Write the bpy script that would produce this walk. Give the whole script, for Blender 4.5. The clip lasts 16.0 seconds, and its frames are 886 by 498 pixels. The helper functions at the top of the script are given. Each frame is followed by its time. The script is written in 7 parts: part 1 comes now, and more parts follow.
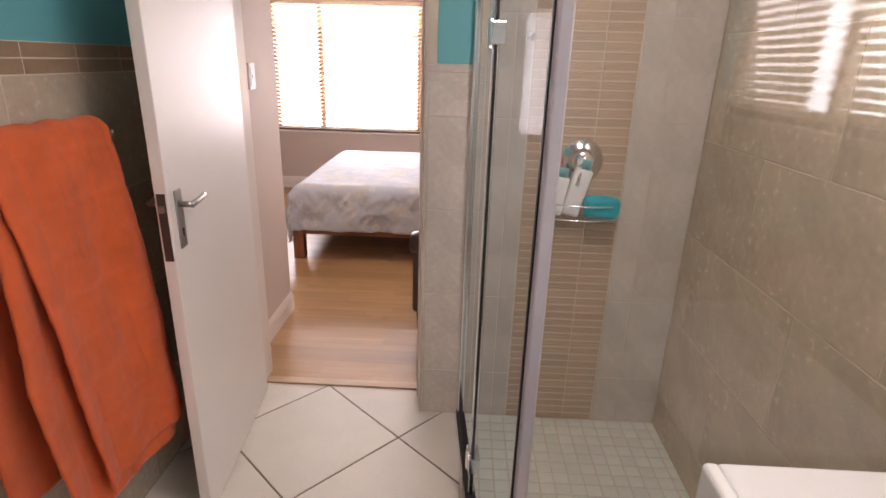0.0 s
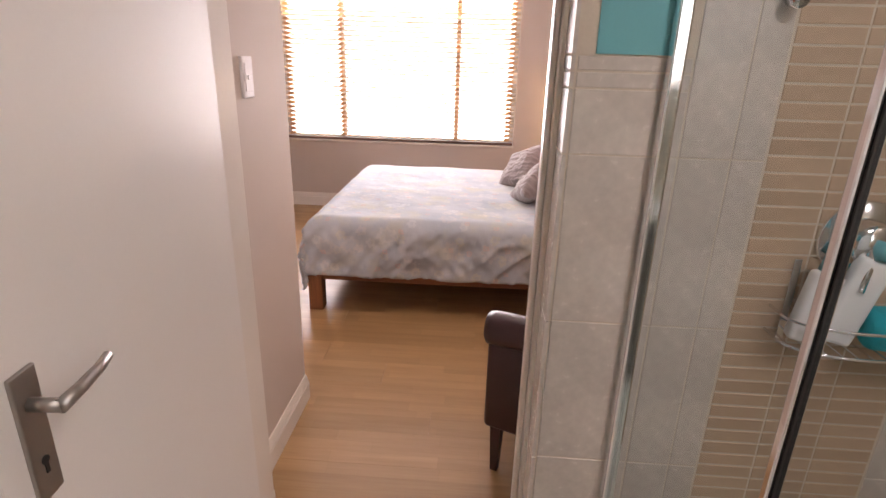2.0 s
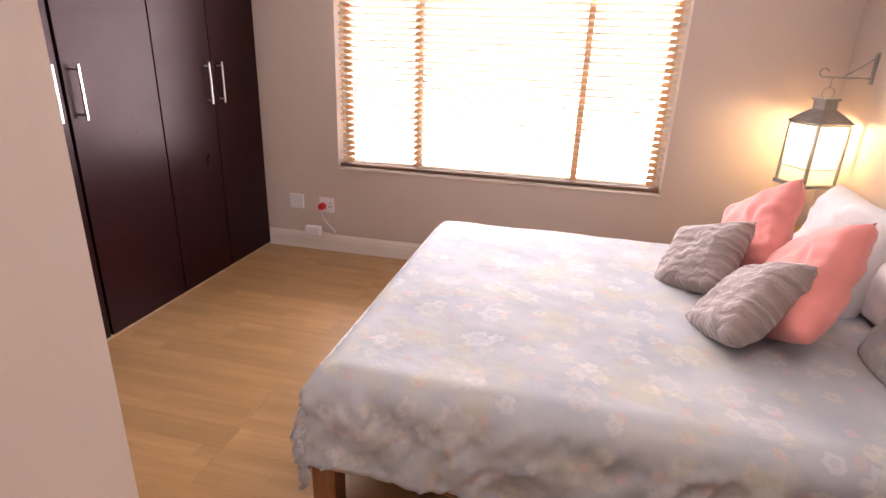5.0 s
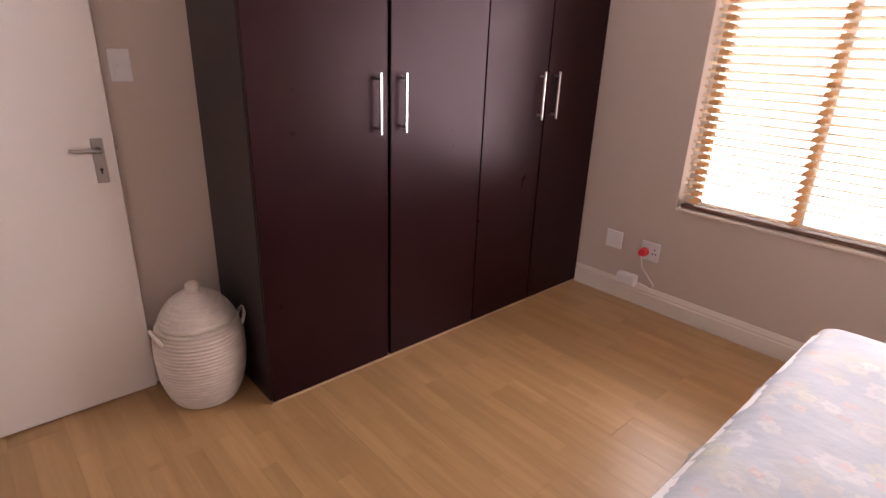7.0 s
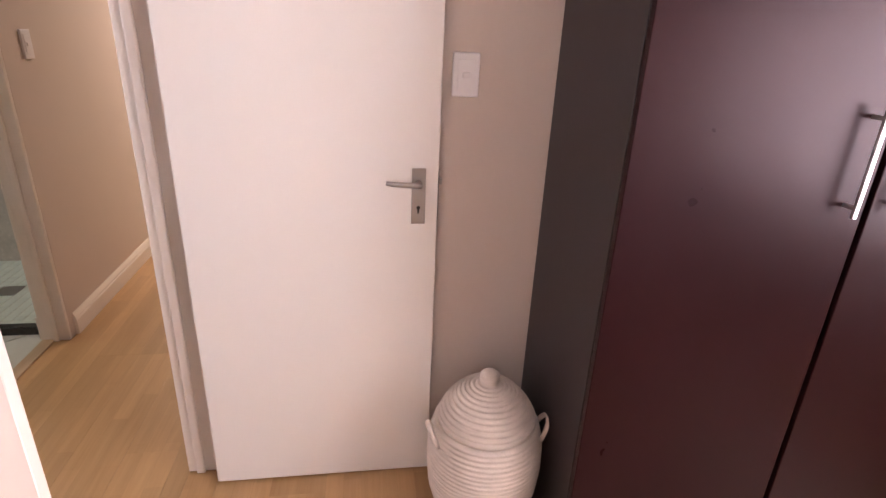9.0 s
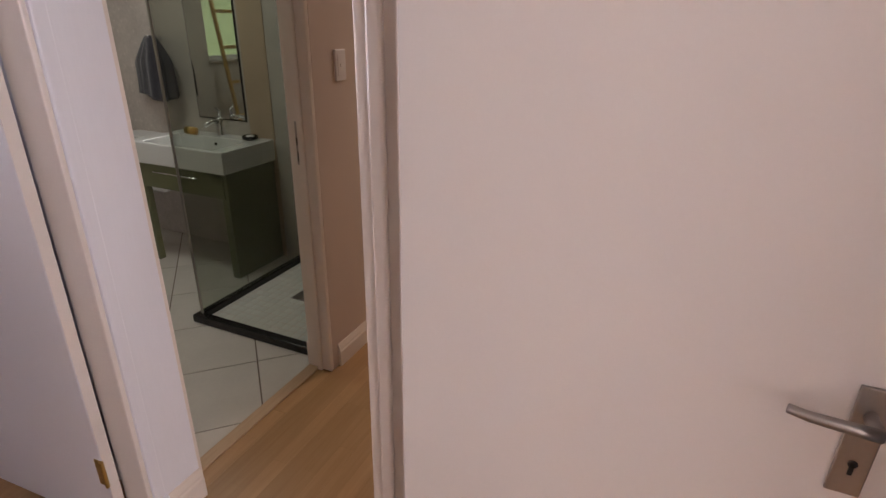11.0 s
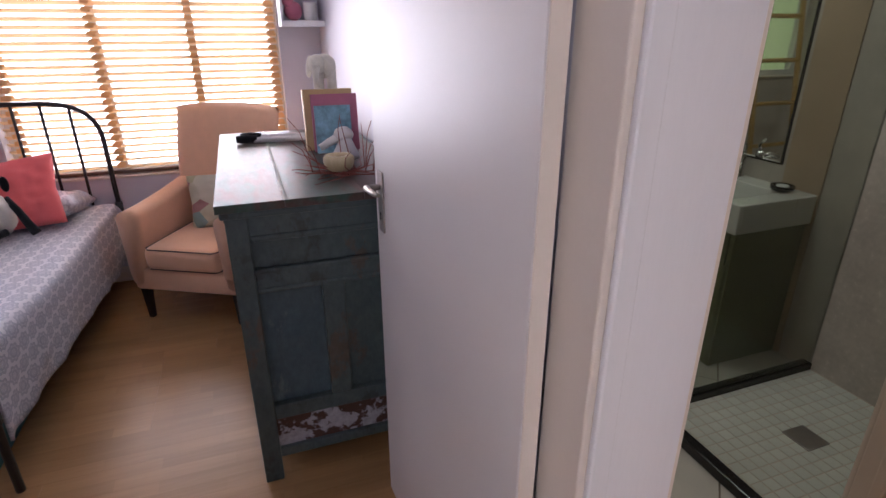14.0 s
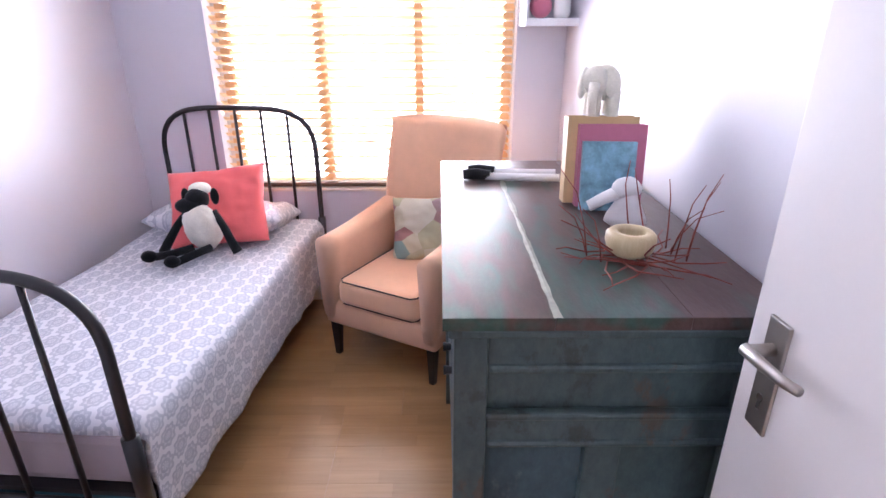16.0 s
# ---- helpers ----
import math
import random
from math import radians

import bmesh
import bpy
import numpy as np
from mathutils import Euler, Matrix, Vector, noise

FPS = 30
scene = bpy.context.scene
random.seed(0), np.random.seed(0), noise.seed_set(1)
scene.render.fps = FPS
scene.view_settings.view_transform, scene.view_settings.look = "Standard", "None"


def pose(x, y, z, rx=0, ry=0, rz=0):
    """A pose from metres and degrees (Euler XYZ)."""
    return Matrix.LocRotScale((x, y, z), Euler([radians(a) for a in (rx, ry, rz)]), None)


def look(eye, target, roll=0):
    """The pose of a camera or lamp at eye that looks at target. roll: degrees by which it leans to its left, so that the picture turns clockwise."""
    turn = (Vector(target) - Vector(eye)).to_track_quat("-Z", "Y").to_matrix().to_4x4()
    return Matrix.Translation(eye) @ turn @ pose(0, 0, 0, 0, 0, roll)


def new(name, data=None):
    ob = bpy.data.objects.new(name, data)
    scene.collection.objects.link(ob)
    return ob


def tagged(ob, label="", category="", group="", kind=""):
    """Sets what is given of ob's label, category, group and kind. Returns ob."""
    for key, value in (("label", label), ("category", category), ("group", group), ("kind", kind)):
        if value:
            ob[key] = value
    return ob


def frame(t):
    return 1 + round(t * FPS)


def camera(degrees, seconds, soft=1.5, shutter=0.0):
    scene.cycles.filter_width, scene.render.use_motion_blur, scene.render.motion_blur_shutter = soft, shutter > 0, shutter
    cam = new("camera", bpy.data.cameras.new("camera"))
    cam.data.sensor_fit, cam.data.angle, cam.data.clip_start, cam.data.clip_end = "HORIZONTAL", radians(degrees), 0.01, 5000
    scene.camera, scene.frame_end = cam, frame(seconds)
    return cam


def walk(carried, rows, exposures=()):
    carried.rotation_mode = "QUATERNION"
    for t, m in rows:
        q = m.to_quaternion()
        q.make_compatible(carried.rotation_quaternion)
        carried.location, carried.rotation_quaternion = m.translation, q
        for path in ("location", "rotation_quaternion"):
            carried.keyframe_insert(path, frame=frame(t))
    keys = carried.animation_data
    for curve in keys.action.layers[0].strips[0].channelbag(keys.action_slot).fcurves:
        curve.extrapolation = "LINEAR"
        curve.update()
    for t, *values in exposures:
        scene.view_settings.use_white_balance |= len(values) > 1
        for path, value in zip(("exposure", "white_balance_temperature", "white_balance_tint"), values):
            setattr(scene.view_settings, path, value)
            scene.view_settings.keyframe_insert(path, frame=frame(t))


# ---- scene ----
cam = camera(78.79, 16.0)
PATH = [
    (0.0, pose(0.165, -2.268, 1.517, 70.76, -1.60, 2.47)),
    (0.5, pose(0.096, -2.025, 1.505, 70.74, -1.19, 3.96)),
    (1.0, pose(0.043, -1.784, 1.484, 70.55, -1.08, 5.72)),
    (1.5, pose(-0.056, -1.536, 1.483, 70.52, -1.10, 5.77)),
    (2.0, pose(-0.155, -1.269, 1.490, 70.59, -1.55, 3.92)),
    (2.5, pose(-0.190, -0.927, 1.485, 70.54, -0.92, 4.12)),
    (3.0, pose(-0.192, -0.654, 1.489, 70.57, -1.06, 4.85)),
    (5.5, pose(-0.494, 0.587, 1.560, 69.60, -2.05, 18.39)),
    (6.0, pose(-0.565, 0.757, 1.574, 69.54, -2.10, 25.29)),
    (6.5, pose(-0.656, 0.965, 1.557, 69.33, -1.94, 36.24)),
    (7.0, pose(-0.764, 1.052, 1.542, 69.31, -2.00, 48.24)),
    (7.5, pose(-1.003, 1.111, 1.552, 68.78, -1.94, 57.04)),
    (8.0, pose(-1.194, 1.184, 1.556, 68.37, -2.40, 65.62)),
    (8.5, pose(-1.411, 1.282, 1.544, 67.92, -2.25, 74.72)),
    (9.0, pose(-1.644, 1.291, 1.540, 68.03, -2.36, 81.89)),
    (11.5, pose(-2.558, 1.073, 1.586, 67.49, -0.50, 122.17)),
    (12.0, pose(-2.603, 0.950, 1.569, 67.99, -0.36, 130.28)),
    (12.5, pose(-2.705, 0.849, 1.578, 68.00, -0.25, 139.20)),
    (13.0, pose(-2.766, 0.696, 1.583, 67.79, -0.07, 146.33)),
    (13.5, pose(-2.837, 0.536, 1.584, 67.31, 0.29, 154.35)),
    (14.0, pose(-2.841, 0.349, 1.563, 67.78, 0.12, 159.84)),
    (14.5, pose(-2.839, 0.116, 1.559, 67.87, 0.01, 164.37)),
    (15.0, pose(-2.823, -0.113, 1.545, 68.16, -0.16, 169.06)),
    (15.5, pose(-2.793, -0.299, 1.542, 68.09, -0.08, 174.71)),
    (16.0, pose(-2.724, -0.448, 1.559, 67.88, 0.05, 179.60)),
]
EXPOSURES = [(0.0, 0.40, 6250, 21), (1.5, 0.30, 6350, 21), (2.0, 0.24, 6350, 21), (3.0, 0.42, 6450, 22), (5.5, 0.18, 6300, 21),
             (6.5, -0.10, 6350, 23), (7.2, 0.10, 6350, 22), (8.0, 0.50, 6200, 21), (9.0, 0.85, 6100, 21), (11.5, -0.18, 6250, 22), (12.5, 0.17, 6250, 21),
             (13.5, -0.12, 6100, 21), (14.5, -0.22, 5850, 19), (15.0, 0.16, 5700, 17), (16.0, 0.98, 5600, 16)]
walk(cam, PATH, EXPOSURES)

# ---- world, sun, large lights ----
world = bpy.data.worlds.new("sky")
scene.world = world
world.use_nodes = True
wn = world.node_tree
sky = wn.nodes.new("ShaderNodeTexSky")
sky.sky_type = 'NISHITA'
sky.sun_disc = False
sky.sun_elevation, sky.sun_rotation = radians(62), radians(20)
bg = wn.nodes["Background"]
bg.inputs[1].default_value = 0.15
wn.links.new(sky.outputs[0], bg.inputs[0])


def lamp(name, kind, where, energy, colour, size=0.1, size_y=None, target=None, spread=180):
    data = bpy.data.lights.new(name, kind)
    data.energy, data.color = energy, colour
    if kind == 'AREA':
        data.shape = 'RECTANGLE'
        data.size, data.size_y = size, size_y or size
        data.spread = radians(spread)
    elif kind == 'SUN':
        data.angle = radians(0.5)
    else:
        data.shadow_soft_size = size
    ob = new(name, data)
    ob.matrix_world = look(where, target) if target else Matrix.Translation(where)
    return ob


lamp("sun", 'SUN', (2, 12, 20), 3.0, (1.0, 0.95, 0.88), target=(-2, 3, 0))
lamp("bedroom_window_light", 'AREA', (-0.98, 4.10, 1.40), 66, (1.0, 0.95, 0.93), 2.2, 1.35, (-0.98, 0, 2.2), 150)
lamp("kid_window_light", 'AREA', (-2.36, -3.40, 1.42), 27, (0.97, 0.96, 1.0), 1.5, 1.30, (-2.36, 0, 2.4), 136)
lamp("bath_window_light", 'AREA', (1.135, -2.20, 1.70), 10, (1.0, 0.92, 0.86), 0.85, 0.62, (-2.0, -2.20, 1.2))
# unseen overhead fill, added to brighten the shower side
lamp("bath_fill", 'AREA', (0.60, -1.40, 2.46), 13, (1.0, 0.88, 0.80), 0.35, 0.35, (0.60, -1.40, 0))
# no lamp known here: fill added for the lobby floor and bed side
lamp("lobby_fill", 'AREA', (0.05, 1.05, 2.46), 5.0, (1.0, 0.86, 0.72), 0.35, 0.35, (0.05, 1.05, 0), 112)
lamp("kitchen_downlight", 'AREA', (-8.2, -0.3, 2.44), 48, (1.0, 0.85, 0.62), 0.5, 0.5, (-8.2, -0.3, 0))
lamp("living_downlight", 'AREA', (-6.3, 0.6, 2.44), 27, (1.0, 0.80, 0.62), 0.3, 0.3, (-6.3, 0.6, 0))
lamp("under_cabinet_light", 'AREA', (-9.66, -1.42, 1.222), 3.5, (1.0, 0.85, 0.5), 0.9, 0.1, (-9.25, -1.3, 0))
# added overhead fill, the second bathroom has no lamp in view
lamp("bath_two_fill", 'AREA', (-4.4, -1.6, 2.44), 9, (0.96, 1.0, 0.86), 0.4, 0.4, (-4.4, -1.6, 0))
lamp("lantern_light", 'POINT', (0.91, 3.86, 1.195), 7.0, (1.0, 0.70, 0.36), 0.03)


# ---- materials ----
def nodes_of(mat):
    mat.use_nodes = True
    t = mat.node_tree
    return t, t.nodes, t.links, t.nodes["Principled BSDF"]


def coords(t, kind="Object"):
    return t.nodes.new("ShaderNodeTexCoord").outputs[kind]


def noise_of(t, vec, scale, detail=4, rough=0.6, stretch=None):
    if stretch:
        m = t.nodes.new("ShaderNodeMapping")
        m.inputs["Scale"].default_value = stretch
        t.links.new(vec, m.inputs[0])
        vec = m.outputs[0]
    n = t.nodes.new("ShaderNodeTexNoise")
    n.inputs["Scale"].default_value, n.inputs["Detail"].default_value, n.inputs["Roughness"].default_value = scale, detail, rough
    t.links.new(vec, n.inputs["Vector"])
    return n.outputs["Fac"]


def ramp(t, fac, stops):
    r = t.nodes.new("ShaderNodeValToRGB")
    while len(r.color_ramp.elements) < len(stops):
        r.color_ramp.elements.new(0.5)
    for e, (p, c) in zip(r.color_ramp.elements, stops):
        e.position, e.color = p, (*c, 1) if len(c) == 3 else c
    t.links.new(fac, r.inputs[0])
    return r.outputs[0]


def mixc(t, fac, a, b, mode='MIX'):
    m = t.nodes.new("ShaderNodeMix")
    m.data_type, m.blend_type = 'RGBA', mode
    for val, sock in ((fac, m.inputs[0]), (a, m.inputs[6]), (b, m.inputs[7])):
        if isinstance(val, (int, float)):
            sock.default_value = val
        elif isinstance(val, tuple):
            sock.default_value = (*val, 1)
        else:
            t.links.new(val, sock)
    return m.outputs[2]


def calc(t, op, a, b=0.0, c=0.0):
    m = t.nodes.new("ShaderNodeMath")
    m.operation = op
    for val, sock in zip((a, b, c), m.inputs):
        if isinstance(val, (int, float)):
            sock.default_value = val
        else:
            t.links.new(val, sock)
    return m.outputs[0]


def bump(t, bsdf, height, strength, dist=0.002):
    b = t.nodes.new("ShaderNodeBump")
    b.inputs["Strength"].default_value, b.inputs["Distance"].default_value = strength, dist
    t.links.new(height, b.inputs["Height"])
    t.links.new(b.outputs[0], bsdf.inputs["Normal"])


def surface(name, colour, rough=0.5, metal=0.0, vary=0.10, scale=3.0, grain=60.0, relief=0.15, stretch=None, random_tone=0.0, spec=0.5, dist=0.002):
    """A plain surface with blotches and fine grain in tone and relief."""
    mat = bpy.data.materials.new(name)
    t, n, l, p = nodes_of(mat)
    v = coords(t)
    big, fine = noise_of(t, v, scale, 4, 0.6, stretch), noise_of(t, v, grain, 3, 0.6, stretch)
    dark = tuple(max(0.0, c * (1 - vary)) for c in colour)
    light = tuple(min(1.0, c * (1 + vary)) for c in colour)
    col = ramp(t, big, [(0.30, dark), (0.70, light)])
    col = mixc(t, 0.25, col, ramp(t, fine, [(0.35, dark), (0.65, light)]))
    if random_tone:
        info = n.new("ShaderNodeObjectInfo")
        tone = calc(t, 'MULTIPLY_ADD', info.outputs["Random"], random_tone, 1 - random_tone / 2)
        hsv = n.new("ShaderNodeHueSaturation")
        l.new(tone, hsv.inputs["Value"])
        l.new(col, hsv.inputs["Color"])
        col = hsv.outputs[0]
    l.new(col, p.inputs["Base Color"])
    wear = 0.16 if relief >= 0.05 else 0.03
    l.new(calc(t, 'MULTIPLY_ADD', fine, wear, rough - wear / 2), p.inputs["Roughness"])
    p.inputs["Metallic"].default_value = metal
    p.inputs["Specular IOR Level"].default_value = spec
    if relief:
        bump(t, p, fine, relief, dist)
    return mat


def wood(name, dark, light, rough=0.35, axis=0, scale=2.2, tone=0.22, relief=0.12, spec=0.5):
    """Wood with its grain along one axis of the object."""
    mat = bpy.data.materials.new(name)
    t, n, l, p = nodes_of(mat)
    s = [14.0, 14.0, 14.0]
    s[axis] = 0.9
    info = n.new("ShaderNodeObjectInfo")
    shift = n.new("ShaderNodeVectorMath")
    shift.operation = 'ADD'
    l.new(coords(t), shift.inputs[0])
    comb = n.new("ShaderNodeCombineXYZ")
    for k in range(3):
        l.new(calc(t, 'MULTIPLY', info.outputs["Random"], 17.0 + 9 * k), comb.inputs[k])
    l.new(comb.outputs[0], shift.inputs[1])
    a = noise_of(t, shift.outputs[0], scale, 6, 0.65, s)
    b = noise_of(t, shift.outputs[0], scale * 6, 3, 0.6, s)
    col = ramp(t, a, [(0.28, dark), (0.55, tuple((x + y) / 2 for x, y in zip(dark, light))), (0.74, light)])
    col = mixc(t, 0.25, col, ramp(t, b, [(0.3, dark), (0.7, light)]))
    hsv = n.new("ShaderNodeHueSaturation")
    l.new(calc(t, 'MULTIPLY_ADD', info.outputs["Random"], tone, 1 - tone / 2), hsv.inputs["Value"])
    l.new(col, hsv.inputs["Color"])
    l.new(hsv.outputs[0], p.inputs["Base Color"])
    l.new(calc(t, 'MULTIPLY_ADD', b, 0.15, rough - 0.07), p.inputs["Roughness"])
    p.inputs["Specular IOR Level"].default_value = spec
    bump(t, p, b, relief, 0.001)
    return mat


def cloth(name, colour, rough=0.95, weave=420.0, vary=0.08, sheen=0.3, scale=6.0, relief=0.3):
    mat = surface(name, colour, rough, 0, vary, scale, weave, relief, dist=0.003)
    p = mat.node_tree.nodes["Principled BSDF"]
    p.inputs["Sheen Weight"].default_value = sheen
    p.inputs["Specular IOR Level"].default_value = 0.2
    return mat


def glass(name, tint=(1, 1, 1), rough=0.0):
    mat = bpy.data.materials.new(name)
    t, n, l, p = nodes_of(mat)
    p.inputs["Base Color"].default_value = (*tint, 1)
    p.inputs["Roughness"].default_value = rough
    p.inputs["IOR"].default_value = 1.45
    p.inputs["Transmission Weight"].default_value = 1.0
    return mat


def clear_pane(name, tint, gloss=0.12, rim=0.75):
    """Thin pane: clear with a mirror film."""
    mat = bpy.data.materials.new(name)
    t, n, l, p = nodes_of(mat)
    tr, gl, mx, fr = n.new("ShaderNodeBsdfTransparent"), n.new("ShaderNodeBsdfGlossy"), n.new("ShaderNodeMixShader"), n.new("ShaderNodeLayerWeight")
    tr.inputs[0].default_value = (*tint, 1)
    gl.inputs["Roughness"].default_value = 0.02
    fr.inputs["Blend"].default_value = 0.5
    l.new(calc(t, 'MULTIPLY_ADD', calc(t, 'POWER', fr.outputs["Facing"], 4.0), rim, gloss * 0.3), mx.inputs[0])
    l.new(tr.outputs[0], mx.inputs[1])
    l.new(gl.outputs[0], mx.inputs[2])
    l.new(mx.outputs[0], n["Material Output"].inputs[0])
    return mat


def glow(name, colour, strength):
    mat = bpy.data.materials.new(name)
    t, n, l, p = nodes_of(mat)
    p.inputs["Base Color"].default_value = (*colour, 1)
    p.inputs["Emission Color"].default_value = (*colour, 1)
    p.inputs["Emission Strength"].default_value = strength
    return mat


def leafy(name, colour, translucent):
    """A thin sheet that lets some light through."""
    mat = surface(name, colour, 0.5, 0, 0.10, 4, 90, 0.08)
    t = mat.node_tree
    p, out = t.nodes["Principled BSDF"], t.nodes["Material Output"]
    tr, mx = t.nodes.new("ShaderNodeBsdfTranslucent"), t.nodes.new("ShaderNodeMixShader")
    tr.inputs[0].default_value = (*colour, 1)
    mx.inputs[0].default_value = translucent
    t.links.new(p.outputs[0], mx.inputs[1])
    t.links.new(tr.outputs[0], mx.inputs[2])
    t.links.new(mx.outputs[0], out.inputs[0])
    return mat


def rosette_cloth(name, base, ink, cell=0.088):
    """Cotton printed with staggered rosettes, laid out on the cloth's own sheet."""
    mat = bpy.data.materials.new(name)
    t, n, l, p = nodes_of(mat)
    sep = n.new("ShaderNodeSeparateXYZ")
    l.new(coords(t, "UV"), sep.inputs[0])
    gx = calc(t, 'DIVIDE', sep.outputs[0], cell)
    row = calc(t, 'FLOOR', gx)
    gy = calc(t, 'ADD', calc(t, 'DIVIDE', sep.outputs[1], cell * 1.15), calc(t, 'MULTIPLY', calc(t, 'MODULO', calc(t, 'ABSOLUTE', row), 2.0), 0.5))
    fx = calc(t, 'SUBTRACT', calc(t, 'FRACT', gx), 0.5)
    fy = calc(t, 'SUBTRACT', calc(t, 'FRACT', gy), 0.5)
    r = calc(t, 'SQRT', calc(t, 'ADD', calc(t, 'MULTIPLY', fx, fx), calc(t, 'MULTIPLY', fy, fy)))
    ang = calc(t, 'ARCTAN2', fy, fx)
    petal = calc(t, 'MULTIPLY_ADD', calc(t, 'COSINE', calc(t, 'MULTIPLY', ang, 8.0)), 0.045, 0.40)
    d1 = calc(t, 'LESS_THAN', calc(t, 'ABSOLUTE', calc(t, 'SUBTRACT', r, petal)), 0.068)
    d2 = calc(t, 'LESS_THAN', calc(t, 'ABSOLUTE', calc(t, 'SUBTRACT', r, 0.22)), 0.055)
    spokes = calc(t, 'MULTIPLY', calc(t, 'GREATER_THAN', calc(t, 'COSINE', calc(t, 'MULTIPLY', ang, 8.0)), 0.45), calc(t, 'LESS_THAN', r, 0.20))
    fill = calc(t, 'MULTIPLY', calc(t, 'LESS_THAN', r, 0.37), 0.28)
    ink_f = calc(t, 'MAXIMUM', calc(t, 'MAXIMUM', calc(t, 'MULTIPLY', d1, 0.70), fill), calc(t, 'MULTIPLY', calc(t, 'MAXIMUM', d2, spokes), 0.75))
    soft = calc(t, 'MULTIPLY', ink_f, calc(t, 'MULTIPLY_ADD', noise_of(t, coords(t), 40, 2), 0.5, 0.5))
    l.new(mixc(t, soft, base, ink), p.inputs["Base Color"])
    p.inputs["Roughness"].default_value = 0.9
    p.inputs["Specular IOR Level"].default_value = 0.2
    bump(t, p, noise_of(t, coords(t), 350, 2), 0.2, 0.002)
    return mat


def floral_cloth(name):
    """Pale blue-grey cotton with soft scattered flowers, yellow washes and small red buds."""
    mat = bpy.data.materials.new(name)
    t, n, l, p = nodes_of(mat)
    v = coords(t, "UV")
    col = ramp(t, noise_of(t, v, 4, 3), [(0.35, (0.41, 0.435, 0.485)), (0.65, (0.49, 0.505, 0.54))])
    wash = ramp(t, noise_of(t, v, 3.6, 4, 0.6), [(0.50, (0, 0, 0)), (0.68, (1, 1, 1))])
    col = mixc(t, calc(t, 'MULTIPLY', wash, 0.45), col, (0.60, 0.55, 0.36))

    def flowers(col, scale, off, radius, petals, tints, strength, thick):
        mp = n.new("ShaderNodeMapping")
        mp.inputs["Location"].default_value = (off, off * 1.7, 0)
        l.new(v, mp.inputs[0])
        vo = n.new("ShaderNodeTexVoronoi")
        vo.voronoi_dimensions = '2D'
        vo.inputs["Scale"].default_value = scale
        vo.inputs["Randomness"].default_value = 0.72
        l.new(mp.outputs[0], vo.inputs["Vector"])
        diff = n.new("ShaderNodeVectorMath")
        diff.operation = 'SUBTRACT'
        l.new(mp.outputs[0], diff.inputs[0])
        l.new(vo.outputs["Position"], diff.inputs[1])
        sep = n.new("ShaderNodeSeparateXYZ")
        l.new(diff.outputs[0], sep.inputs[0])
        ang = calc(t, 'ARCTAN2', sep.outputs[1], sep.outputs[0])
        ln = n.new("ShaderNodeVectorMath")
        ln.operation = 'LENGTH'
        l.new(diff.outputs[0], ln.inputs[0])
        lobes = calc(t, 'MULTIPLY_ADD', calc(t, 'ABSOLUTE', calc(t, 'SINE', calc(t, 'MULTIPLY', ang, petals / 2))), 0.30 * radius, 0.75 * radius)
        lobes = calc(t, 'ADD', lobes, calc(t, 'MULTIPLY', calc(t, 'SUBTRACT', noise_of(t, v, 30, 2), 0.5), radius * 1.5))
        r = calc(t, 'DIVIDE', ln.outputs["Value"], lobes)
        shape = ramp(t, r, [(0.0, (0.7, 0.7, 0.7)), (thick - 0.12, (0.25, 0.25, 0.25)), (thick, (1, 1, 1)), (0.90, (0.9, 0.9, 0.9)), (1.0, (0, 0, 0))])
        hue = ramp(t, vo.outputs["Color"], [(0.2, tints[0]), (0.5, tints[1]), (0.8, tints[2])])
        keep = calc(t, 'GREATER_THAN', noise_of(t, vo.outputs["Position"], 3.1 + off, 2), 0.46)
        return mixc(t, calc(t, 'MULTIPLY', calc(t, 'MULTIPLY', shape, keep), strength), col, hue)

    col = flowers(col, 5.2, 0.0, 0.058, 7, ((0.86, 0.80, 0.72), (0.78, 0.62, 0.50), (0.88, 0.86, 0.84)), 0.21, 0.60)
    col = flowers(col, 8.5, 3.7, 0.030, 5, ((0.84, 0.83, 0.80), (0.66, 0.60, 0.32), (0.80, 0.70, 0.62)), 0.25, 0.45)
    col = flowers(col, 7.0, 8.1, 0.018, 4, ((0.72, 0.40, 0.36), (0.74, 0.50, 0.42), (0.60, 0.34, 0.30)), 0.40, 0.50)
    l.new(col, p.inputs["Base Color"])
    p.inputs["Roughness"].default_value = 0.9
    p.inputs["Specular IOR Level"].default_value = 0.2
    crease = calc(t, 'ADD', noise_of(t, v, 7, 4, 0.55), calc(t, 'MULTIPLY', noise_of(t, v, 300, 2), 0.004))
    bump(t, p, crease, 0.35, 0.02)
    return mat


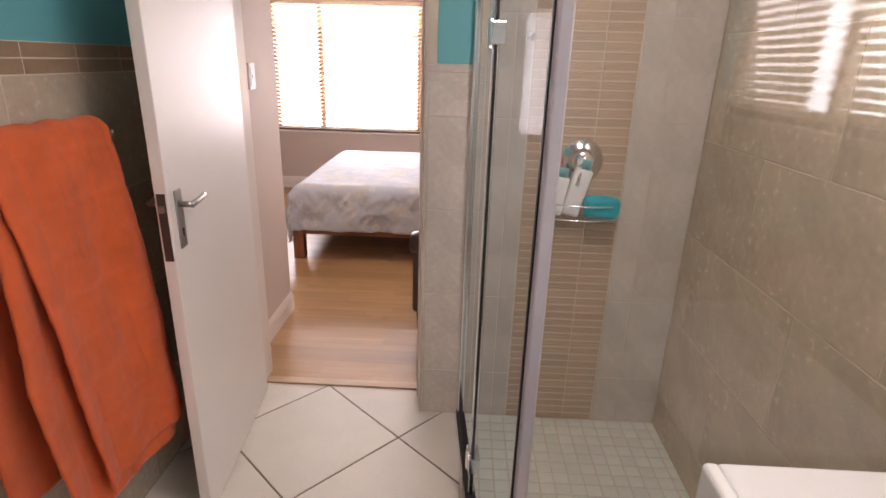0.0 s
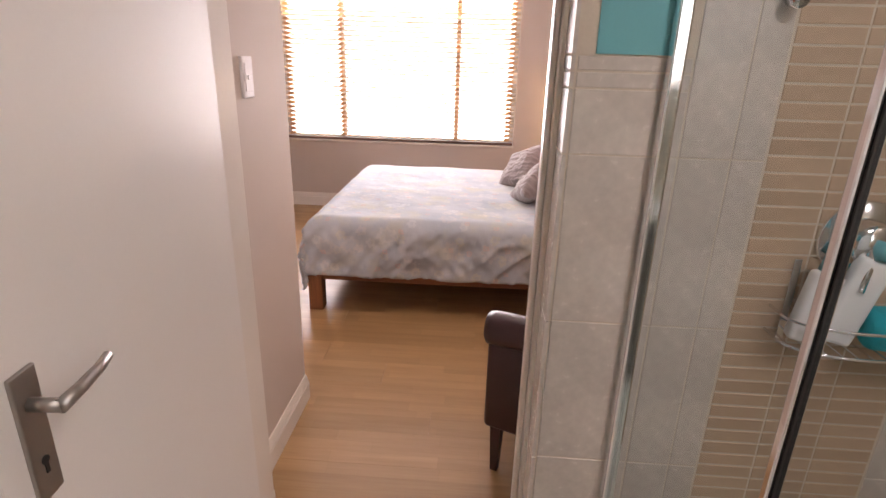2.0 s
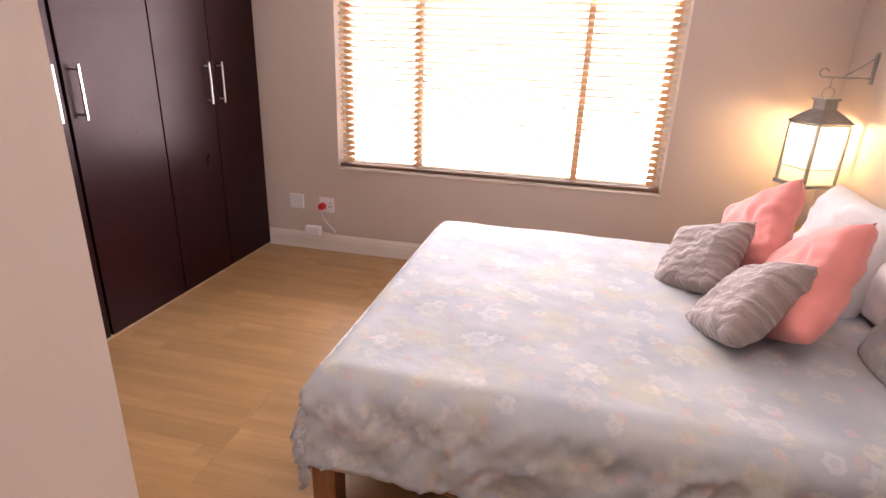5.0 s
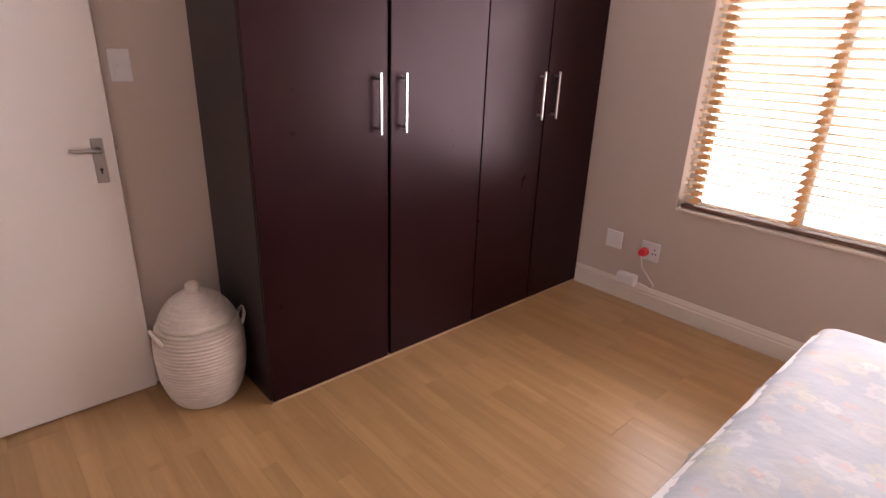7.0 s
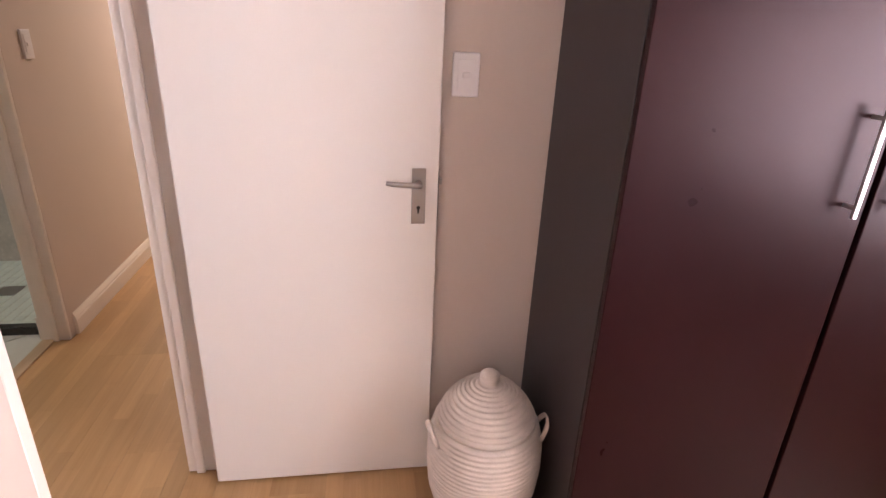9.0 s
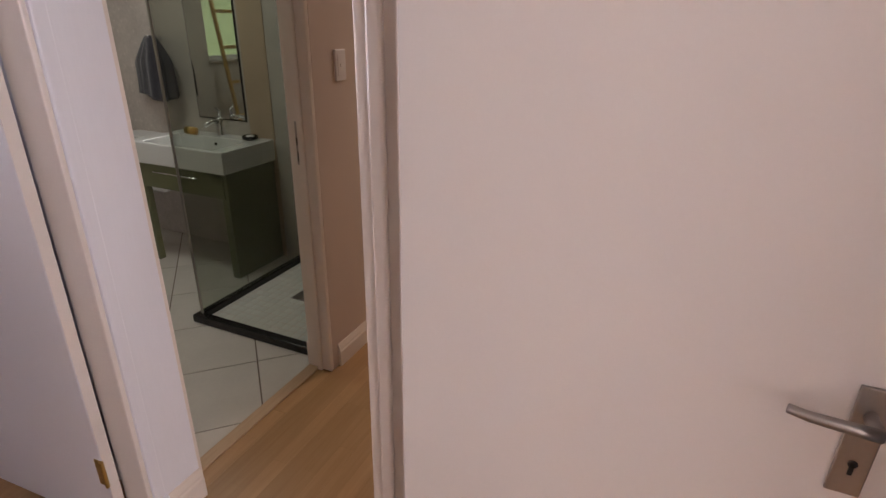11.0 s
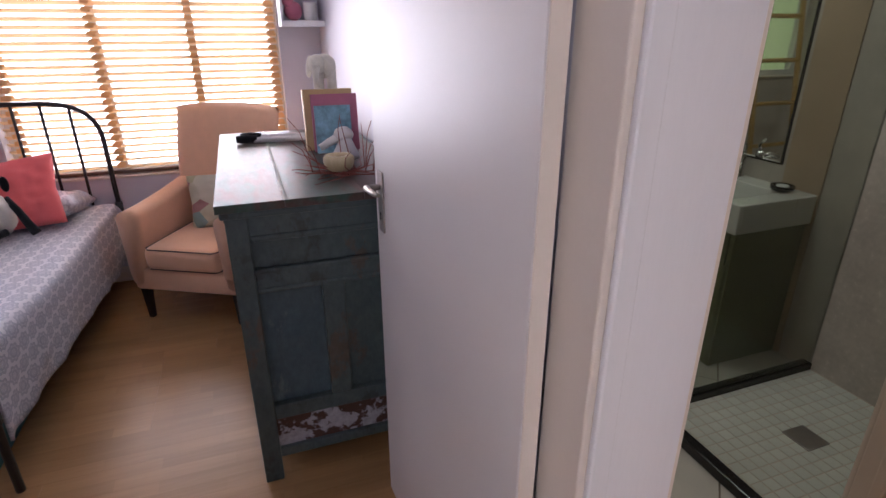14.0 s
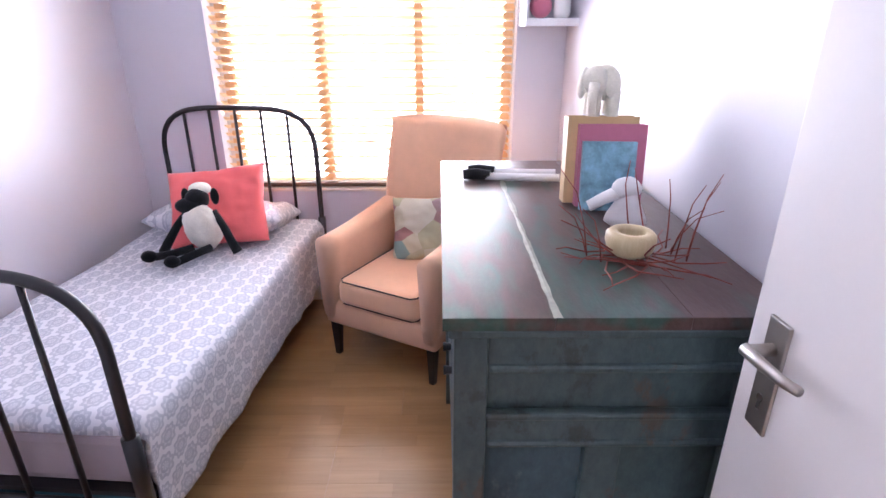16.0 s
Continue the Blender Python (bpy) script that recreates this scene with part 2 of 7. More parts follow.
def laminate(name, dark, light):
    """Three-strip oak laminate: staves of varied tone, grain along x."""
    mat = wood(name, dark, light, 0.32, 0, 1.0, 0.10, 0.02, 0.5)
    t = mat.node_tree
    n, l, p = t.nodes, t.links, t.nodes["Principled BSDF"]
    info = n.new("ShaderNodeObjectInfo")
    comb = n.new("ShaderNodeCombineXYZ")
    l.new(calc(t, 'MULTIPLY', info.outputs["Random"], 7.0), comb.inputs[0])
    comb.inputs[1].default_value = 0.0965
    add = n.new("ShaderNodeVectorMath")
    add.operation = 'ADD'
    l.new(coords(t), add.inputs[0])
    l.new(comb.outputs[0], add.inputs[1])
    br = n.new("ShaderNodeTexBrick")
    br.offset, br.squash = 0.37, 1.0
    br.inputs["Color1"].default_value = (0.89, 0.88, 0.86, 1)
    br.inputs["Color2"].default_value = (1.07, 1.07, 1.07, 1)
    br.inputs["Mortar"].default_value = (0.84, 0.80, 0.76, 1)
    for key, val in (("Scale", 1.0), ("Mortar Size", 0.0006), ("Brick Width", 0.43), ("Row Height", 0.0643)):
        br.inputs[key].default_value = val
    l.new(add.outputs[0], br.inputs["Vector"])
    old = p.inputs["Base Color"].links[0].from_socket
    l.new(mixc(t, 1.0, old, br.outputs["Color"], 'MULTIPLY'), p.inputs["Base Color"])
    return mat


def pleated(name, colour):
    """Soft cotton gathered in wavy pleats across the cushion."""
    mat = cloth(name, colour, 0.9, 300, 0.10, 0.4)
    t = mat.node_tree
    p = t.nodes["Principled BSDF"]
    w = t.nodes.new("ShaderNodeTexWave")
    w.wave_type, w.bands_direction, w.wave_profile = 'BANDS', 'X', 'SIN'
    for key, val in (("Scale", 6.5), ("Distortion", 7.0), ("Detail", 3.0), ("Detail Scale", 2.2)):
        w.inputs[key].default_value = val
    t.links.new(coords(t, "UV"), w.inputs["Vector"])
    # shade in the pleat valleys is also mixed into the colour
    old = p.inputs["Base Color"].links[0].from_socket
    t.links.new(mixc(t, 0.13, old, ramp(t, w.outputs["Fac"], [(0.0, (0.45, 0.45, 0.45)), (0.35, (1, 1, 1))]), 'MULTIPLY'), p.inputs["Base Color"])
    bump(t, p, calc(t, 'ADD', w.outputs["Fac"], calc(t, 'MULTIPLY', noise_of(t, coords(t, "UV"), 300, 2), 0.05)), 0.55, 0.010)
    return mat


def distressed(name, colours, cut=(0.40, 0.52, 0.62, 0.70), scale=3.0, rough=0.45, stretch=(1, 1, 1), soft=0.03, detail=8, spec=0.5):
    """Old paint worn through in patches to other coats and bare wood."""
    mat = bpy.data.materials.new(name)
    t, n, l, p = nodes_of(mat)
    v = coords(t)
    a = noise_of(t, v, scale, detail, 0.68, stretch)
    stops = [(0.0, colours[0])]
    for c, k in zip(cut, range(1, len(colours))):
        stops += [(c - soft, colours[k - 1]), (c, colours[k])]
    col = ramp(t, a, stops[:])
    fine = noise_of(t, v, 45, 4, 0.7, stretch)
    col = mixc(t, 0.45, col, ramp(t, fine, [(0.3, (0.25, 0.25, 0.25)), (0.75, (1.3, 1.3, 1.3))]), 'MULTIPLY')
    l.new(col, p.inputs["Base Color"])
    l.new(calc(t, 'MULTIPLY_ADD', fine, 0.3, rough - 0.15), p.inputs["Roughness"])
    p.inputs["Specular IOR Level"].default_value = spec
    bump(t, p, fine, 0.35, 0.003)
    return mat


WALL_TAUPE = surface("taupe wall paint", (0.595, 0.497, 0.432), 0.62, 0, 0.03, 1.2, 240, 0.04)
WALL_LILAC = surface("pale lilac wall paint", (0.63, 0.61, 0.67), 0.45, 0, 0.03, 1.2, 240, 0.08)
WALL_TEAL = surface("teal wall paint", (0.14, 0.42, 0.46), 0.45, 0, 0.05, 1.5, 240, 0.08)
WALL_WHITE = surface("white wall paint", (0.75, 0.74, 0.70), 0.6, 0, 0.03, 1.2, 240, 0.08)
CEILING = surface("white ceiling paint", (0.80, 0.79, 0.77), 0.8, 0, 0.02, 1.0, 150, 0.08)
TRIM = surface("cream gloss paint", (0.76, 0.69, 0.62), 0.30, 0, 0.03, 2.0, 120, 0.015)
# the blue in this white is daylight on the casing, put into the colour
TRIM_WHITE_DAYLIT = surface("white gloss casing with daylight tint", (0.82, 0.82, 0.86), 0.30, 0, 0.03, 2.0, 60, 0.03, stretch=(4, 4, 0.4))
DOOR_PAINT = surface("cream door paint", (0.77, 0.72, 0.675), 0.38, 0, 0.02, 1.0, 160, 0.012)
DOOR_GREY = surface("off-white satin door paint", (0.69, 0.66, 0.655), 0.36, 0, 0.02, 1.0, 160, 0.012, spec=0.30)
PLANK = laminate("oak laminate", (0.335, 0.188, 0.078), (0.485, 0.298, 0.140))
STRIP = wood("pale oak threshold", (0.40, 0.26, 0.15), (0.55, 0.40, 0.25), 0.35, 0)
UNDERLAY = surface("dark joint", (0.28, 0.165, 0.08), 0.8, relief=0)
TILE_FLOOR = surface("ivory floor tile", (0.66, 0.62, 0.55), 0.22, 0, 0.05, 5, 60, 0.04, random_tone=0.06)
TILE_WALL = surface("sandy stone-look wall tile", (0.53, 0.445, 0.335), 0.25, 0, 0.16, 5, 40, 0.05, random_tone=0.08)
TILE_PALE = surface("pale stone-look wall tile", (0.585, 0.53, 0.475), 0.25, 0, 0.15, 5, 40, 0.05, random_tone=0.06)
TILE_BORDER = surface("brown border tile", (0.36, 0.25, 0.16), 0.3, 0, 0.12, 9, 60, 0.05, random_tone=0.12)
MOSAIC_BROWN = surface("tan mosaic strip", (0.50, 0.37, 0.26), 0.35, 0, 0.10, 9, 60, 0.08, random_tone=0.16)
MOSAIC_WHITE = surface("greenish white mosaic", (0.66, 0.68, 0.60), 0.3, 0, 0.06, 9, 60, 0.06, random_tone=0.10)
GROUT = surface("brown grey grout", (0.20, 0.16, 0.12), 0.9, 0, 0.12, 6, 150, 0.2)
GROUT_PALE = surface("pale grout", (0.62, 0.54, 0.44), 0.9, 0, 0.08, 6, 150, 0.2)
CHROME = surface("chrome", (0.82, 0.82, 0.84), 0.10, 1.0, 0.03, 4, 90, 0.0)
STEEL = surface("brushed steel", (0.40, 0.37, 0.34), 0.40, 1.0, 0.08, 8, 200, 0.05)
STEEL_DARK = surface("tarnished lock steel", (0.13, 0.115, 0.105), 0.48, 1.0, 0.12, 9, 200, 0.06)
STEEL_BRIGHT = surface("satin nickel", (0.78, 0.75, 0.72), 0.35, 1.0, 0.04, 8, 200, 0.05)
BRASS = surface("dull brass", (0.52, 0.36, 0.12), 0.4, 1.0, 0.12, 12, 90, 0.1)
BLACK_METAL = surface("black lacquered metal", (0.018, 0.016, 0.018), 0.35, 0.0, 0.2, 8, 120, 0.06)
BLACK_SEAL = surface("black rubber seal", (0.02, 0.018, 0.016), 0.6)
PLASTIC = surface("white switch plastic", (0.78, 0.75, 0.76), 0.35, 0, 0.02, 2, 90, 0.0)
RED_PLASTIC = surface("red plug plastic", (0.62, 0.03, 0.04), 0.4)
ESPRESSO = surface("espresso wood veneer", (0.018, 0.0052, 0.0062), 0.31, 0, 0.15, 1.2, 7, 0.05, spec=0.16, dist=0.004)
ESPRESSO.node_tree.nodes["Principled BSDF"].inputs["Specular Tint"].default_value = (1.0, 0.72, 0.76, 1)
ESPRESSO_SIDE = surface("dark melamine edge", (0.016, 0.009, 0.010), 0.4, 0, 0.2, 2, 60, 0.04)
BED_WOOD = wood("red-brown bed wood", (0.16, 0.055, 0.022), (0.30, 0.12, 0.05), 0.4, 0, 2.5, 0.1)
BED_WOOD_UP = wood("red-brown post wood", (0.16, 0.055, 0.022), (0.30, 0.12, 0.05), 0.4, 2, 2.5, 0.1)
PINE = wood("honey pine", (0.50, 0.30, 0.10), (0.66, 0.44, 0.18), 0.4, 1, 2.5, 0.1)
SLAT = leafy("pale wooden slat", (0.85, 0.75, 0.62), 0.6)
RAIL = wood("brown blind rail", (0.10, 0.05, 0.03), (0.20, 0.11, 0.07), 0.4)
TAPE = leafy("tan blind tape", (0.76, 0.52, 0.28), 0.42)
FLORAL = floral_cloth("floral cotton")
ROSETTE = rosette_cloth("white cotton with grey rosettes", (0.72, 0.72, 0.77), (0.28, 0.31, 0.40), 0.072)
MATTRESS = cloth("mauve valance cloth", (0.36, 0.30, 0.32))
CORAL = cloth("coral cushion cloth", (0.80, 0.30, 0.27))
CORAL_RED = cloth("coral red cushion cloth", (0.86, 0.17, 0.17))
TAUPE_CUSHION = pleated("pleated taupe cotton", (0.33, 0.265, 0.25))
TOWEL = cloth("orange terry cloth", (0.66, 0.125, 0.035), 0.98, 330, 0.16, 0.12, 9, 0.9)
TOWEL_DARK = cloth("charcoal terry cloth", (0.045, 0.042, 0.05), 0.98, 330, 0.16, 0.4, 9, 0.8)
PEACH = cloth("peach upholstery", (0.80, 0.49, 0.32), 0.9, 500)
LEATHER = surface("dark brown leather", (0.050, 0.022, 0.024), 0.38, 0, 0.25, 5, 170, 0.25)
BASKET = surface("whitewashed seagrass", (0.62, 0.53, 0.46), 0.85, 0, 0.14, 14, 220, 0.7, stretch=(1, 1, 3), dist=0.004)
CHEST_PAINT = distressed("worn teal paint", [(0.020, 0.020, 0.018), (0.050, 0.062, 0.060), (0.072, 0.105, 0.108), (0.10, 0.085, 0.068)], (0.36, 0.50, 0.66), 2.6, 0.42, (1, 1, 0.6))
CHEST_BLUE = distressed("worn blue panel paint", [(0.030, 0.032, 0.030), (0.062, 0.105, 0.128), (0.11, 0.155, 0.17)], (0.40, 0.60), 3.2, 0.45, (1, 1, 0.5))
CHEST_TOP = distressed("worn top boards", [(0.06, 0.032, 0.028), (0.105, 0.065, 0.058), (0.055, 0.105, 0.085), (0.12, 0.085, 0.075), (0.20, 0.18, 0.15)], (0.38, 0.545, 0.61, 0.70), 2.6, 0.36, (1, 0.30, 1), 0.06, 4, 0.35)
CHEST_WORN = distressed("paint flaked to red-brown wood", [(0.10, 0.035, 0.02), (0.07, 0.03, 0.02), (0.42, 0.42, 0.48)], (0.42, 0.52), 7.0, 0.5)
SEAM = surface("pale green putty", (0.30, 0.31, 0.25), 0.5, 0, 0.35, 14, 60, 0.3)
CERAMIC = surface("white glazed ceramic", (0.82, 0.82, 0.80), 0.10, 0, 0.02, 2, 60, 0.0)
VANITY = surface("olive grey vanity board", (0.19, 0.20, 0.11), 0.4, 0, 0.10, 4, 80, 0.06)
BLACK_STONE = surface("black granite kerb", (0.016, 0.013, 0.013), 0.25, 0, 0.3, 10, 160, 0.05)
TURQUOISE = cloth("turquoise sponge", (0.03, 0.42, 0.50), 0.95, 90, 0.15, 0.1, 12, 1.0)
BOTTLE = surface("white shampoo plastic", (0.80, 0.80, 0.80), 0.3)
PANE = clear_pane("window pane", (0.97, 0.98, 0.98))
SHOWER_PANE = clear_pane("shower pane", (0.97, 0.98, 0.97), 0.14, 0.5)
# blue-grey tint stands in for the haze mirrored on the glass
DOOR_PANE = clear_pane("shower door pane", (0.90, 0.93, 0.94), 0.006, 0.03)
MILKY = leafy("milky plastic strip", (0.60, 0.57, 0.60), 0.5)
SMOKED_PANE = clear_pane("greyed shower pane", (0.72, 0.74, 0.70), 0.10)
MIRROR = surface("mirror silver", (0.85, 0.86, 0.84), 0.03, 1.0, 0.0, 1, 1, 0.0)
OUTSIDE = glow("hazy daylight", (1.0, 0.98, 0.96), 4.5)
SLAT_TAN = leafy("honey wooden slat", (0.88, 0.72, 0.52), 0.65)
LAMP_GLASS = glow("lit lantern glass", (1.0, 0.74, 0.42), 3.0)
TIN = surface("weathered tin", (0.35, 0.36, 0.36), 0.45, 0.8, 0.2, 9, 60, 0.2)
PAPER = surface("page edges", (0.80, 0.76, 0.68), 0.8)
WOOL = cloth("cream wool pile", (0.78, 0.74, 0.64), 1.0, 120, 0.12, 0.5, 18, 1.0)
BLACK_PLUSH = cloth("black plush", (0.012, 0.012, 0.014), 1.0, 160, 0.3, 0.15, 18, 0.8)
CREAM_PLUSH = cloth("cream plush", (0.72, 0.68, 0.58), 1.0, 160, 0.15, 0.5, 18, 0.8)
CAP_TEAL = surface("pale teal cap plastic", (0.16, 0.42, 0.46), 0.35)
GARDEN = glow("green garden daylight", (0.66, 0.78, 0.44), 0.55)
FROSTED = leafy("frosted lantern glass", (0.90, 0.86, 0.76), 0.75)
OVEN_GLASS = surface("black oven glass", (0.012, 0.012, 0.014), 0.10)
LINEN = cloth("white linen", (0.74, 0.72, 0.72), 0.95, 300, 0.06)
TWIG = surface("red twig bark", (0.22, 0.045, 0.03), 0.6, 0, 0.3, 20, 90, 0.3)
BOWL_WOOD = wood("pale turned wood", (0.46, 0.36, 0.19), (0.66, 0.56, 0.36), 0.5, 2, 3.0, 0.1)
MAT_GREY = cloth("grey green mat", (0.30, 0.30, 0.24), 0.9, 160)
STONE_TOP = surface("pale stone worktop", (0.68, 0.66, 0.60), 0.25, 0, 0.08, 6, 90, 0.03)
TILE_LIVING = surface("polished tan floor tile", (0.46, 0.36, 0.22), 0.16, 0, 0.08, 2, 50, 0.03)


# ---- mesh helpers ----
WORLD_AT = {}


def thing(name, label, category, at=(0, 0, 0), group="", kind=""):
    ob = new(name)
    ob.location = at
    ob.empty_display_size = 0.1
    WORLD_AT[ob.name] = Vector(at)
    return tagged(ob, label, category, group, kind)


def part(name, bm, material, parent=None, label="", smooth=False):
    """Links a bmesh, given in world metres, as one mesh object under a thing or a part."""
    base = WORLD_AT[parent.name] if parent else Vector((0, 0, 0))
    bmesh.ops.translate(bm, verts=bm.verts, vec=-base)
    bmesh.ops.recalc_face_normals(bm, faces=bm.faces)
    me = bpy.data.meshes.new(name)
    bm.to_mesh(me)
    bm.free()
    if smooth:
        for f in me.polygons:
            f.use_smooth = True
    me.materials.append(material)
    ob = new(name, me)
    ob.parent = parent
    WORLD_AT[ob.name] = base
    return tagged(ob, label)


def solid(name, bm, material, label, category, kind="", group="", smooth=False):
    """A thing that is one mesh."""
    lo = [min(v.co[k] for v in bm.verts) for k in range(3)]
    hi = [max(v.co[k] for v in bm.verts) for k in range(3)]
    base = Vector(((lo[0] + hi[0]) / 2, (lo[1] + hi[1]) / 2, lo[2]))
    if kind == "structure":
        base = Vector((0, 0, 0))
    bmesh.ops.translate(bm, verts=bm.verts, vec=-base)
    bmesh.ops.recalc_face_normals(bm, faces=bm.faces)
    me = bpy.data.meshes.new(name)
    bm.to_mesh(me)
    bm.free()
    if smooth:
        for f in me.polygons:
            f.use_smooth = True
    me.materials.append(material)
    ob = new(name, me)
    ob.location = base
    WORLD_AT[ob.name] = base
    return tagged(ob, label, category, group, kind)


def box(bm, x0, x1, y0, y1, z0, z1, b=0.0, seg=2, m=None):
    vs = bmesh.ops.create_cube(bm, size=1.0)["verts"]
    for v in vs:
        v.co = Vector(((x0 + x1) / 2 + v.co.x * abs(x1 - x0), (y0 + y1) / 2 + v.co.y * abs(y1 - y0), (z0 + z1) / 2 + v.co.z * abs(z1 - z0)))
    if b:
        es = list({e for v in vs for e in v.link_edges})
        out = bmesh.ops.bevel(bm, geom=es, offset=b, segments=seg, affect='EDGES', profile=0.5)
        vs = list({v for f in out["faces"] for v in f.verts} | {v for v in vs if v.is_valid})
    if m is not None:
        bmesh.ops.transform(bm, matrix=m, verts=[v for v in vs if v.is_valid])
    return bm


def abox(*a, b=0.0, seg=2, m=None):
    return box(bmesh.new(), *a, b=b, seg=seg, m=m)


def rod(bm, p, q, r0, r1=None, seg=14):
    p, q = Vector(p), Vector(q)
    vs = bmesh.ops.create_cone(bm, cap_ends=True, segments=seg, radius1=r0, radius2=r0 if r1 is None else r1, depth=(q - p).length)["verts"]
    bmesh.ops.transform(bm, matrix=Matrix.Translation((p + q) / 2) @ (q - p).to_track_quat("Z", "Y").to_matrix().to_4x4(), verts=vs)
    return bm


def arod(*a, **k):
    return rod(bmesh.new(), *a, **k)


def tube(bm, pts, r, seg=10):
    """A round tube along points."""
    pts = [Vector(p) for p in pts]
    rings = []
    side = None
    for i, p in enumerate(pts):
        d = (pts[min(i + 1, len(pts) - 1)] - pts[max(i - 1, 0)]).normalized()
        if side is None:
            side = d.orthogonal().normalized()
        side = (side - d * side.dot(d)).normalized()
        up = d.cross(side)
        rr = r(i / (len(pts) - 1)) if callable(r) else r
        rings.append([bm.verts.new(p + rr * (math.cos(2 * math.pi * k / seg) * side + math.sin(2 * math.pi * k / seg) * up)) for k in range(seg)])
    for a, b in zip(rings, rings[1:]):
        for k in range(seg):
            bm.faces.new((a[k], a[(k + 1) % seg], b[(k + 1) % seg], b[k]))
    bm.faces.new(rings[0][::-1])
    bm.faces.new(rings[-1])
    return bm


def lathe(bm, profile, centre, seg=40, squash=1.0):
    rings = [[bm.verts.new((centre[0] + r * math.cos(2 * math.pi * k / seg), centre[1] + squash * r * math.sin(2 * math.pi * k / seg), centre[2] + z)) for k in range(seg)] for r, z in profile]
    for a, b in zip(rings, rings[1:]):
        for k in range(seg):
            bm.faces.new((a[k], a[(k + 1) % seg], b[(k + 1) % seg], b[k]))
    bm.faces.new(rings[0][::-1])
    bm.faces.new(rings[-1])
    return bm


def ball(bm, centre, radii, sub=3, m=None):
    vs = bmesh.ops.create_icosphere(bm, subdivisions=sub, radius=1.0)["verts"]
    mm = Matrix.Translation(centre) @ (m or Matrix()) @ Matrix.Diagonal((*radii, 1))
    bmesh.ops.transform(bm, matrix=mm, verts=vs)
    return bm


def grid_faces(bm, rows_, uv=None):
    for a, b in zip(rows_, rows_[1:]):
        for i in range(len(a) - 1):
            bm.faces.new((a[i], a[i + 1], b[i + 1], b[i]))


def pillow(w, h, d, m, seed=0, crumple=0.012, n=26, puff=0.45):
    """A stuffed cushion with drawn-out corners; its face looks along z before m."""
    bm = bmesh.new()
    for s in (1, -1):
        grid = []
        for i in range(n + 1):
            line = []
            for j in range(n + 1):
                u, v = 2 * i / n - 1, 2 * j / n - 1
                pinch = 1 - 0.07 * (1 - abs(u * v)) * max(abs(u), abs(v)) ** 2
                prof = max(0.0, (1 - u ** 4) * (1 - v ** 4)) ** puff
                wr = noise.noise(Vector((u * 2.2 + seed, v * 2.2, s * 3.0))) * crumple * 2.2 + noise.noise(Vector((u * 6 + seed, v * 6, s))) * crumple
                line.append(bm.verts.new((u * w / 2 * pinch, v * h / 2 * pinch, s * (d / 2 * prof) + wr * (0.15 + prof))))
            grid.append(line)
        grid_faces(bm, grid)
    uvl = bm.loops.layers.uv.new("cloth")
    for f in bm.faces:
        for lp in f.loops:
            lp[uvl].uv = (lp.vert.co.x + seed, lp.vert.co.y)
    bmesh.ops.remove_doubles(bm, verts=bm.verts, dist=0.004)
    bmesh.ops.transform(bm, matrix=m, verts=bm.verts)
    return bm


def drape(x0, x1, y0, y1, top, hang, seed=0, fold=0.018, step=0.03, radius=0.07, rumple=0.012, sides=(1, 1, 1, 1), wrinkle=0.0):
    """A quilt over a box: flat above, rounded at the rim, hanging with folds. sides: x0, x1, y0, y1 hang or not."""
    bm = bmesh.new()
    uvl = bm.loops.layers.uv.new("cloth")
    ext = [hang if s else 0.02 for s in sides]
    us = np.arange(x0 - ext[0], x1 + ext[1] + step / 2, step)
    vs = np.arange(y0 - ext[2], y1 + ext[3] + step / 2, step)

    def bend(over):
        if over <= 0:
            return 0.0, 0.0
        arc = radius * math.pi / 2
        if over < arc:
            a = over / radius
            return radius * math.sin(a), radius * (1 - math.cos(a))
        return radius, radius + over - arc

    rows_ = []
    flat = {}
    for u in us:
        line = []
        for v in vs:
            ox = u - (x1 - radius) if u > x1 - radius else (x0 + radius - u if u < x0 + radius else 0)
            oy = v - (y1 - radius) if v > y1 - radius else (y0 + radius - v if v < y0 + radius else 0)
            sx, sy = (1 if u > x1 - radius else -1), (1 if v > y1 - radius else -1)
            hx, dx = bend(ox)
            hy, dy = bend(oy)
            px = min(max(u, x0 + radius), x1 - radius) + sx * hx
            py = min(max(v, y0 + radius), y1 - radius) + sy * hy
            drop = max(dx, dy) + 0.30 * min(dx, dy)
            n1 = noise.noise(Vector((u * 2.3 + seed, v * 2.3, 0.3)))
            n2 = noise.noise(Vector((u * 7 + seed, v * 7, 1.3)))
            z = top - drop + (n1 * rumple * 1.6 + n2 * rumple * 0.5) * (1 if drop < 0.03 else 0.3)
            wave = fold * min(1.0, drop / 0.22) * (math.sin((u + v) * 21 + 4 * n1 + seed) + 0.8 * noise.noise(Vector((u * 9, v * 9, seed))) + 0.6 * math.sin((u - v) * 9 + seed) + 1.1 * abs(noise.noise(Vector(((u + v) * 13, (u - v) * 6, seed + 5)))))
            along = v if dx > dy else u
            ridge = (1 - abs(noise.noise(Vector((along * 11 + drop * 9 + seed, drop * 5, 2.0))))) ** 5 + 0.6 * (1 - abs(noise.noise(Vector((along * 21 - drop * 14, drop * 9, seed))))) ** 6
            wave += wrinkle * ridge * min(1.0, drop / 0.10)
            if dx > 0.02:
                px += sx * wave
            if dy > 0.02:
                py += sy * wave
            w = bm.verts.new((px, py, z))
            flat[w] = (u, v)
            line.append(w)
        rows_.append(line)
    grid_faces(bm, rows_)
    for f in bm.faces:
        for lp in f.loops:
            lp[uvl].uv = flat[lp.vert]
    return bm


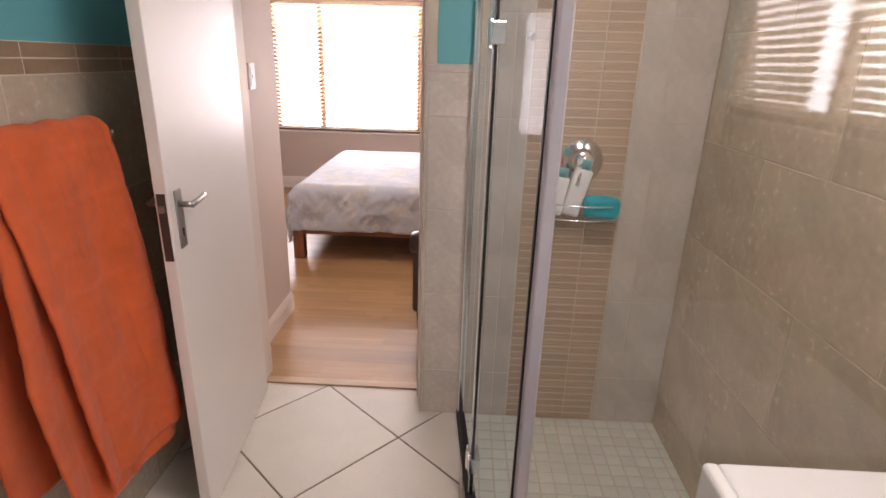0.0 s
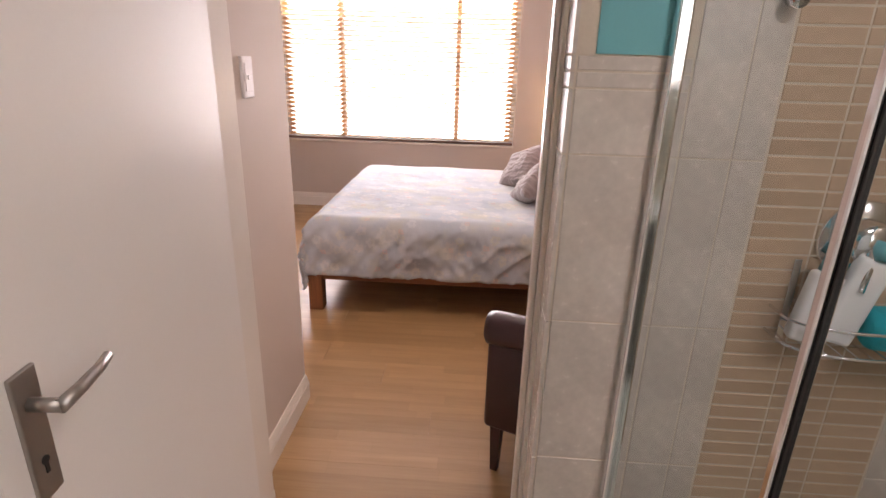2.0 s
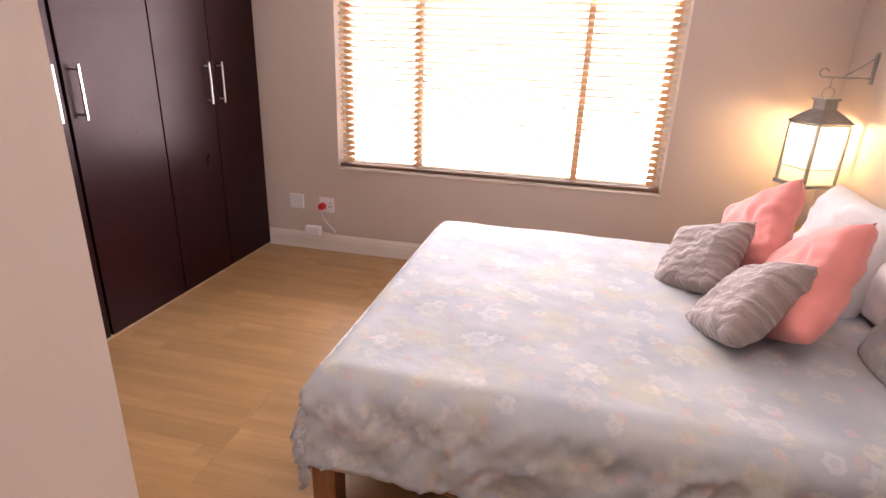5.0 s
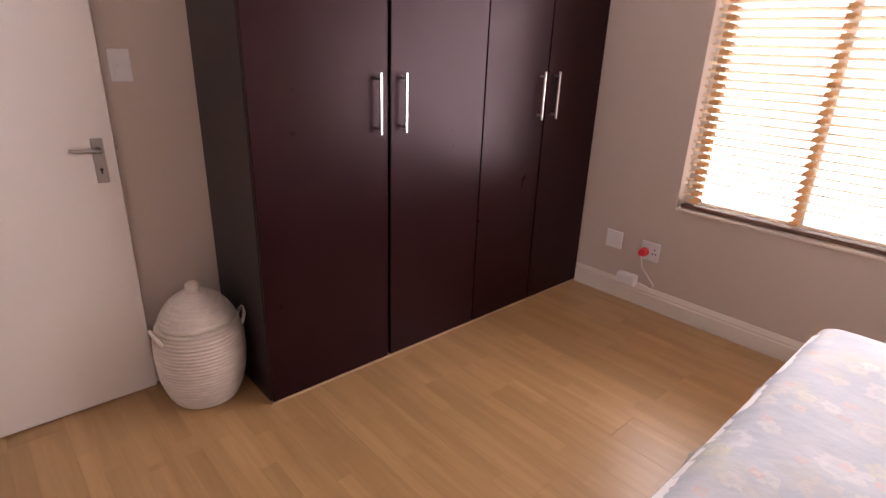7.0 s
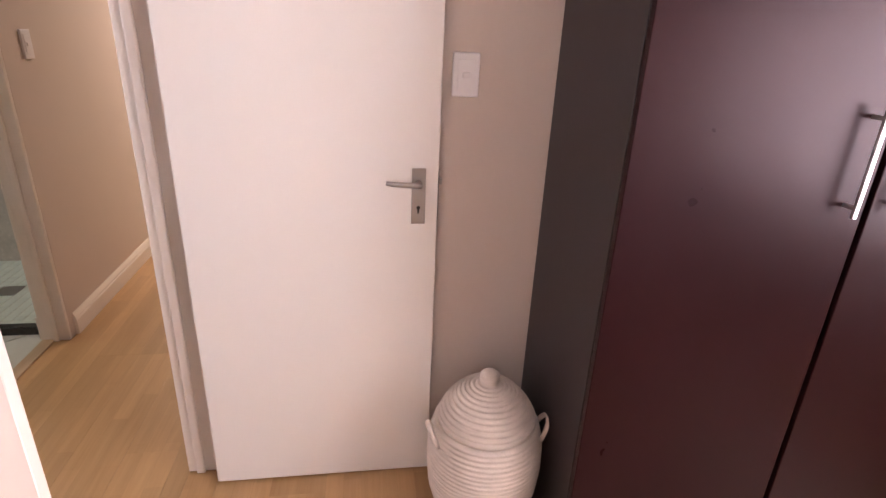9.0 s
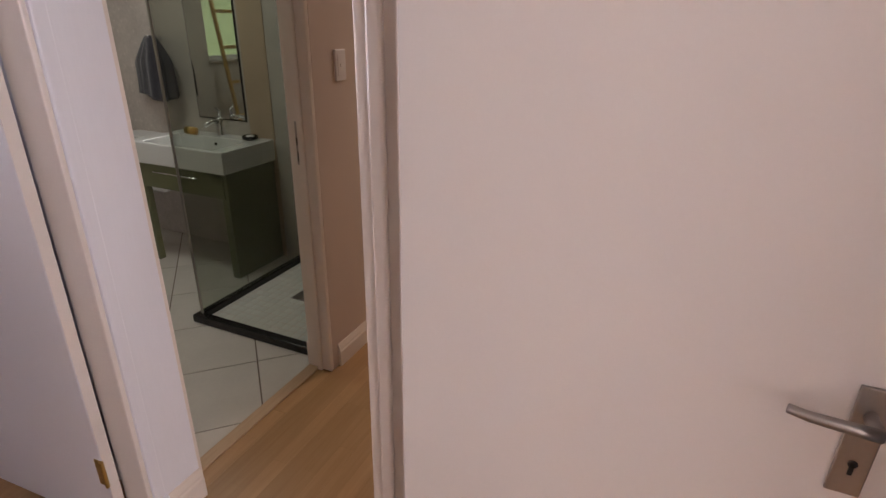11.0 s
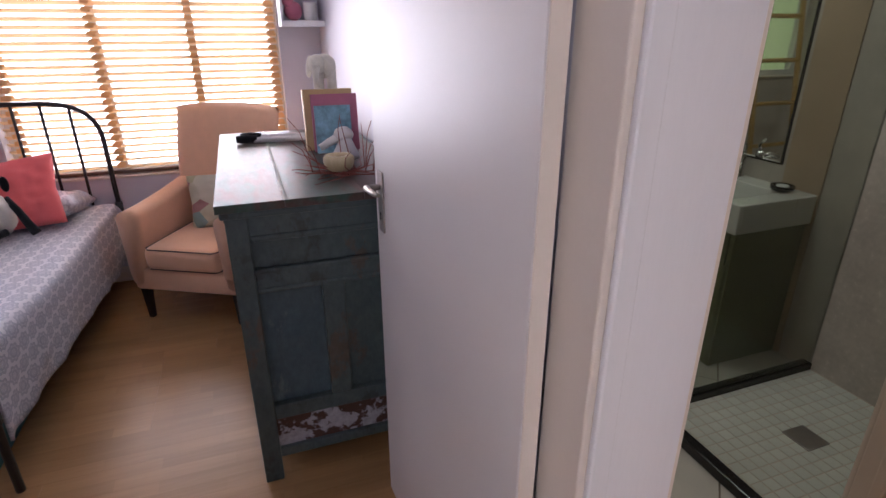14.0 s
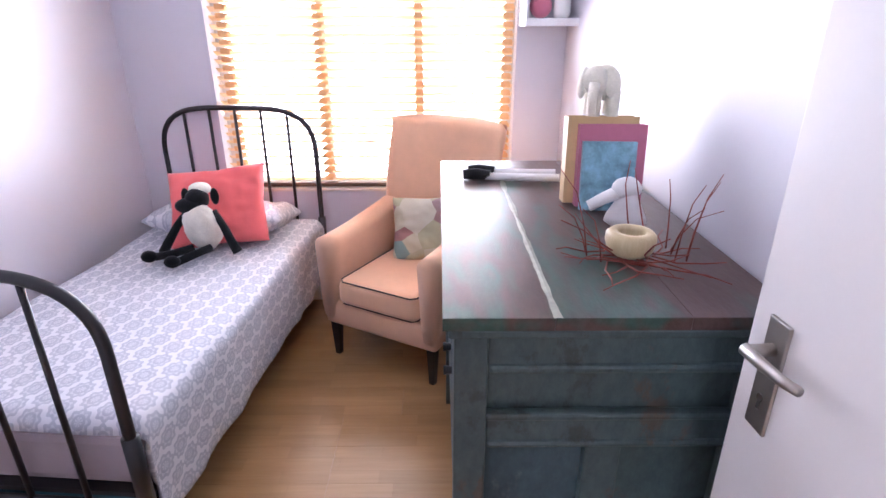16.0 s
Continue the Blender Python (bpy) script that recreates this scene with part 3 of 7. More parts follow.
# ---- plan ----
CEIL = 2.50
Y_N, X_W, X_E = 4.17, -3.275, 1.10            # bedroom walls
SB0, SB1 = 0.645, 0.758                       # wall between hall and bedroom
LOB = -0.89                                   # lobby wall face
BW0, BW1 = -0.188, 0.09                       # wall between bath and lobby
BX0, BX1, BY0 = -0.935, 1.06, -3.20            # first bathroom
HS0, HS1 = -0.315, -0.195                     # hall south wall
HALL_W = -5.48
KX0, KX1, KY0 = -3.39, -1.05, -3.47           # child's room
TX0, TX1, TY0 = -5.30, -3.48, -2.75           # second bathroom
DOOR_H = 2.04


def wall(name, label, mat, x0, x1, y0, y1, holes=(), z1=CEIL):
    """A wall with openings through it; it runs along its longer side. holes: from, to, bottom, top."""
    bm = bmesh.new()
    along = 0 if x1 - x0 > y1 - y0 else 1
    a0, a1 = (x0, x1) if along == 0 else (y0, y1)

    def block(p, q, lo, hi):
        if q - p > 1e-4 and hi - lo > 1e-4:
            if along == 0:
                box(bm, p, q, y0, y1, lo, hi)
            else:
                box(bm, x0, x1, p, q, lo, hi)
    at = a0
    for p, q, lo, hi in sorted(holes):
        block(at, p, 0, z1)
        block(p, q, 0, lo)
        block(p, q, hi, z1)
        at = q
    block(at, a1, 0, z1)
    return solid(name, bm, mat, label, "wall", "structure")


# bedroom and lobby
W1 = (-2.125, 0.195, 0.675, 2.12)
wall("wall_north", "taupe painted bedroom wall with a wide window opening", WALL_TAUPE, X_W - 0.14, X_E + 0.14, Y_N, Y_N + 0.20, [W1])
wall("wall_west", "taupe painted wall behind the dark wardrobe", WALL_TAUPE, X_W - 0.14, X_W, SB1, Y_N)
wall("wall_east", "taupe painted wall behind the bed head", WALL_TAUPE, X_E, X_E + 0.14, BW1, Y_N)
wall("wall_south", "taupe painted wall with the bedroom doorway", WALL_TAUPE, X_W - 0.14, LOB - 0.10, SB0, SB1, [(-3.315, -2.395, 0, DOOR_H)])
wall("wall_lobby", "taupe painted lobby wall with a light switch", WALL_TAUPE, LOB - 0.10, LOB, BW1, 0.812)
wall("wall_bath_door", "wall between tiled bathroom and bedroom lobby", WALL_TAUPE, BX0 - 0.1, X_E + 0.14, BW0 + 0.012, BW1, [(-0.785, 0.022, 0, DOOR_H)])
# first bathroom
wall("wall_bath_west", "bathroom wall, teal paint above tiles", WALL_TEAL, BX0 - 0.06, BX0 - 0.012, BY0, BW0 + 0.012)
wall("wall_bath_east", "bathroom wall behind the shower tiles", WALL_TEAL, BX1 + 0.012, BX1 + 0.15, BY0, BW0 + 0.012, [(-2.66, -1.75, 1.36, 2.05)])
WB = (1.75, 2.66, 1.36, 2.05)                 # along the east wall, counted southwards
EASTWARD = Matrix.Rotation(radians(-90), 4, 'Z')
# unseen end wall, white so that the chrome mirrors something pale
wall("wall_bath_south", "plain white bathroom end wall", WALL_WHITE, BX0 - 0.1, BX1 + 0.15, BY0 - 0.15, BY0)
# hall
wall("wall_hall_south", "taupe hall wall with two doorways", WALL_TAUPE, HALL_W, KX1 - 0.3, HS0, HS1, [(-4.285, -3.455, 0, DOOR_H), (-3.290, -2.445, 0, DOOR_H)])
wall("wall_hall_north", "taupe hall wall beside the bedroom door", WALL_TAUPE, -5.0, X_W - 0.14, SB0, SB1)
wall("wall_hall_east", "taupe wall that closes the hall", WALL_TAUPE, -2.30, -2.18, HS1, SB0)
# child's room
WK = (-3.13, -1.515, 0.70, 2.12)
wall("wall_kid_south", "pale lilac wall with a window opening", WALL_LILAC, KX0 - 0.12, KX1 + 0.12, KY0 - 0.20, KY0, [WK])
wall("wall_kid_east", "pale lilac wall beside the bed", WALL_LILAC, KX1, BX0 - 0.062, KY0, HS0)
wall("wall_kid_west", "pale lilac wall behind the old chest", WALL_LILAC, KX0 - 0.08, KX0, KY0, HS0)
wall("wall_kid_north", "pale lilac lining of the doorway wall", WALL_LILAC, KX0, KX1, HS0 - 0.008, HS0, [(-3.290, -2.445, 0, DOOR_H)])
# second bathroom
wall("wall_bath_two_west", "grey tiled wall behind the basin", TILE_PALE, TX0 - 0.12, TX0, TY0, HS0)
WT = (-4.36, -3.70, 1.22, 2.05)
wall("wall_bath_two_south", "grey tiled bathroom end wall with a window opening", TILE_PALE, TX0 - 0.12, TX1, TY0 - 0.12, TY0, [WT])
wall("wall_bath_two_east", "grey tiled bathroom side wall", TILE_PALE, TX1, TX1 + 0.008, TY0, HS0)
# living room and kitchen beyond the hall
wall("wall_living_south", "white wall of the living room", WALL_WHITE, -10.2, HALL_W - 0.0, -3.6, -3.5)
wall("wall_living_inner", "taupe return wall at the hall's end", WALL_TAUPE, HALL_W, HALL_W + 0.06, -3.5, HS0)
wall("wall_living_west", "white kitchen wall", WALL_WHITE, -10.3, -10.2, -3.6, 3.0)
wall("wall_living_north", "white wall of the living room", WALL_WHITE, -10.2, -5.0, 2.9, 3.0)
wall("wall_living_east", "taupe wall beside the hall", WALL_TAUPE, -5.0, -4.9, SB1, 2.9)

bm = abox(-10.3, X_E + 0.14, -3.7, Y_N + 0.2, CEIL, CEIL + 0.12)
solid("ceiling", bm, CEILING, "flat white painted ceiling", "ceiling", "structure")
solid("ground", abox(-60, 60, -60, 60, -0.30, -0.20), surface("dry garden soil", (0.16, 0.13, 0.09), 0.9, scale=0.6), "dry ground outside the house", "ground", "structure")


# ---- trim ----
def skirting(name, p, q, n, h=0.12, mat=TRIM):
    """Moulded skirting from p to q on the floor; n points into the room."""
    bm = bmesh.new()
    p, q, n = Vector((*p, 0)), Vector((*q, 0)), Vector((*n, 0))
    prof = [(0, 0), (0.017, 0), (0.017, h * 0.66), (0.013, h * 0.72), (0.013, h * 0.80), (0.007, h * 0.92), (0.004, h), (0, h)]
    a = [bm.verts.new(p + n * d + Vector((0, 0, z))) for d, z in prof]
    b = [bm.verts.new(q + n * d + Vector((0, 0, z))) for d, z in prof]
    for i in range(len(prof)):
        j = (i + 1) % len(prof)
        bm.faces.new((a[i], a[j], b[j], b[i]))
    bm.faces.new(a[::-1])
    bm.faces.new(b)
    return solid(name, bm, mat, "cream moulded skirting board along the wall", "skirting", "structure")


skirting("baseboard_north", (-2.745, Y_N), (X_E, Y_N), (0, -1), 0.135)
skirting("baseboard_east", (X_E, BW1 + 0.02), (X_E, Y_N), (-1, 0))
skirting("baseboard_lobby", (LOB, 0.12), (LOB, 0.812), (1, 0))
skirting("baseboard_south", (LOB - 0.10, SB1), (-2.33, SB1), (0, 1))
skirting("baseboard_west", (X_W, SB1 + 0.02), (X_W, 1.87), (1, 0))
skirting("baseboard_lobby_east", (0.08, BW1), (X_E, BW1), (0, 1))
skirting("baseboard_hall", (-4.325, HS1), (HALL_W - 0.017, HS1), (0, 1))
solid("pier_casing", abox(-3.457, -3.317, HS1, HS1 + 0.010, 0.0, DOOR_H + 0.05, b=0.002), TRIM_WHITE_DAYLIT, "wide white casing between two doorways", "casing", "structure")
skirting("baseboard_hall_pier", (-3.457, HS1 + 0.010), (-3.320, HS1 + 0.010), (0, 1))
skirting("baseboard_hall_end", (HALL_W, HS1), (HALL_W, -3.4), (-1, 0))
skirting("baseboard_kid_south", (KX0, KY0), (KX1, KY0), (0, 1), 0.10)
skirting("baseboard_kid_east", (KX1, KY0), (KX1, HS0), (-1, 0), 0.10)
skirting("baseboard_kid_west", (KX0, KY0), (KX0, HS0), (1, 0), 0.10)


def door_frame(name, x0, x1, y0, y1, faces=(1, 1), width=0.05, stop_y=None, inset=0.022, paint=TRIM):
    """Painted frame in an opening in a wall that runs along x: jambs, head, rounded stops and architraves."""
    f = thing(name, "cream painted door frame with rounded architrave", "door frame", kind="structure")
    for side, s in ((x0, 1), (x1, -1)):
        bm = bmesh.new()
        a, b = sorted((side, side + s * inset))
        box(bm, a, b, y0, y1, 0, DOOR_H, 0.004)
        if stop_y is not None:
            a, b = sorted((side + s * inset, side + s * (inset + 0.014)))
            box(bm, a, b, stop_y[0], stop_y[1], 0, DOOR_H - 0.02, 0.006)
        part("jamb", bm, TRIM, f)
        for yy, d, on in ((y1, 1, faces[1]), (y0, -1, faces[0])):
            if not on:
                continue
            bm = bmesh.new()
            a, b = sorted((side + s * 0.010, side - s * width))
            lo, hi = sorted((yy, yy + d * 0.014))
            box(bm, a, b, lo, hi, 0, DOOR_H + width, 0.005)
            if width > 0.035:
                a, b = sorted((side - s * (width - 0.020), side - s * width))
                lo, hi = sorted((yy, yy + d * 0.022))
                box(bm, a, b, lo, hi, 0, DOOR_H + width, 0.007)
            if width > 0.035:
                a, b = sorted((side + s * 0.012, side - s * 0.008))
                lo, hi = sorted((yy, yy + d * 0.019))
                box(bm, a, b, lo, hi, 0, DOOR_H + width * 0.5, 0.007)
            part("architrave", bm, paint, f)
            bm = abox(*sorted((side + s * 0.014, side - s * (width + 0.003))), *sorted((yy, yy + d * 0.026)), 0, 0.13, b=0.005)
            part("plinth", bm, paint, f)
    part("head", abox(x0, x1, y0, y1, DOOR_H - inset, DOOR_H, b=0.004), paint, f)
    for yy, d, on in ((y1, 1, faces[1]), (y0, -1, faces[0])):
        if on:
            part("head_architrave", abox(x0 + 0.01, x1 - 0.01, *sorted((yy, yy + d * 0.014)), DOOR_H + 0.0, DOOR_H + width, b=0.005), paint, f)
    return f


def door(name, label, hinge, turn, width, mat, flip=1, edge_plate=False, sides=(1, -1), hz=1.142):
    """A flush door leaf with lever handles. hinge: x, y; turn: degrees in which the leaf points from its hinge; flip: the side of the hinge pin."""
    d = thing(name, label, "door", (hinge[0], hinge[1], 0), kind="structure")
    m = pose(hinge[0], hinge[1], 0, 0, 0, turn)
    th = 0.018
    part("leaf", abox(0.003, width, -th, th, 0.008, DOOR_H - 0.028, b=0.003, m=m), mat, d)
    hx = width - 0.060
    for s in sides:
        plate = part("handle_plate", abox(hx - 0.021, hx + 0.021, *sorted((s * th, s * (th + 0.006))), hz - 0.115, hz + 0.060, b=0.002, m=m), STEEL, d, "brushed steel lever plate")
        bm = arod((hx, s * (th + 0.006), hz + 0.016), (hx, s * (th + 0.042), hz + 0.016), 0.009)
        pts = [(hx + 0.004, s * (th + 0.042), hz + 0.016), (hx - 0.03, s * (th + 0.044), hz + 0.018), (hx - 0.075, s * (th + 0.043), hz + 0.020), (hx - 0.100, s * (th + 0.040), hz + 0.023)]
        tube(bm, pts, lambda q: 0.0095 - 0.003 * q, 10)
        bmesh.ops.transform(bm, matrix=m, verts=bm.verts)
        part("lever", bm, STEEL, plate, "worn steel lever", True)
        bm = arod((hx, s * (th + 0.005), hz - 0.062), (hx, s * (th + 0.0075), hz - 0.062), 0.006)
        box(bm, hx - 0.0028, hx + 0.0028, *sorted((s * (th + 0.005), s * (th + 0.0075))), hz - 0.080, hz - 0.062)
        bmesh.ops.transform(bm, matrix=m, verts=bm.verts)
        part("keyhole", bm, BLACK_SEAL, plate)
    part("hinge_edge", abox(0.0005, 0.003, -th + 0.002, th - 0.002, 0.010, DOOR_H - 0.030, m=m), TRIM, d, "cream painted edge")
    if edge_plate:
        part("lock_plate", abox(width - 0.001, width + 0.002, -0.012, 0.012, hz - 0.14, hz + 0.06, b=0.001, m=m), STEEL_DARK, d, "tarnished lock plate")
        part("latch", abox(width, width + 0.012, -0.007, 0.007, hz + 0.006, hz + 0.026, b=0.002, m=m), STEEL, d)
    for z in (0.21, 1.72):
        bm = arod((0, flip * (th + 0.004), z), (0, flip * (th + 0.004), z + 0.10), 0.0065)
        box(bm, 0.0, 0.034, *sorted((flip * th, flip * (th + 0.003))), z, z + 0.10)
        bmesh.ops.transform(bm, matrix=m, verts=bm.verts)
        part("hinge", bm, BRASS, d, "dull brass butt hinge")
    return d


door_frame("door_frame_1", -0.785, 0.022, -0.10, BW1, (0, 1), 0.05, (-0.075, -0.045), 0.022)
door_frame("door_frame_2", -3.315, -2.395, SB0, SB1 - 0.0, (0, 0), 0.012, (SB0 + 0.030, SB0 + 0.062), 0.030)
kid_frame = door_frame("door_frame_3", -3.290, -2.445, HS0, HS1, (0, 1), 0.030, None, 0.022, TRIM_WHITE_DAYLIT)
door_frame("door_frame_4", -4.285, -3.455, HS0, HS1, (1, 0), 0.040, (HS0 + 0.045, HS0 + 0.075), 0.022)
door("door_1", "open cream flush bathroom door with steel lever handle", (-0.745, -0.085), -84.6, 0.755, DOOR_PAINT, -1, True, hz=1.085)
door("door_2", "open cream flush bedroom door swung back to the wall", (-3.235, 0.762), 90, 0.757, DOOR_PAINT, 1, True, hz=1.10)
door("door_3", "open off-white child's room door beside the chest", (-3.238, HS0 + 0.018), -87, 0.834, DOOR_GREY, 1, True)
bm = abox(-4.263, -4.258, HS0 + 0.030, HS0 + 0.054, 1.02, 1.20, b=0.001)
box(bm, -4.2575, -4.2545, HS0 + 0.034, HS0 + 0.050, 1.10, 1.14)
solid("strike_plate", bm, STEEL, "steel strike plate let into the cream jamb", "strike plate", "structure")
bm = abox(-4.2583, -4.2572, HS0 + 0.035, HS0 + 0.049, 1.035, 1.075)
box(bm, -4.2544, -4.2538, HS0 + 0.036, HS0 + 0.048, 1.105, 1.135)
solid("latch_slot", bm, BLACK_SEAL, "dark latch slots in the strike plate", "strike plate", "structure")
bm = abox(-0.003, 0.001, -0.036, 0.030, 0.985, 1.145, b=0.001)
solid("strike_plate", bm, STEEL, "steel strike plate on the bathroom door jamb", "strike plate", "structure")
bm = abox(-0.0036, -0.0026, -0.018, 0.012, 1.075, 1.120)
box(bm, -0.0036, -0.0026, -0.018, 0.012, 1.005, 1.050)
solid("latch_slot", bm, BLACK_SEAL, "dark latch slots in the strike plate", "strike plate", "structure")
solid("threshold_strip", abox(-0.763, 0.0, -0.02, 0.03, 0.0, 0.009, b=0.003), STRIP, "pale oak threshold strip at the bathroom door", "threshold", "structure")
solid("threshold_strip_two", abox(-4.263, -3.477, HS0 - 0.01, HS0 + 0.05, 0.0, 0.009, b=0.003), STRIP, "oak threshold strip at the second bathroom", "threshold", "structure")


# ---- windows and blinds ----
def window(name, w, yin, yout, out, label, bars=(), place=None, beyond=OUTSIDE, words="hazy bright daylight outside the window", spread=1.2):
    """Window in a wall along x: frame, mullions, panes, sill; out is +1 where the outside lies at greater y."""
    x0, x1, z0, z1 = w
    f = thing(name, label, "window", kind="structure")
    ym = (yin + yout) / 2 + out * 0.03
    fr = surface(name + " frame paint", (0.72, 0.71, 0.70), 0.4)
    bm = bmesh.new()
    for a, b in ((x0, x0 + 0.05), (x1 - 0.05, x1)):
        box(bm, a, b, ym - 0.025, ym + 0.025, z0, z1)
    for a, b in ((z0, z0 + 0.05), (z1 - 0.05, z1)):
        box(bm, x0 + 0.05, x1 - 0.05, ym - 0.025, ym + 0.025, a, b)
    for xm in bars:
        box(bm, xm - 0.022, xm + 0.022, ym - 0.024, ym + 0.024, z0 + 0.05, z1 - 0.05)
    part("window_frame", bm, fr, f)
    edges = [x0, *sorted(bars), x1]
    for a, b in zip(edges, edges[1:]):
        pane = part("pane", abox(a + 0.024, b - 0.024, ym - 0.003, ym + 0.003, z0 + 0.05, z1 - 0.05), PANE, f)
        pane.visible_shadow = False
    part("window_sill", abox(x0 - 0.0, x1 + 0.0, *sorted((yin - out * 0.012, ym - out * 0.026)), z0 - 0.004, z0 + 0.012, b=0.004), TRIM, f)
    back = solid(name.replace("window", "backdrop"), abox(x0 - spread, x1 + spread, *sorted((yout + out * 0.75 * spread, yout + out * (0.75 * spread + 0.02))), -0.2, 3.2), beyond, words, "backdrop", "structure")
    if place:
        f.matrix_basis = place
        back.matrix_basis = place
    return f


window("window_1", W1, Y_N, Y_N + 0.20, 1, "wide bedroom window with painted frame", (-1.52, -0.385))
window("window_2", WK, KY0, KY0 - 0.20, -1, "child's room window behind wooden blind", (-2.613, -2.092))
window("window_4", WT, TY0, TY0 - 0.12, -1, "small second bathroom window onto green garden", (), None, GARDEN, "green garden light outside the bathroom window", 0.25)
window("window_3", WB, BX1, BX1 + 0.15, 1, "small bathroom window with a blind", (2.12,), EASTWARD)


def blind(x0, x1, y, z0, z1, tapes, label, tilt=18, pitch=0.043, depth=0.048, tape_mat=TAPE, place=None, slat_mat=SLAT):
    b = thing("venetian_blind", label, "blind", ((x0 + x1) / 2, y, z0))
    count = int((z1 - z0 - 0.05) / pitch)
    slat = bmesh.new()
    box(slat, x0, x1, -depth / 2, depth / 2, -0.0014, 0.0014)
    bmesh.ops.rotate(slat, verts=slat.verts, cent=(0, 0, 0), matrix=Matrix.Rotation(radians(tilt), 3, 'X'))
    me = bpy.data.meshes.new("slat")
    bmesh.ops.translate(slat, verts=slat.verts, vec=(-(x0 + x1) / 2, 0, 0))
    slat.to_mesh(me)
    slat.free()
    me.materials.append(slat_mat)
    for i in range(count):
        ob = new("slat", me)
        ob.parent = b
        ob.location = (0, 0, 0.045 + i * pitch)
    part("bottom_rail", abox(x0, x1, y - 0.026, y + 0.026, z0 + 0.004, z0 + 0.026, b=0.004), RAIL, b, "brown bottom rail")
    part("head_rail", abox(x0, x1, y - 0.030, y + 0.030, z1 - 0.05, z1 - 0.005, b=0.004), SLAT, b)
    for tx, tw in tapes:
        bm = bmesh.new()
        for i in range(count):
            zz = z0 + 0.045 + i * pitch
            for s in (-1, 1):
                yy = y + s * (depth / 2 + 0.002)
                box(bm, tx - tw / 2, tx + tw / 2, yy - 0.0008, yy + 0.0008, zz - 0.002, zz + pitch * 0.55)
        tagged(part("tape", bm, tape_mat, b, "tan ladder tape"), kind="stuff")
    if place:
        b.matrix_basis = place @ b.matrix_basis
    return b


blind(W1[0] + 0.012, W1[1] - 0.012, Y_N + 0.045, W1[2] + 0.012, W1[3], [(-2.04, 0.05), (-1.52, 0.04), (-0.385, 0.04), (0.125, 0.05)], "wide pale wooden venetian blind, slats tilted open", -20)
blind(WK[0] + 0.012, WK[1] - 0.012, KY0 - 0.045, WK[2] + 0.012, WK[3], [(-3.085, 0.05), (-2.616, 0.045), (-2.089, 0.045), (-1.594, 0.05)], "pale wooden venetian blind with tan tapes", 27, slat_mat=SLAT_TAN)
for a, b in ((WB[0] + 0.012, 2.08), (2.16, WB[1] - 0.012)):
    blind(a, b, BX1 + 0.035, WB[2] + 0.012, WB[3], [(a + 0.06, 0.006), (b - 0.06, 0.006)], "white venetian blind in the bathroom window", 34, 0.026, 0.026, PLASTIC, EASTWARD)


# ---- switches and sockets ----
def switch(name, centre, n, w, h, label, rocker=True):
    s = thing(name, label, "switch", centre)
    c, n = Vector(centre), Vector((*n, 0))
    side = Vector((-n.y, n.x, 0))
    m = Matrix.Translation(c) @ Matrix((side, Vector((0, 0, 1)), n)).transposed().to_4x4()
    part("plate", abox(-w / 2, w / 2, -h / 2, h / 2, -0.002, 0.010, b=0.004, m=m), PLASTIC, s)
    if rocker:
        part("surround", abox(-w * 0.32, w * 0.32, -h * 0.34, h * 0.34, 0.009, 0.012, b=0.001, m=m), PLASTIC, s)
        part("rocker", abox(-0.011, 0.011, -0.007, 0.007, 0.011, 0.016, b=0.002, m=m), PLASTIC, s)
    return s


switch("light_switch", (LOB, 0.452, 1.42), (1, 0), 0.078, 0.125, "white upright light switch on the taupe wall")
switch("light_switch", (X_W, 1.595, 1.425), (1, 0), 0.080, 0.125, "white upright light switch beside the wardrobe")
switch("light_switch", (-4.47, HS1, 1.41), (0, 1), 0.075, 0.125, "white upright light switch on the hall wall")
switch("blank_plate", (-2.488, Y_N, 0.385), (0, -1), 0.115, 0.115, "white blank socket plate above the skirting", False)
sock = switch("power_socket", (-2.232, Y_N, 0.375), (0, -1), 0.120, 0.120, "white wall socket with a red plug in it", False)
bm = arod((-2.265, Y_N - 0.010, 0.365), (-2.265, Y_N - 0.050, 0.365), 0.030, 0.024, 16)
plug = solid("power_plug", bm, RED_PLASTIC, "red round mains plug in the wall socket", "plug")
for dz, dx in ((0.018, 0.03), (-0.01, 0.02), (-0.01, 0.04)):
    part("socket_hole", arod((-2.232 + dx, Y_N - 0.0095, 0.375 + dz), (-2.232 + dx, Y_N - 0.0105, 0.375 + dz), 0.005), BLACK_SEAL, sock)
solid("power_adapter", abox(-2.40, -2.27, Y_N - 0.075, Y_N - 0.018, 0.130, 0.205, b=0.012), PLASTIC, "white power adapter resting on the skirting", "adapter")
bm = tube(bmesh.new(), [(-2.262, Y_N - 0.05, 0.345), (-2.245, Y_N - 0.055, 0.28), (-2.20, Y_N - 0.04, 0.22), (-2.16, Y_N - 0.03, 0.17), (-2.17, Y_N - 0.03, 0.135), (-2.21, Y_N - 0.03, 0.15), (-2.275, Y_N - 0.045, 0.165)], 0.004, 8)
solid("cable", bm, PLASTIC, "white power cable from plug to adapter", "cable", smooth=True)


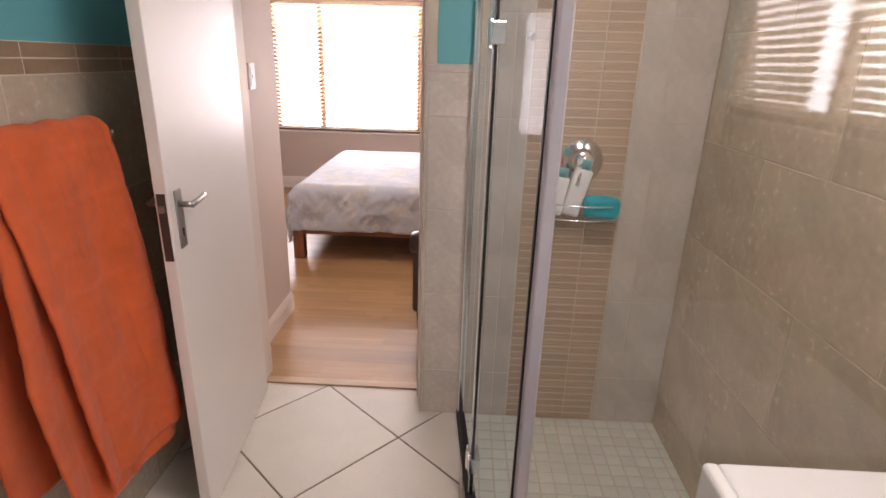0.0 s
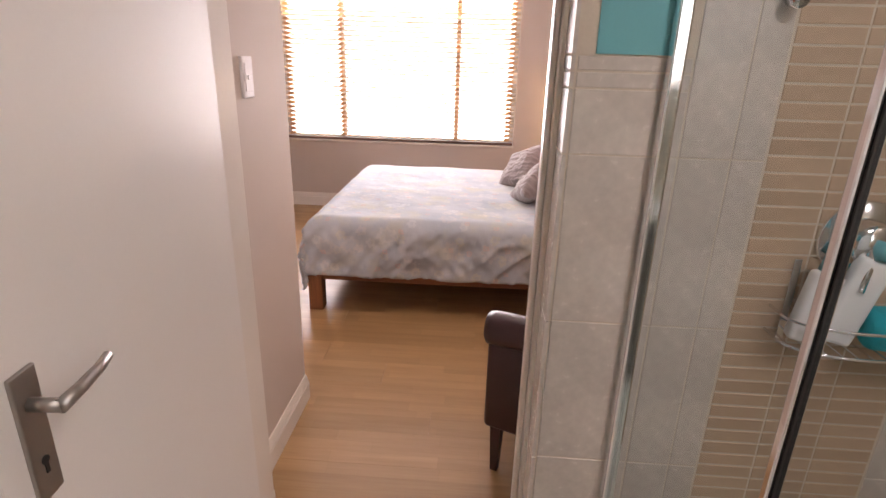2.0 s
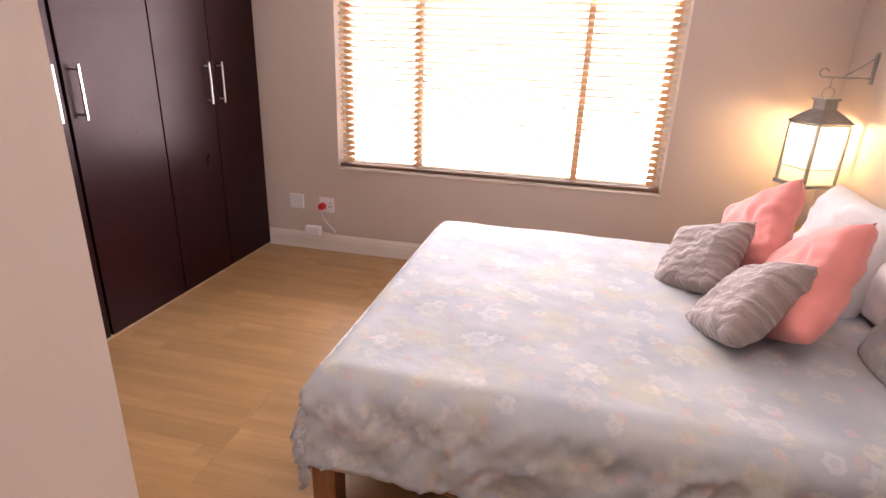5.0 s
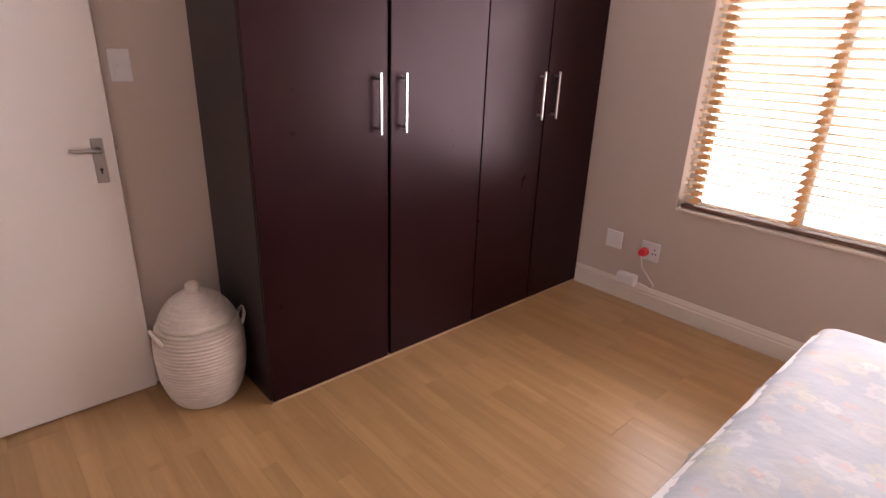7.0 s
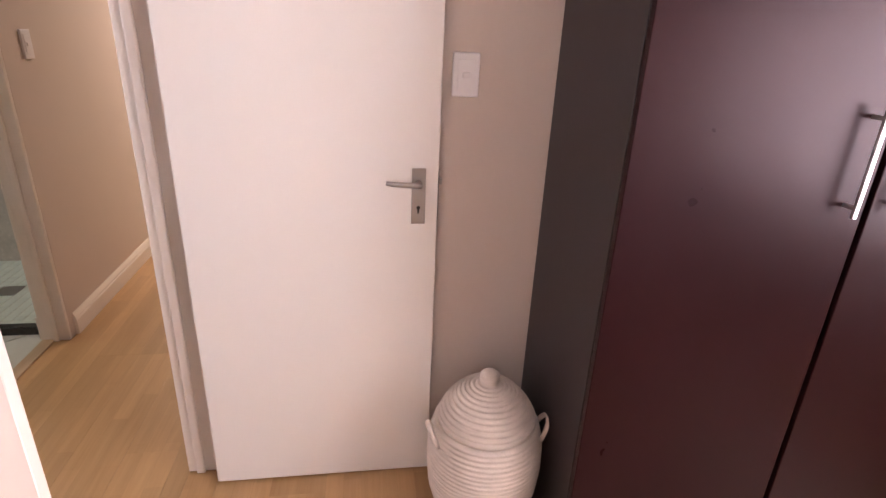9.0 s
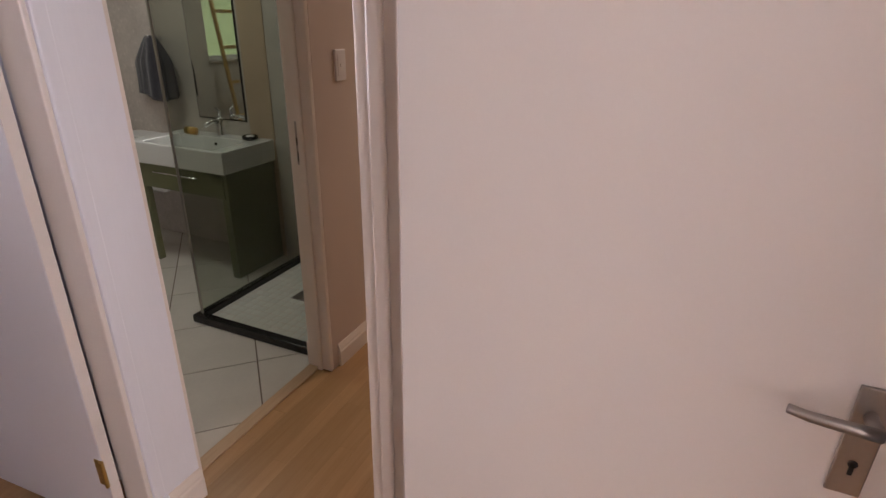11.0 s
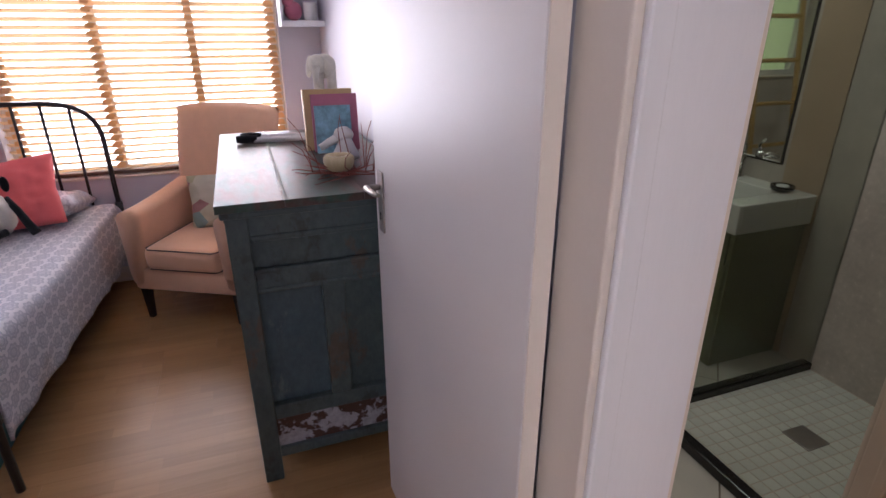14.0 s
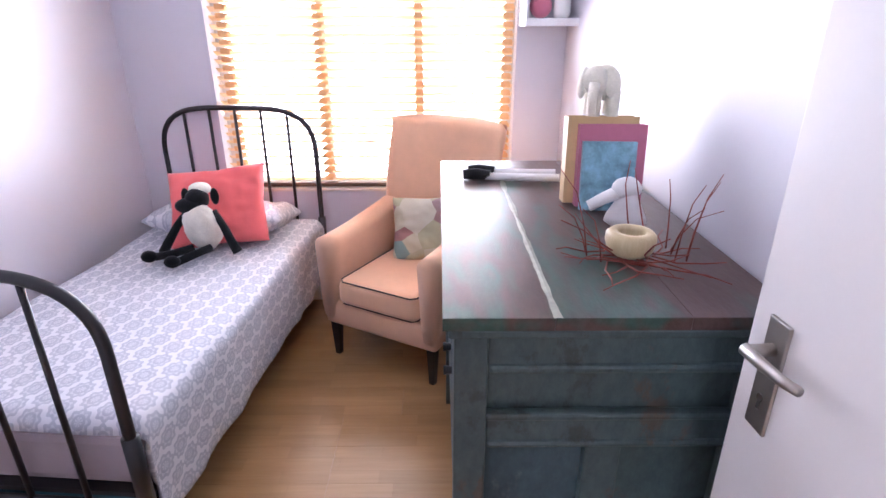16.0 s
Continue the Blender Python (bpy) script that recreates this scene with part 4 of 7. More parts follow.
# ---- bedroom ----
def wardrobe():
    w = thing("wardrobe", "tall espresso built-in wardrobe with four flush doors", "wardrobe", (-3.0, 3.0, 0))
    part("side_panel", abox(X_W + 0.003, -2.77, 1.872, 1.892, 0.0, 2.36, b=0.002), ESPRESSO_SIDE, w, "dark end panel of the wardrobe")
    bm = abox(X_W + 0.003, -2.772, 1.894, 4.165, 0.06, 2.36)
    part("body", bm, ESPRESSO_SIDE, w)
    part("plinth", abox(X_W + 0.01, -2.775, 1.894, 4.165, 0.0, 0.06), ESPRESSO_SIDE, w)
    part("floor_bead", abox(-2.772, -2.744, 1.865, 4.165, 0.0, 0.010, b=0.003), STRIP, w, "pale bead along the floor")
    edges = [(1.874, 2.508, 1), (2.526, 3.118, -1), (3.126, 3.620, 1), (3.630, 4.160, -1)]
    for a, b, s in edges:
        d = part("door", abox(-2.768, -2.748, a, b, 0.012, 2.35, b=0.0025), ESPRESSO, w)
        hy = (b - 0.060) if s > 0 else (a + 0.060)
        bm = bmesh.new()
        box(bm, -2.718, -2.708, hy - 0.006, hy + 0.006, 1.165, 1.425, 0.002)
        for z in (1.19, 1.40):
            box(bm, -2.749, -2.718, hy - 0.005, hy + 0.005, z - 0.005, z + 0.005)
        part("handle", bm, STEEL_BRIGHT, d, "satin nickel bar handle")


wardrobe()


def laundry_basket():
    c = (-3.03, 1.68, 0.0)
    k = thing("laundry_basket", "whitewashed coiled seagrass laundry basket with domed lid", "basket", c)
    prof = []
    outline = [(0.125, 0.0), (0.150, 0.05), (0.172, 0.13), (0.180, 0.22), (0.178, 0.30), (0.170, 0.34), (0.155, 0.392)]

    def at(zz):
        for (r0, a), (r1, b) in zip(outline, outline[1:]):
            if a <= zz <= b:
                return r0 + (r1 - r0) * (zz - a) / (b - a)
        return outline[-1][0]
    coil = 0.0165
    for i in range(23):
        for q in range(4):
            zz = i * coil + q * coil / 4
            prof.append((at(zz) + 0.011 * math.sin(math.pi * q / 4), zz))
    part("body", lathe(bmesh.new(), prof, c, 56), BASKET, k, smooth=True)
    prof = [(0.140, 0.384)]
    for i in range(11):
        for q in range(4):
            f = (i + q / 4) / 11
            prof.append((0.160 * (1 - f ** 1.3) + 0.030 * f ** 1.3, 0.386 + 0.124 * math.sin(f * 1.45) + 0.009 * math.sin(math.pi * q / 4)))
    prof += [(0.026, 0.515), (0.031, 0.530), (0.030, 0.548), (0.022, 0.556), (0.004, 0.557)]
    lid = part("lid", lathe(bmesh.new(), prof, c, 56), BASKET, k, "coiled domed lid with knob", True)
    for s in (-1, 1):
        pts = []
        for i in range(15):
            a = math.pi * i / 14
            sx = math.cos(a) * 0.062
            pts.append((c[0] + 0.03 + sx * 0.65, c[1] + s * (0.166 + 0.030 * math.sin(a)) , 0.325 + 0.07 * math.sin(a) + sx * 0.1))
        part("handle", tube(bmesh.new(), pts, lambda q: 0.0075 + 0.0012 * math.sin(q * 90), 8), BASKET, k, "plaited rope handle", True)


laundry_basket()

BED = (-1.20, 0.90, 1.69, 3.43)


def double_bed():
    x0, x1, y0, y1 = BED
    b = thing("double_bed", "red-brown wooden double bed frame with square legs", "bed", ((x0 + x1) / 2, (y0 + y1) / 2, 0))
    for x in (x0 + 0.05, x1 - 0.13):
        for y in (y0 + 0.02, y1 - 0.10):
            part("leg", abox(x, x + 0.085, y, y + 0.085, 0, 0.27, b=0.004), BED_WOOD_UP, b)
    part("side_rail", abox(x0 + 0.03, x1, y0 + 0.025, y0 + 0.055, 0.205, 0.30, b=0.004), BED_WOOD, b)
    part("side_rail", abox(x0 + 0.03, x1, y1 - 0.055, y1 - 0.025, 0.205, 0.30, b=0.004), BED_WOOD, b)
    part("foot_rail", abox(x0 + 0.03, x0 + 0.06, y0 + 0.055, y1 - 0.055, 0.205, 0.30, b=0.004), BED_WOOD_UP, b)
    part("slat_base", abox(x0 + 0.06, x1, y0 + 0.055, y1 - 0.055, 0.255, 0.285), BED_WOOD, b)
    part("headboard", abox(x1 + 0.0, x1 + 0.045, y0 + 0.02, y1 - 0.02, 0.0, 0.86, b=0.012), BED_WOOD_UP, b)
    solid("mattress", abox(x0 + 0.04, x1 - 0.01, y0 + 0.03, y1 - 0.03, 0.30, 0.570, b=0.05, seg=3), LINEN, "white double mattress on the wooden bed", "mattress")
    q = solid("duvet", drape(x0 + 0.055, x1 - 0.02, y0, y1, 0.600, 0.315, 2.0, 0.009, 0.016, 0.085, 0.009, (1, 0, 1, 1), 0.019), FLORAL, "pale floral cotton duvet hanging over the bed's sides", "duvet", smooth=True)
    sol = q.modifiers.new("thickness", 'SOLIDIFY')
    sol.thickness, sol.offset = 0.012, -1


double_bed()


def cushion(name, label, mat, at, w, h, d, turn, lean, spin=0, seed=0, crumple=0.012, puff=0.45, group=""):
    """A cushion that stands on its edge and leans back; turn: where its face looks, degrees from +x."""
    m = Matrix.Translation(at) @ Matrix.Rotation(radians(turn), 4, 'Z') @ Matrix.Rotation(radians(90 - lean), 4, 'Y') @ Matrix.Rotation(radians(spin), 4, 'Z')
    return solid(name, pillow(w, h, d, m, seed, crumple, 26, puff), mat, label, "cushion", group=group, smooth=True)


cushion("pillow", "large floral pillow against the headboard", FLORAL, (0.76, 2.05, 0.77), 0.48, 0.70, 0.20, 180, 22, 0, 1, group="bed pillows")
cushion("pillow", "large white pillow against the headboard", LINEN, (0.78, 2.98, 0.78), 0.48, 0.70, 0.18, 180, 20, 0, 2, group="bed pillows")
cushion("pillow", "white back pillow against the headboard", LINEN, (0.85, 2.40, 0.84), 0.50, 0.66, 0.14, 180, 12, 0, 12, group="bed pillows")
cushion("cushion", "plain coral cushion leaning on the pillows", CORAL, (0.43, 3.02, 0.79), 0.46, 0.46, 0.16, 186, 26, 38, 3, group="coral cushions")
cushion("cushion", "plain coral cushion with a crushed corner", CORAL, (0.44, 2.44, 0.78), 0.46, 0.50, 0.17, 172, 24, 30, 4, group="coral cushions")
cushion("cushion", "pleated taupe satin cushion lying aslant", TAUPE_CUSHION, (0.19, 2.83, 0.72), 0.36, 0.40, 0.15, 196, 38, 28, 5, 0.007, group="taupe cushions")
cushion("cushion", "pleated taupe satin cushion in front", TAUPE_CUSHION, (0.25, 2.37, 0.72), 0.38, 0.42, 0.16, 168, 40, 32, 6, 0.007, group="taupe cushions")


def bedside_table():
    t = thing("bedside_table", "small honey pine bedside table", "table", (0.88, 3.72, 0))
    x0, x1, y0, y1 = 0.68, 1.08, 3.50, 3.94
    part("tabletop", abox(x0, x1, y0, y1, 0.60, 0.625, b=0.004), PINE, t)
    for x in (x0 + 0.02, x1 - 0.06):
        for y in (y0 + 0.02, y1 - 0.06):
            part("leg", abox(x, x + 0.04, y, y + 0.04, 0, 0.60, b=0.003), PINE, t)
    part("apron", abox(x0 + 0.025, x1 - 0.025, y0 + 0.025, y1 - 0.025, 0.50, 0.60, b=0.002), PINE, t)


bedside_table()


def lantern(c):
    l_ = thing("lantern_lamp", "lit tin lantern hung from a wall bracket", "lamp", (c[0], c[1], c[2]))
    x, y, z = c
    w, h = 0.098, 0.34
    turn = pose(x, y, z, 0, 0, 24)
    part("base", abox(-w - 0.015, w + 0.015, -w - 0.015, w + 0.015, 0, 0.022, b=0.004, m=turn), TIN, l_)
    part("top_plate", abox(-w - 0.006, w + 0.006, -w - 0.006, w + 0.006, h, h + 0.012, b=0.003, m=turn), TIN, l_)
    for sx in (-1, 1):
        for sy in (-1, 1):
            part("post", abox(sx * w - 0.008, sx * w + 0.008, sy * w - 0.008, sy * w + 0.008, 0.02, h, m=turn), TIN, l_)
    for a in range(4):
        m = turn @ Matrix.Rotation(radians(90 * a), 4, 'Z')
        p = part("pane", abox(-w + 0.008, w - 0.008, w - 0.003, w - 0.001, 0.024, h - 0.002, m=m), FROSTED, l_, "frosted glass pane lit from inside")
        p.visible_shadow = False
        part("pane_bar", abox(-w + 0.008, w - 0.008, w - 0.001, w + 0.003, h * 0.30, h * 0.30 + 0.007, m=m), TIN, l_)
    part("bulb", lathe(bmesh.new(), [(0.004, h - 0.150), (0.024, h - 0.140), (0.034, h - 0.110), (0.030, h - 0.080), (0.016, h - 0.045), (0.015, h - 0.001)], (x, y, z), 20), LAMP_GLASS, l_, "glowing bulb", True).visible_shadow = False
    bm = bmesh.new()
    lathe(bm, [(w * 1.55, h + 0.012), (w * 1.62, h + 0.018), (w * 1.1, h + 0.055), (w * 0.62, h + 0.085), (0.052, h + 0.088)], (0, 0, 0), 4)
    bmesh.ops.transform(bm, matrix=turn @ Matrix.Rotation(radians(45), 4, 'Z'), verts=bm.verts)
    roof = part("roof", bm, TIN, l_)
    bm = abox(-0.040, 0.040, -0.040, 0.040, h + 0.086, h + 0.135, b=0.003, m=turn)
    part("chimney", bm, TIN, roof)
    part("chimney_cap", abox(-0.050, 0.050, -0.050, 0.050, h + 0.135, h + 0.146, b=0.003, m=turn), TIN, roof)
    ring = [(x + 0.03 * math.cos(a), y, z + h + 0.17 + 0.032 * math.sin(a)) for a in [i * 2 * math.pi / 16 for i in range(17)]]
    part("ring", tube(bmesh.new(), ring, 0.003, 6), TIN, l_)
    zb = z + h + 0.255
    arm = [(X_E, y, zb)] + [(X_E - (X_E - x + 0.03) * i / 6, y, zb) for i in range(1, 7)]
    curl = [(x - 0.045 + 0.022 * math.cos(a), y, zb + 0.022 + 0.022 * math.sin(a)) for a in [radians(-60 + 28 * i) for i in range(0, -11, -1)]]
    br = part("bracket", tube(bmesh.new(), arm + curl, 0.0045, 8), TIN, l_, "thin wrought wall bracket")
    part("brace", tube(bmesh.new(), [(X_E - 0.004, y, zb + 0.11), (X_E - 0.06, y, zb + 0.06), (x + 0.05, y, zb + 0.003)], 0.004, 8), TIN, br)
    part("link", arod((x, y, zb), (x, y, z + h + 0.198), 0.003), TIN, br)
    part("bracket_plate", abox(X_E - 0.008, X_E, y - 0.018, y + 0.018, zb - 0.03, zb + 0.13, b=0.003), TIN, br)


lantern((0.91, 3.86, 0.885))


def tub_chair():
    """Dark leather armchair just past the bathroom door, turned towards the bed's foot."""
    c = thing("leather_chair", "dark brown leather armchair with rolled arms in the lobby", "chair", (0.25, 0.60, 0))
    m = pose(-0.105, 0.405, 0, 0, 0, -23.5)
    # local frame: x from front to back, y from one arm to the other
    for x, y in ((0.055, 0.055), (0.055, 0.605), (0.58, 0.055), (0.58, 0.605)):
        bm = bmesh.new()
        box(bm, -0.022, 0.022, -0.022, 0.022, 0.0, 0.24)
        for v in bm.verts:
            if v.co.z < 0.01:
                v.co.x *= 0.6
                v.co.y *= 0.6
        bmesh.ops.transform(bm, matrix=m @ Matrix.Translation((x, y, 0)), verts=bm.verts)
        part("leg", bm, LEATHER, c, "tapered dark leg")
    part("seat_frame", abox(0.015, 0.60, 0.05, 0.61, 0.20, 0.34, b=0.02, seg=3, m=m), LEATHER, c, smooth=True)
    part("seat", abox(-0.005, 0.54, 0.115, 0.545, 0.335, 0.455, b=0.042, seg=4, m=m), LEATHER, c, "soft leather seat cushion", True)
    for y, s in ((0.055, -1), (0.605, 1)):
        bm = abox(0.012, 0.60, y - 0.046, y + 0.046, 0.21, 0.62, b=0.02, seg=3, m=m)
        part("arm", bm, LEATHER, c, "leather arm", True)
        bm = bmesh.new()
        pts = [(0.0, y + s * 0.008, 0.602), (0.006, y + s * 0.008, 0.602), (0.03, y + s * 0.008, 0.605), (0.30, y + s * 0.006, 0.610), (0.62, y, 0.625)]
        tube(bm, pts, lambda q: 0.046 if q == 0 else (0.058 if q < 0.3 else 0.062), 20)
        bmesh.ops.transform(bm, matrix=m, verts=bm.verts)
        part("arm_roll", bm, LEATHER, c, "rounded roll along the arm", True)
    bm = abox(0.50, 0.645, 0.02, 0.64, 0.30, 0.87, b=0.055, seg=4)
    for v in bm.verts:
        v.co.x += 0.16 * max(0.0, v.co.z - 0.45)
    bmesh.ops.transform(bm, matrix=m, verts=bm.verts)
    part("backrest", bm, LEATHER, c, smooth=True)


tub_chair()


# ---- first bathroom ----
def towel(name, label, mat, y0, y1, x, top, front, back, shear, seed=0):
    """A quilted towel in two folds over a rail along y, hanging to both sides. shear: how far its foot swings along the rail."""
    bm = bmesh.new()
    n, k = 60, 170
    for off, short, near in ((0.0, 0.0, 0.10), (0.022, 0.05, 0.0)):
        rows_ = []
        for i in range(n + 1):
            f = i / n
            line = []
            for j in range(k + 1):
                run = j / k * (front + back - short) - back + short * 0.4
                rr = 0.028 + off
                a = run / rr
                if abs(a) < math.pi / 2:
                    px, pz = rr * math.sin(a), rr * math.cos(a)
                    hang = 0.0
                else:
                    hang = abs(run) - rr * math.pi / 2
                    px, pz = math.copysign(rr, run), -hang
                side = 1 if run > 0 else 0.3
                yy = y0 - near * min(1, hang * 2) + (y1 - y0 + near * min(1, hang * 2)) * f + shear * hang * side
                w = 0.012 * min(1, hang * 3) * (math.sin(f * 7 + seed + hang * 2) + 0.6 * math.sin(f * 15 + 1.7 * hang + seed)) + 0.007 * noise.noise(Vector((f * 5, hang * 6, seed)))
                line_u = abs((f * (y1 - y0) / 0.105 + 0.3) % 1.0 - 0.5) * 0.105
                line_v = abs((run / 0.118 + 0.2) % 1.0 - 0.5) * 0.118
                w -= 0.0045 * (math.exp(-((0.0525 - line_u) / 0.007) ** 2) + math.exp(-((0.059 - line_v) / 0.007) ** 2))
                w += 0.0025 * noise.noise(Vector((f * 30, run * 30, seed)))
                line.append(bm.verts.new((x + px + (w if run > 0 else w * 0.3) + (0.030 * hang if run > 0 else 0), yy, top + pz + 0.006 * noise.noise(Vector((f * 8, run * 5, seed + 2))))))
            rows_.append(line)
        grid_faces(bm, rows_)
    ob = solid(name, bm, mat, label, "towel", smooth=True)
    sol = ob.modifiers.new("thickness", 'SOLIDIFY')
    sol.thickness, sol.offset = 0.009, 0
    return ob


towel("bath_towel", "bright orange quilted terry bath towel folded over the rail", TOWEL, -1.24, -0.835, -0.84, 1.300, 1.03, 0.90, 0.115, 0.6)
rail = thing("towel_rail", "chrome towel rail on the tiled wall", "towel rail", (-0.90, -1.0, 1.30))
part("bar", arod((-0.84, -1.45, 1.300), (-0.84, -0.74, 1.300), 0.010), CHROME, rail, smooth=True)
for y in (-1.44, -0.755):
    part("post", arod((BX0, y, 1.300), (-0.83, y, 1.300), 0.009), CHROME, rail, smooth=True)
    part("rosette", arod((BX0, y, 1.300), (BX0 + 0.012, y, 1.300), 0.026, 0.022, 20), CHROME, rail, smooth=True)


def shower():
    """Fixed pane, hinged door and end pane; the front runs a little askew to the wall."""
    e = thing("shower_enclosure", "clear glass shower enclosure with chrome profiles", "shower", (0.25, -0.6, 0))
    m = pose(0.195, BW0, 0, 0, 0, 5.0)
    ya, yb = -0.512, -1.247

    def pane(name, *dims, label):
        p = part(name, abox(*dims, m=m), DOOR_PANE, e, label)
        p.visible_shadow = False

    part("wall_profile", abox(-0.014, 0.014, -0.030, -0.002, 0.012, 2.0, b=0.005, m=m), CHROME, e, "chrome wall profile")
    pane("fixed_pane", -0.004, 0.004, ya + 0.012, -0.030, 0.03, 1.98, label="clear fixed pane")
    part("edge_profile", abox(-0.010, 0.010, ya - 0.002, ya + 0.012, 0.03, 1.98, b=0.003, m=m), CHROME, e, "chrome edge profile")
    part("seal", abox(-0.004, 0.004, ya - 0.006, ya - 0.003, 0.03, 1.98, m=m), BLACK_SEAL, e)
    pane("door", -0.004, 0.004, yb + 0.030, ya - 0.009, 0.03, 1.98, label="clear glass door")
    part("seal", abox(-0.016, -0.0125, yb + 0.018, yb + 0.026, 0.03, 1.98, m=m), BLACK_SEAL, e)
    part("edge_strip", abox(-0.012, 0.012, yb, yb + 0.030, 0.03, 1.98, b=0.004, m=m), MILKY, e, "milky plastic corner strip")
    p = part("end_pane", abox(0.31, BX1, -1.437, -1.429, 0.03, 1.98), SHOWER_PANE, e, "clear end pane")
    p.visible_shadow = False
    for z in (0.16, 1.56):
        bm = abox(-0.020, 0.020, ya - 0.050, ya + 0.035, z, z + 0.060, b=0.003, m=m)
        rod(bm, m @ Vector((-0.016, ya - 0.006, z - 0.008)), m @ Vector((-0.016, ya - 0.006, z + 0.068)), 0.010)
        part("hinge", bm, CHROME, e, "chrome glass hinge")
    part("floor_channel", abox(-0.018, 0.018, yb, -0.002, 0.0, 0.028, b=0.004, m=m), BLACK_SEAL, e, "dark floor channel")


shower()


def mixer(c):
    m_ = thing("shower_mixer", "round chrome shower mixer with lever", "tap", c)
    x, y, z = c
    bm = bmesh.new()
    prof = [(0.080, 0.0), (0.082, 0.004), (0.078, 0.010), (0.050, 0.014), (0.046, 0.018), (0.044, 0.045), (0.036, 0.055), (0.004, 0.057)]
    lathe(bm, prof, (0, 0, 0), 40)
    bmesh.ops.transform(bm, matrix=pose(x, y, z, 90, 0, 0), verts=bm.verts)
    part("rose", bm, CHROME, m_, smooth=True)
    part("lever", tube(bmesh.new(), [(x, y - 0.045, z), (x - 0.012, y - 0.065, z - 0.03), (x - 0.022, y - 0.075, z - 0.085)], lambda q: 0.012 - 0.004 * q, 10), CHROME, m_, smooth=True)


mixer((0.614, BW0, 1.172))


def caddy():
    x0, x1, y1, z = 0.475, 0.775, BW0 - 0.002, 0.965
    c = thing("wire_caddy", "chrome wire shower caddy on the mosaic wall", "caddy", (0.62, y1 - 0.05, z))
    depth = 0.12
    for zz in (z, z + 0.055):
        pts = [(x0, y1, zz), (x0, y1 - depth * 0.45, zz)] + [(x0 + (x1 - x0) * (0.5 - 0.5 * math.cos(a)), y1 - depth * (0.45 + 0.55 * math.sin(a)), zz) for a in [math.pi * i / 12 for i in range(1, 12)]] + [(x1, y1 - depth * 0.45, zz), (x1, y1, zz)]
        part("rim", tube(bmesh.new(), pts, 0.0032, 8), CHROME, c, smooth=True)
    for i in range(11):
        x = x0 + (x1 - x0) * (i + 0.5) / 11
        f = (x - x0) / (x1 - x0)
        part("wire", arod((x, y1, z), (x, y1 - depth * (0.45 + 0.55 * math.sin(math.acos(1 - 2 * f))), z), 0.0018, seg=6), CHROME, c)
    part("wall_hook", abox(0.50, 0.515, y1 - 0.004, y1, z - 0.02, z + 0.16, b=0.001), CHROME, c)
    for i, (x, w, h, top) in enumerate(((0.515, 0.030, 0.15, 0.03), (0.575, 0.034, 0.185, 0.035))):
        b = thing("shampoo_bottle", "white shampoo bottle with turquoise cap", "bottle", (x, y1 - 0.055, z + 0.004), "shampoo bottles")
        m = pose(x, y1 - 0.055, z + 0.006, 0, (9, 14)[i], 0)
        bm = abox(-w, w, -0.018, 0.018, 0.0, h, b=0.012, seg=3, m=m)
        part("bottle", bm, BOTTLE, b, smooth=True)
        bm = bmesh.new()
        rod(bm, (0, 0, h), (0, 0, h + top), 0.020, 0.018)
        bmesh.ops.transform(bm, matrix=m, verts=bm.verts)
        part("cap", bm, CAP_TEAL, b, "pale teal cap", True)
    bm = bmesh.new()
    box(bm, 0.625, 0.760, y1 - 0.105, y1 - 0.030, z + 0.004, z + 0.085, 0.022, 4)
    bmesh.ops.subdivide_edges(bm, edges=bm.edges[:], cuts=2, use_grid_fill=True)
    for v in bm.verts:
        v.co += 0.006 * noise.noise_vector(v.co * 28)
    solid("sponge", bm, TURQUOISE, "turquoise bath sponge in the wire caddy", "sponge", smooth=True)


caddy()
bm = arod((0.383, BW0, 1.605), (0.383, BW0 - 0.03, 1.605), 0.012, 0.017, 16)
solid("robe_hook", bm, CHROME, "small round chrome hook on the tiles", "hook", smooth=True)


def wash_basin():
    b = thing("wash_basin", "white rectangular ceramic wash basin", "basin", (0.84, -1.80, 0.7))
    x0, x1, y0, y1, z0, z1 = 0.615, 1.055, -2.15, -1.455, 0.72, 0.85
    bm = bmesh.new()
    box(bm, x0, x0 + 0.03, y0, y1, z0, z1, 0.010, 3)
    box(bm, x1 - 0.10, x1, y0, y1, z0, z1, 0.010, 3)
    box(bm, x0 + 0.025, x1 - 0.095, y0, y0 + 0.03, z0, z1, 0.010, 3)
    box(bm, x0 + 0.025, x1 - 0.095, y1 - 0.22, y1, z0, z1, 0.010, 3)
    box(bm, x0 + 0.025, x1 - 0.095, y0 + 0.025, y1 - 0.215, z0, z0 + 0.03)
    part("bowl", bm, CERAMIC, b)
    part("pedestal", abox(0.72, 1.05, -1.95, -1.60, 0.0, 0.72, b=0.03, seg=3), CERAMIC, b)


wash_basin()


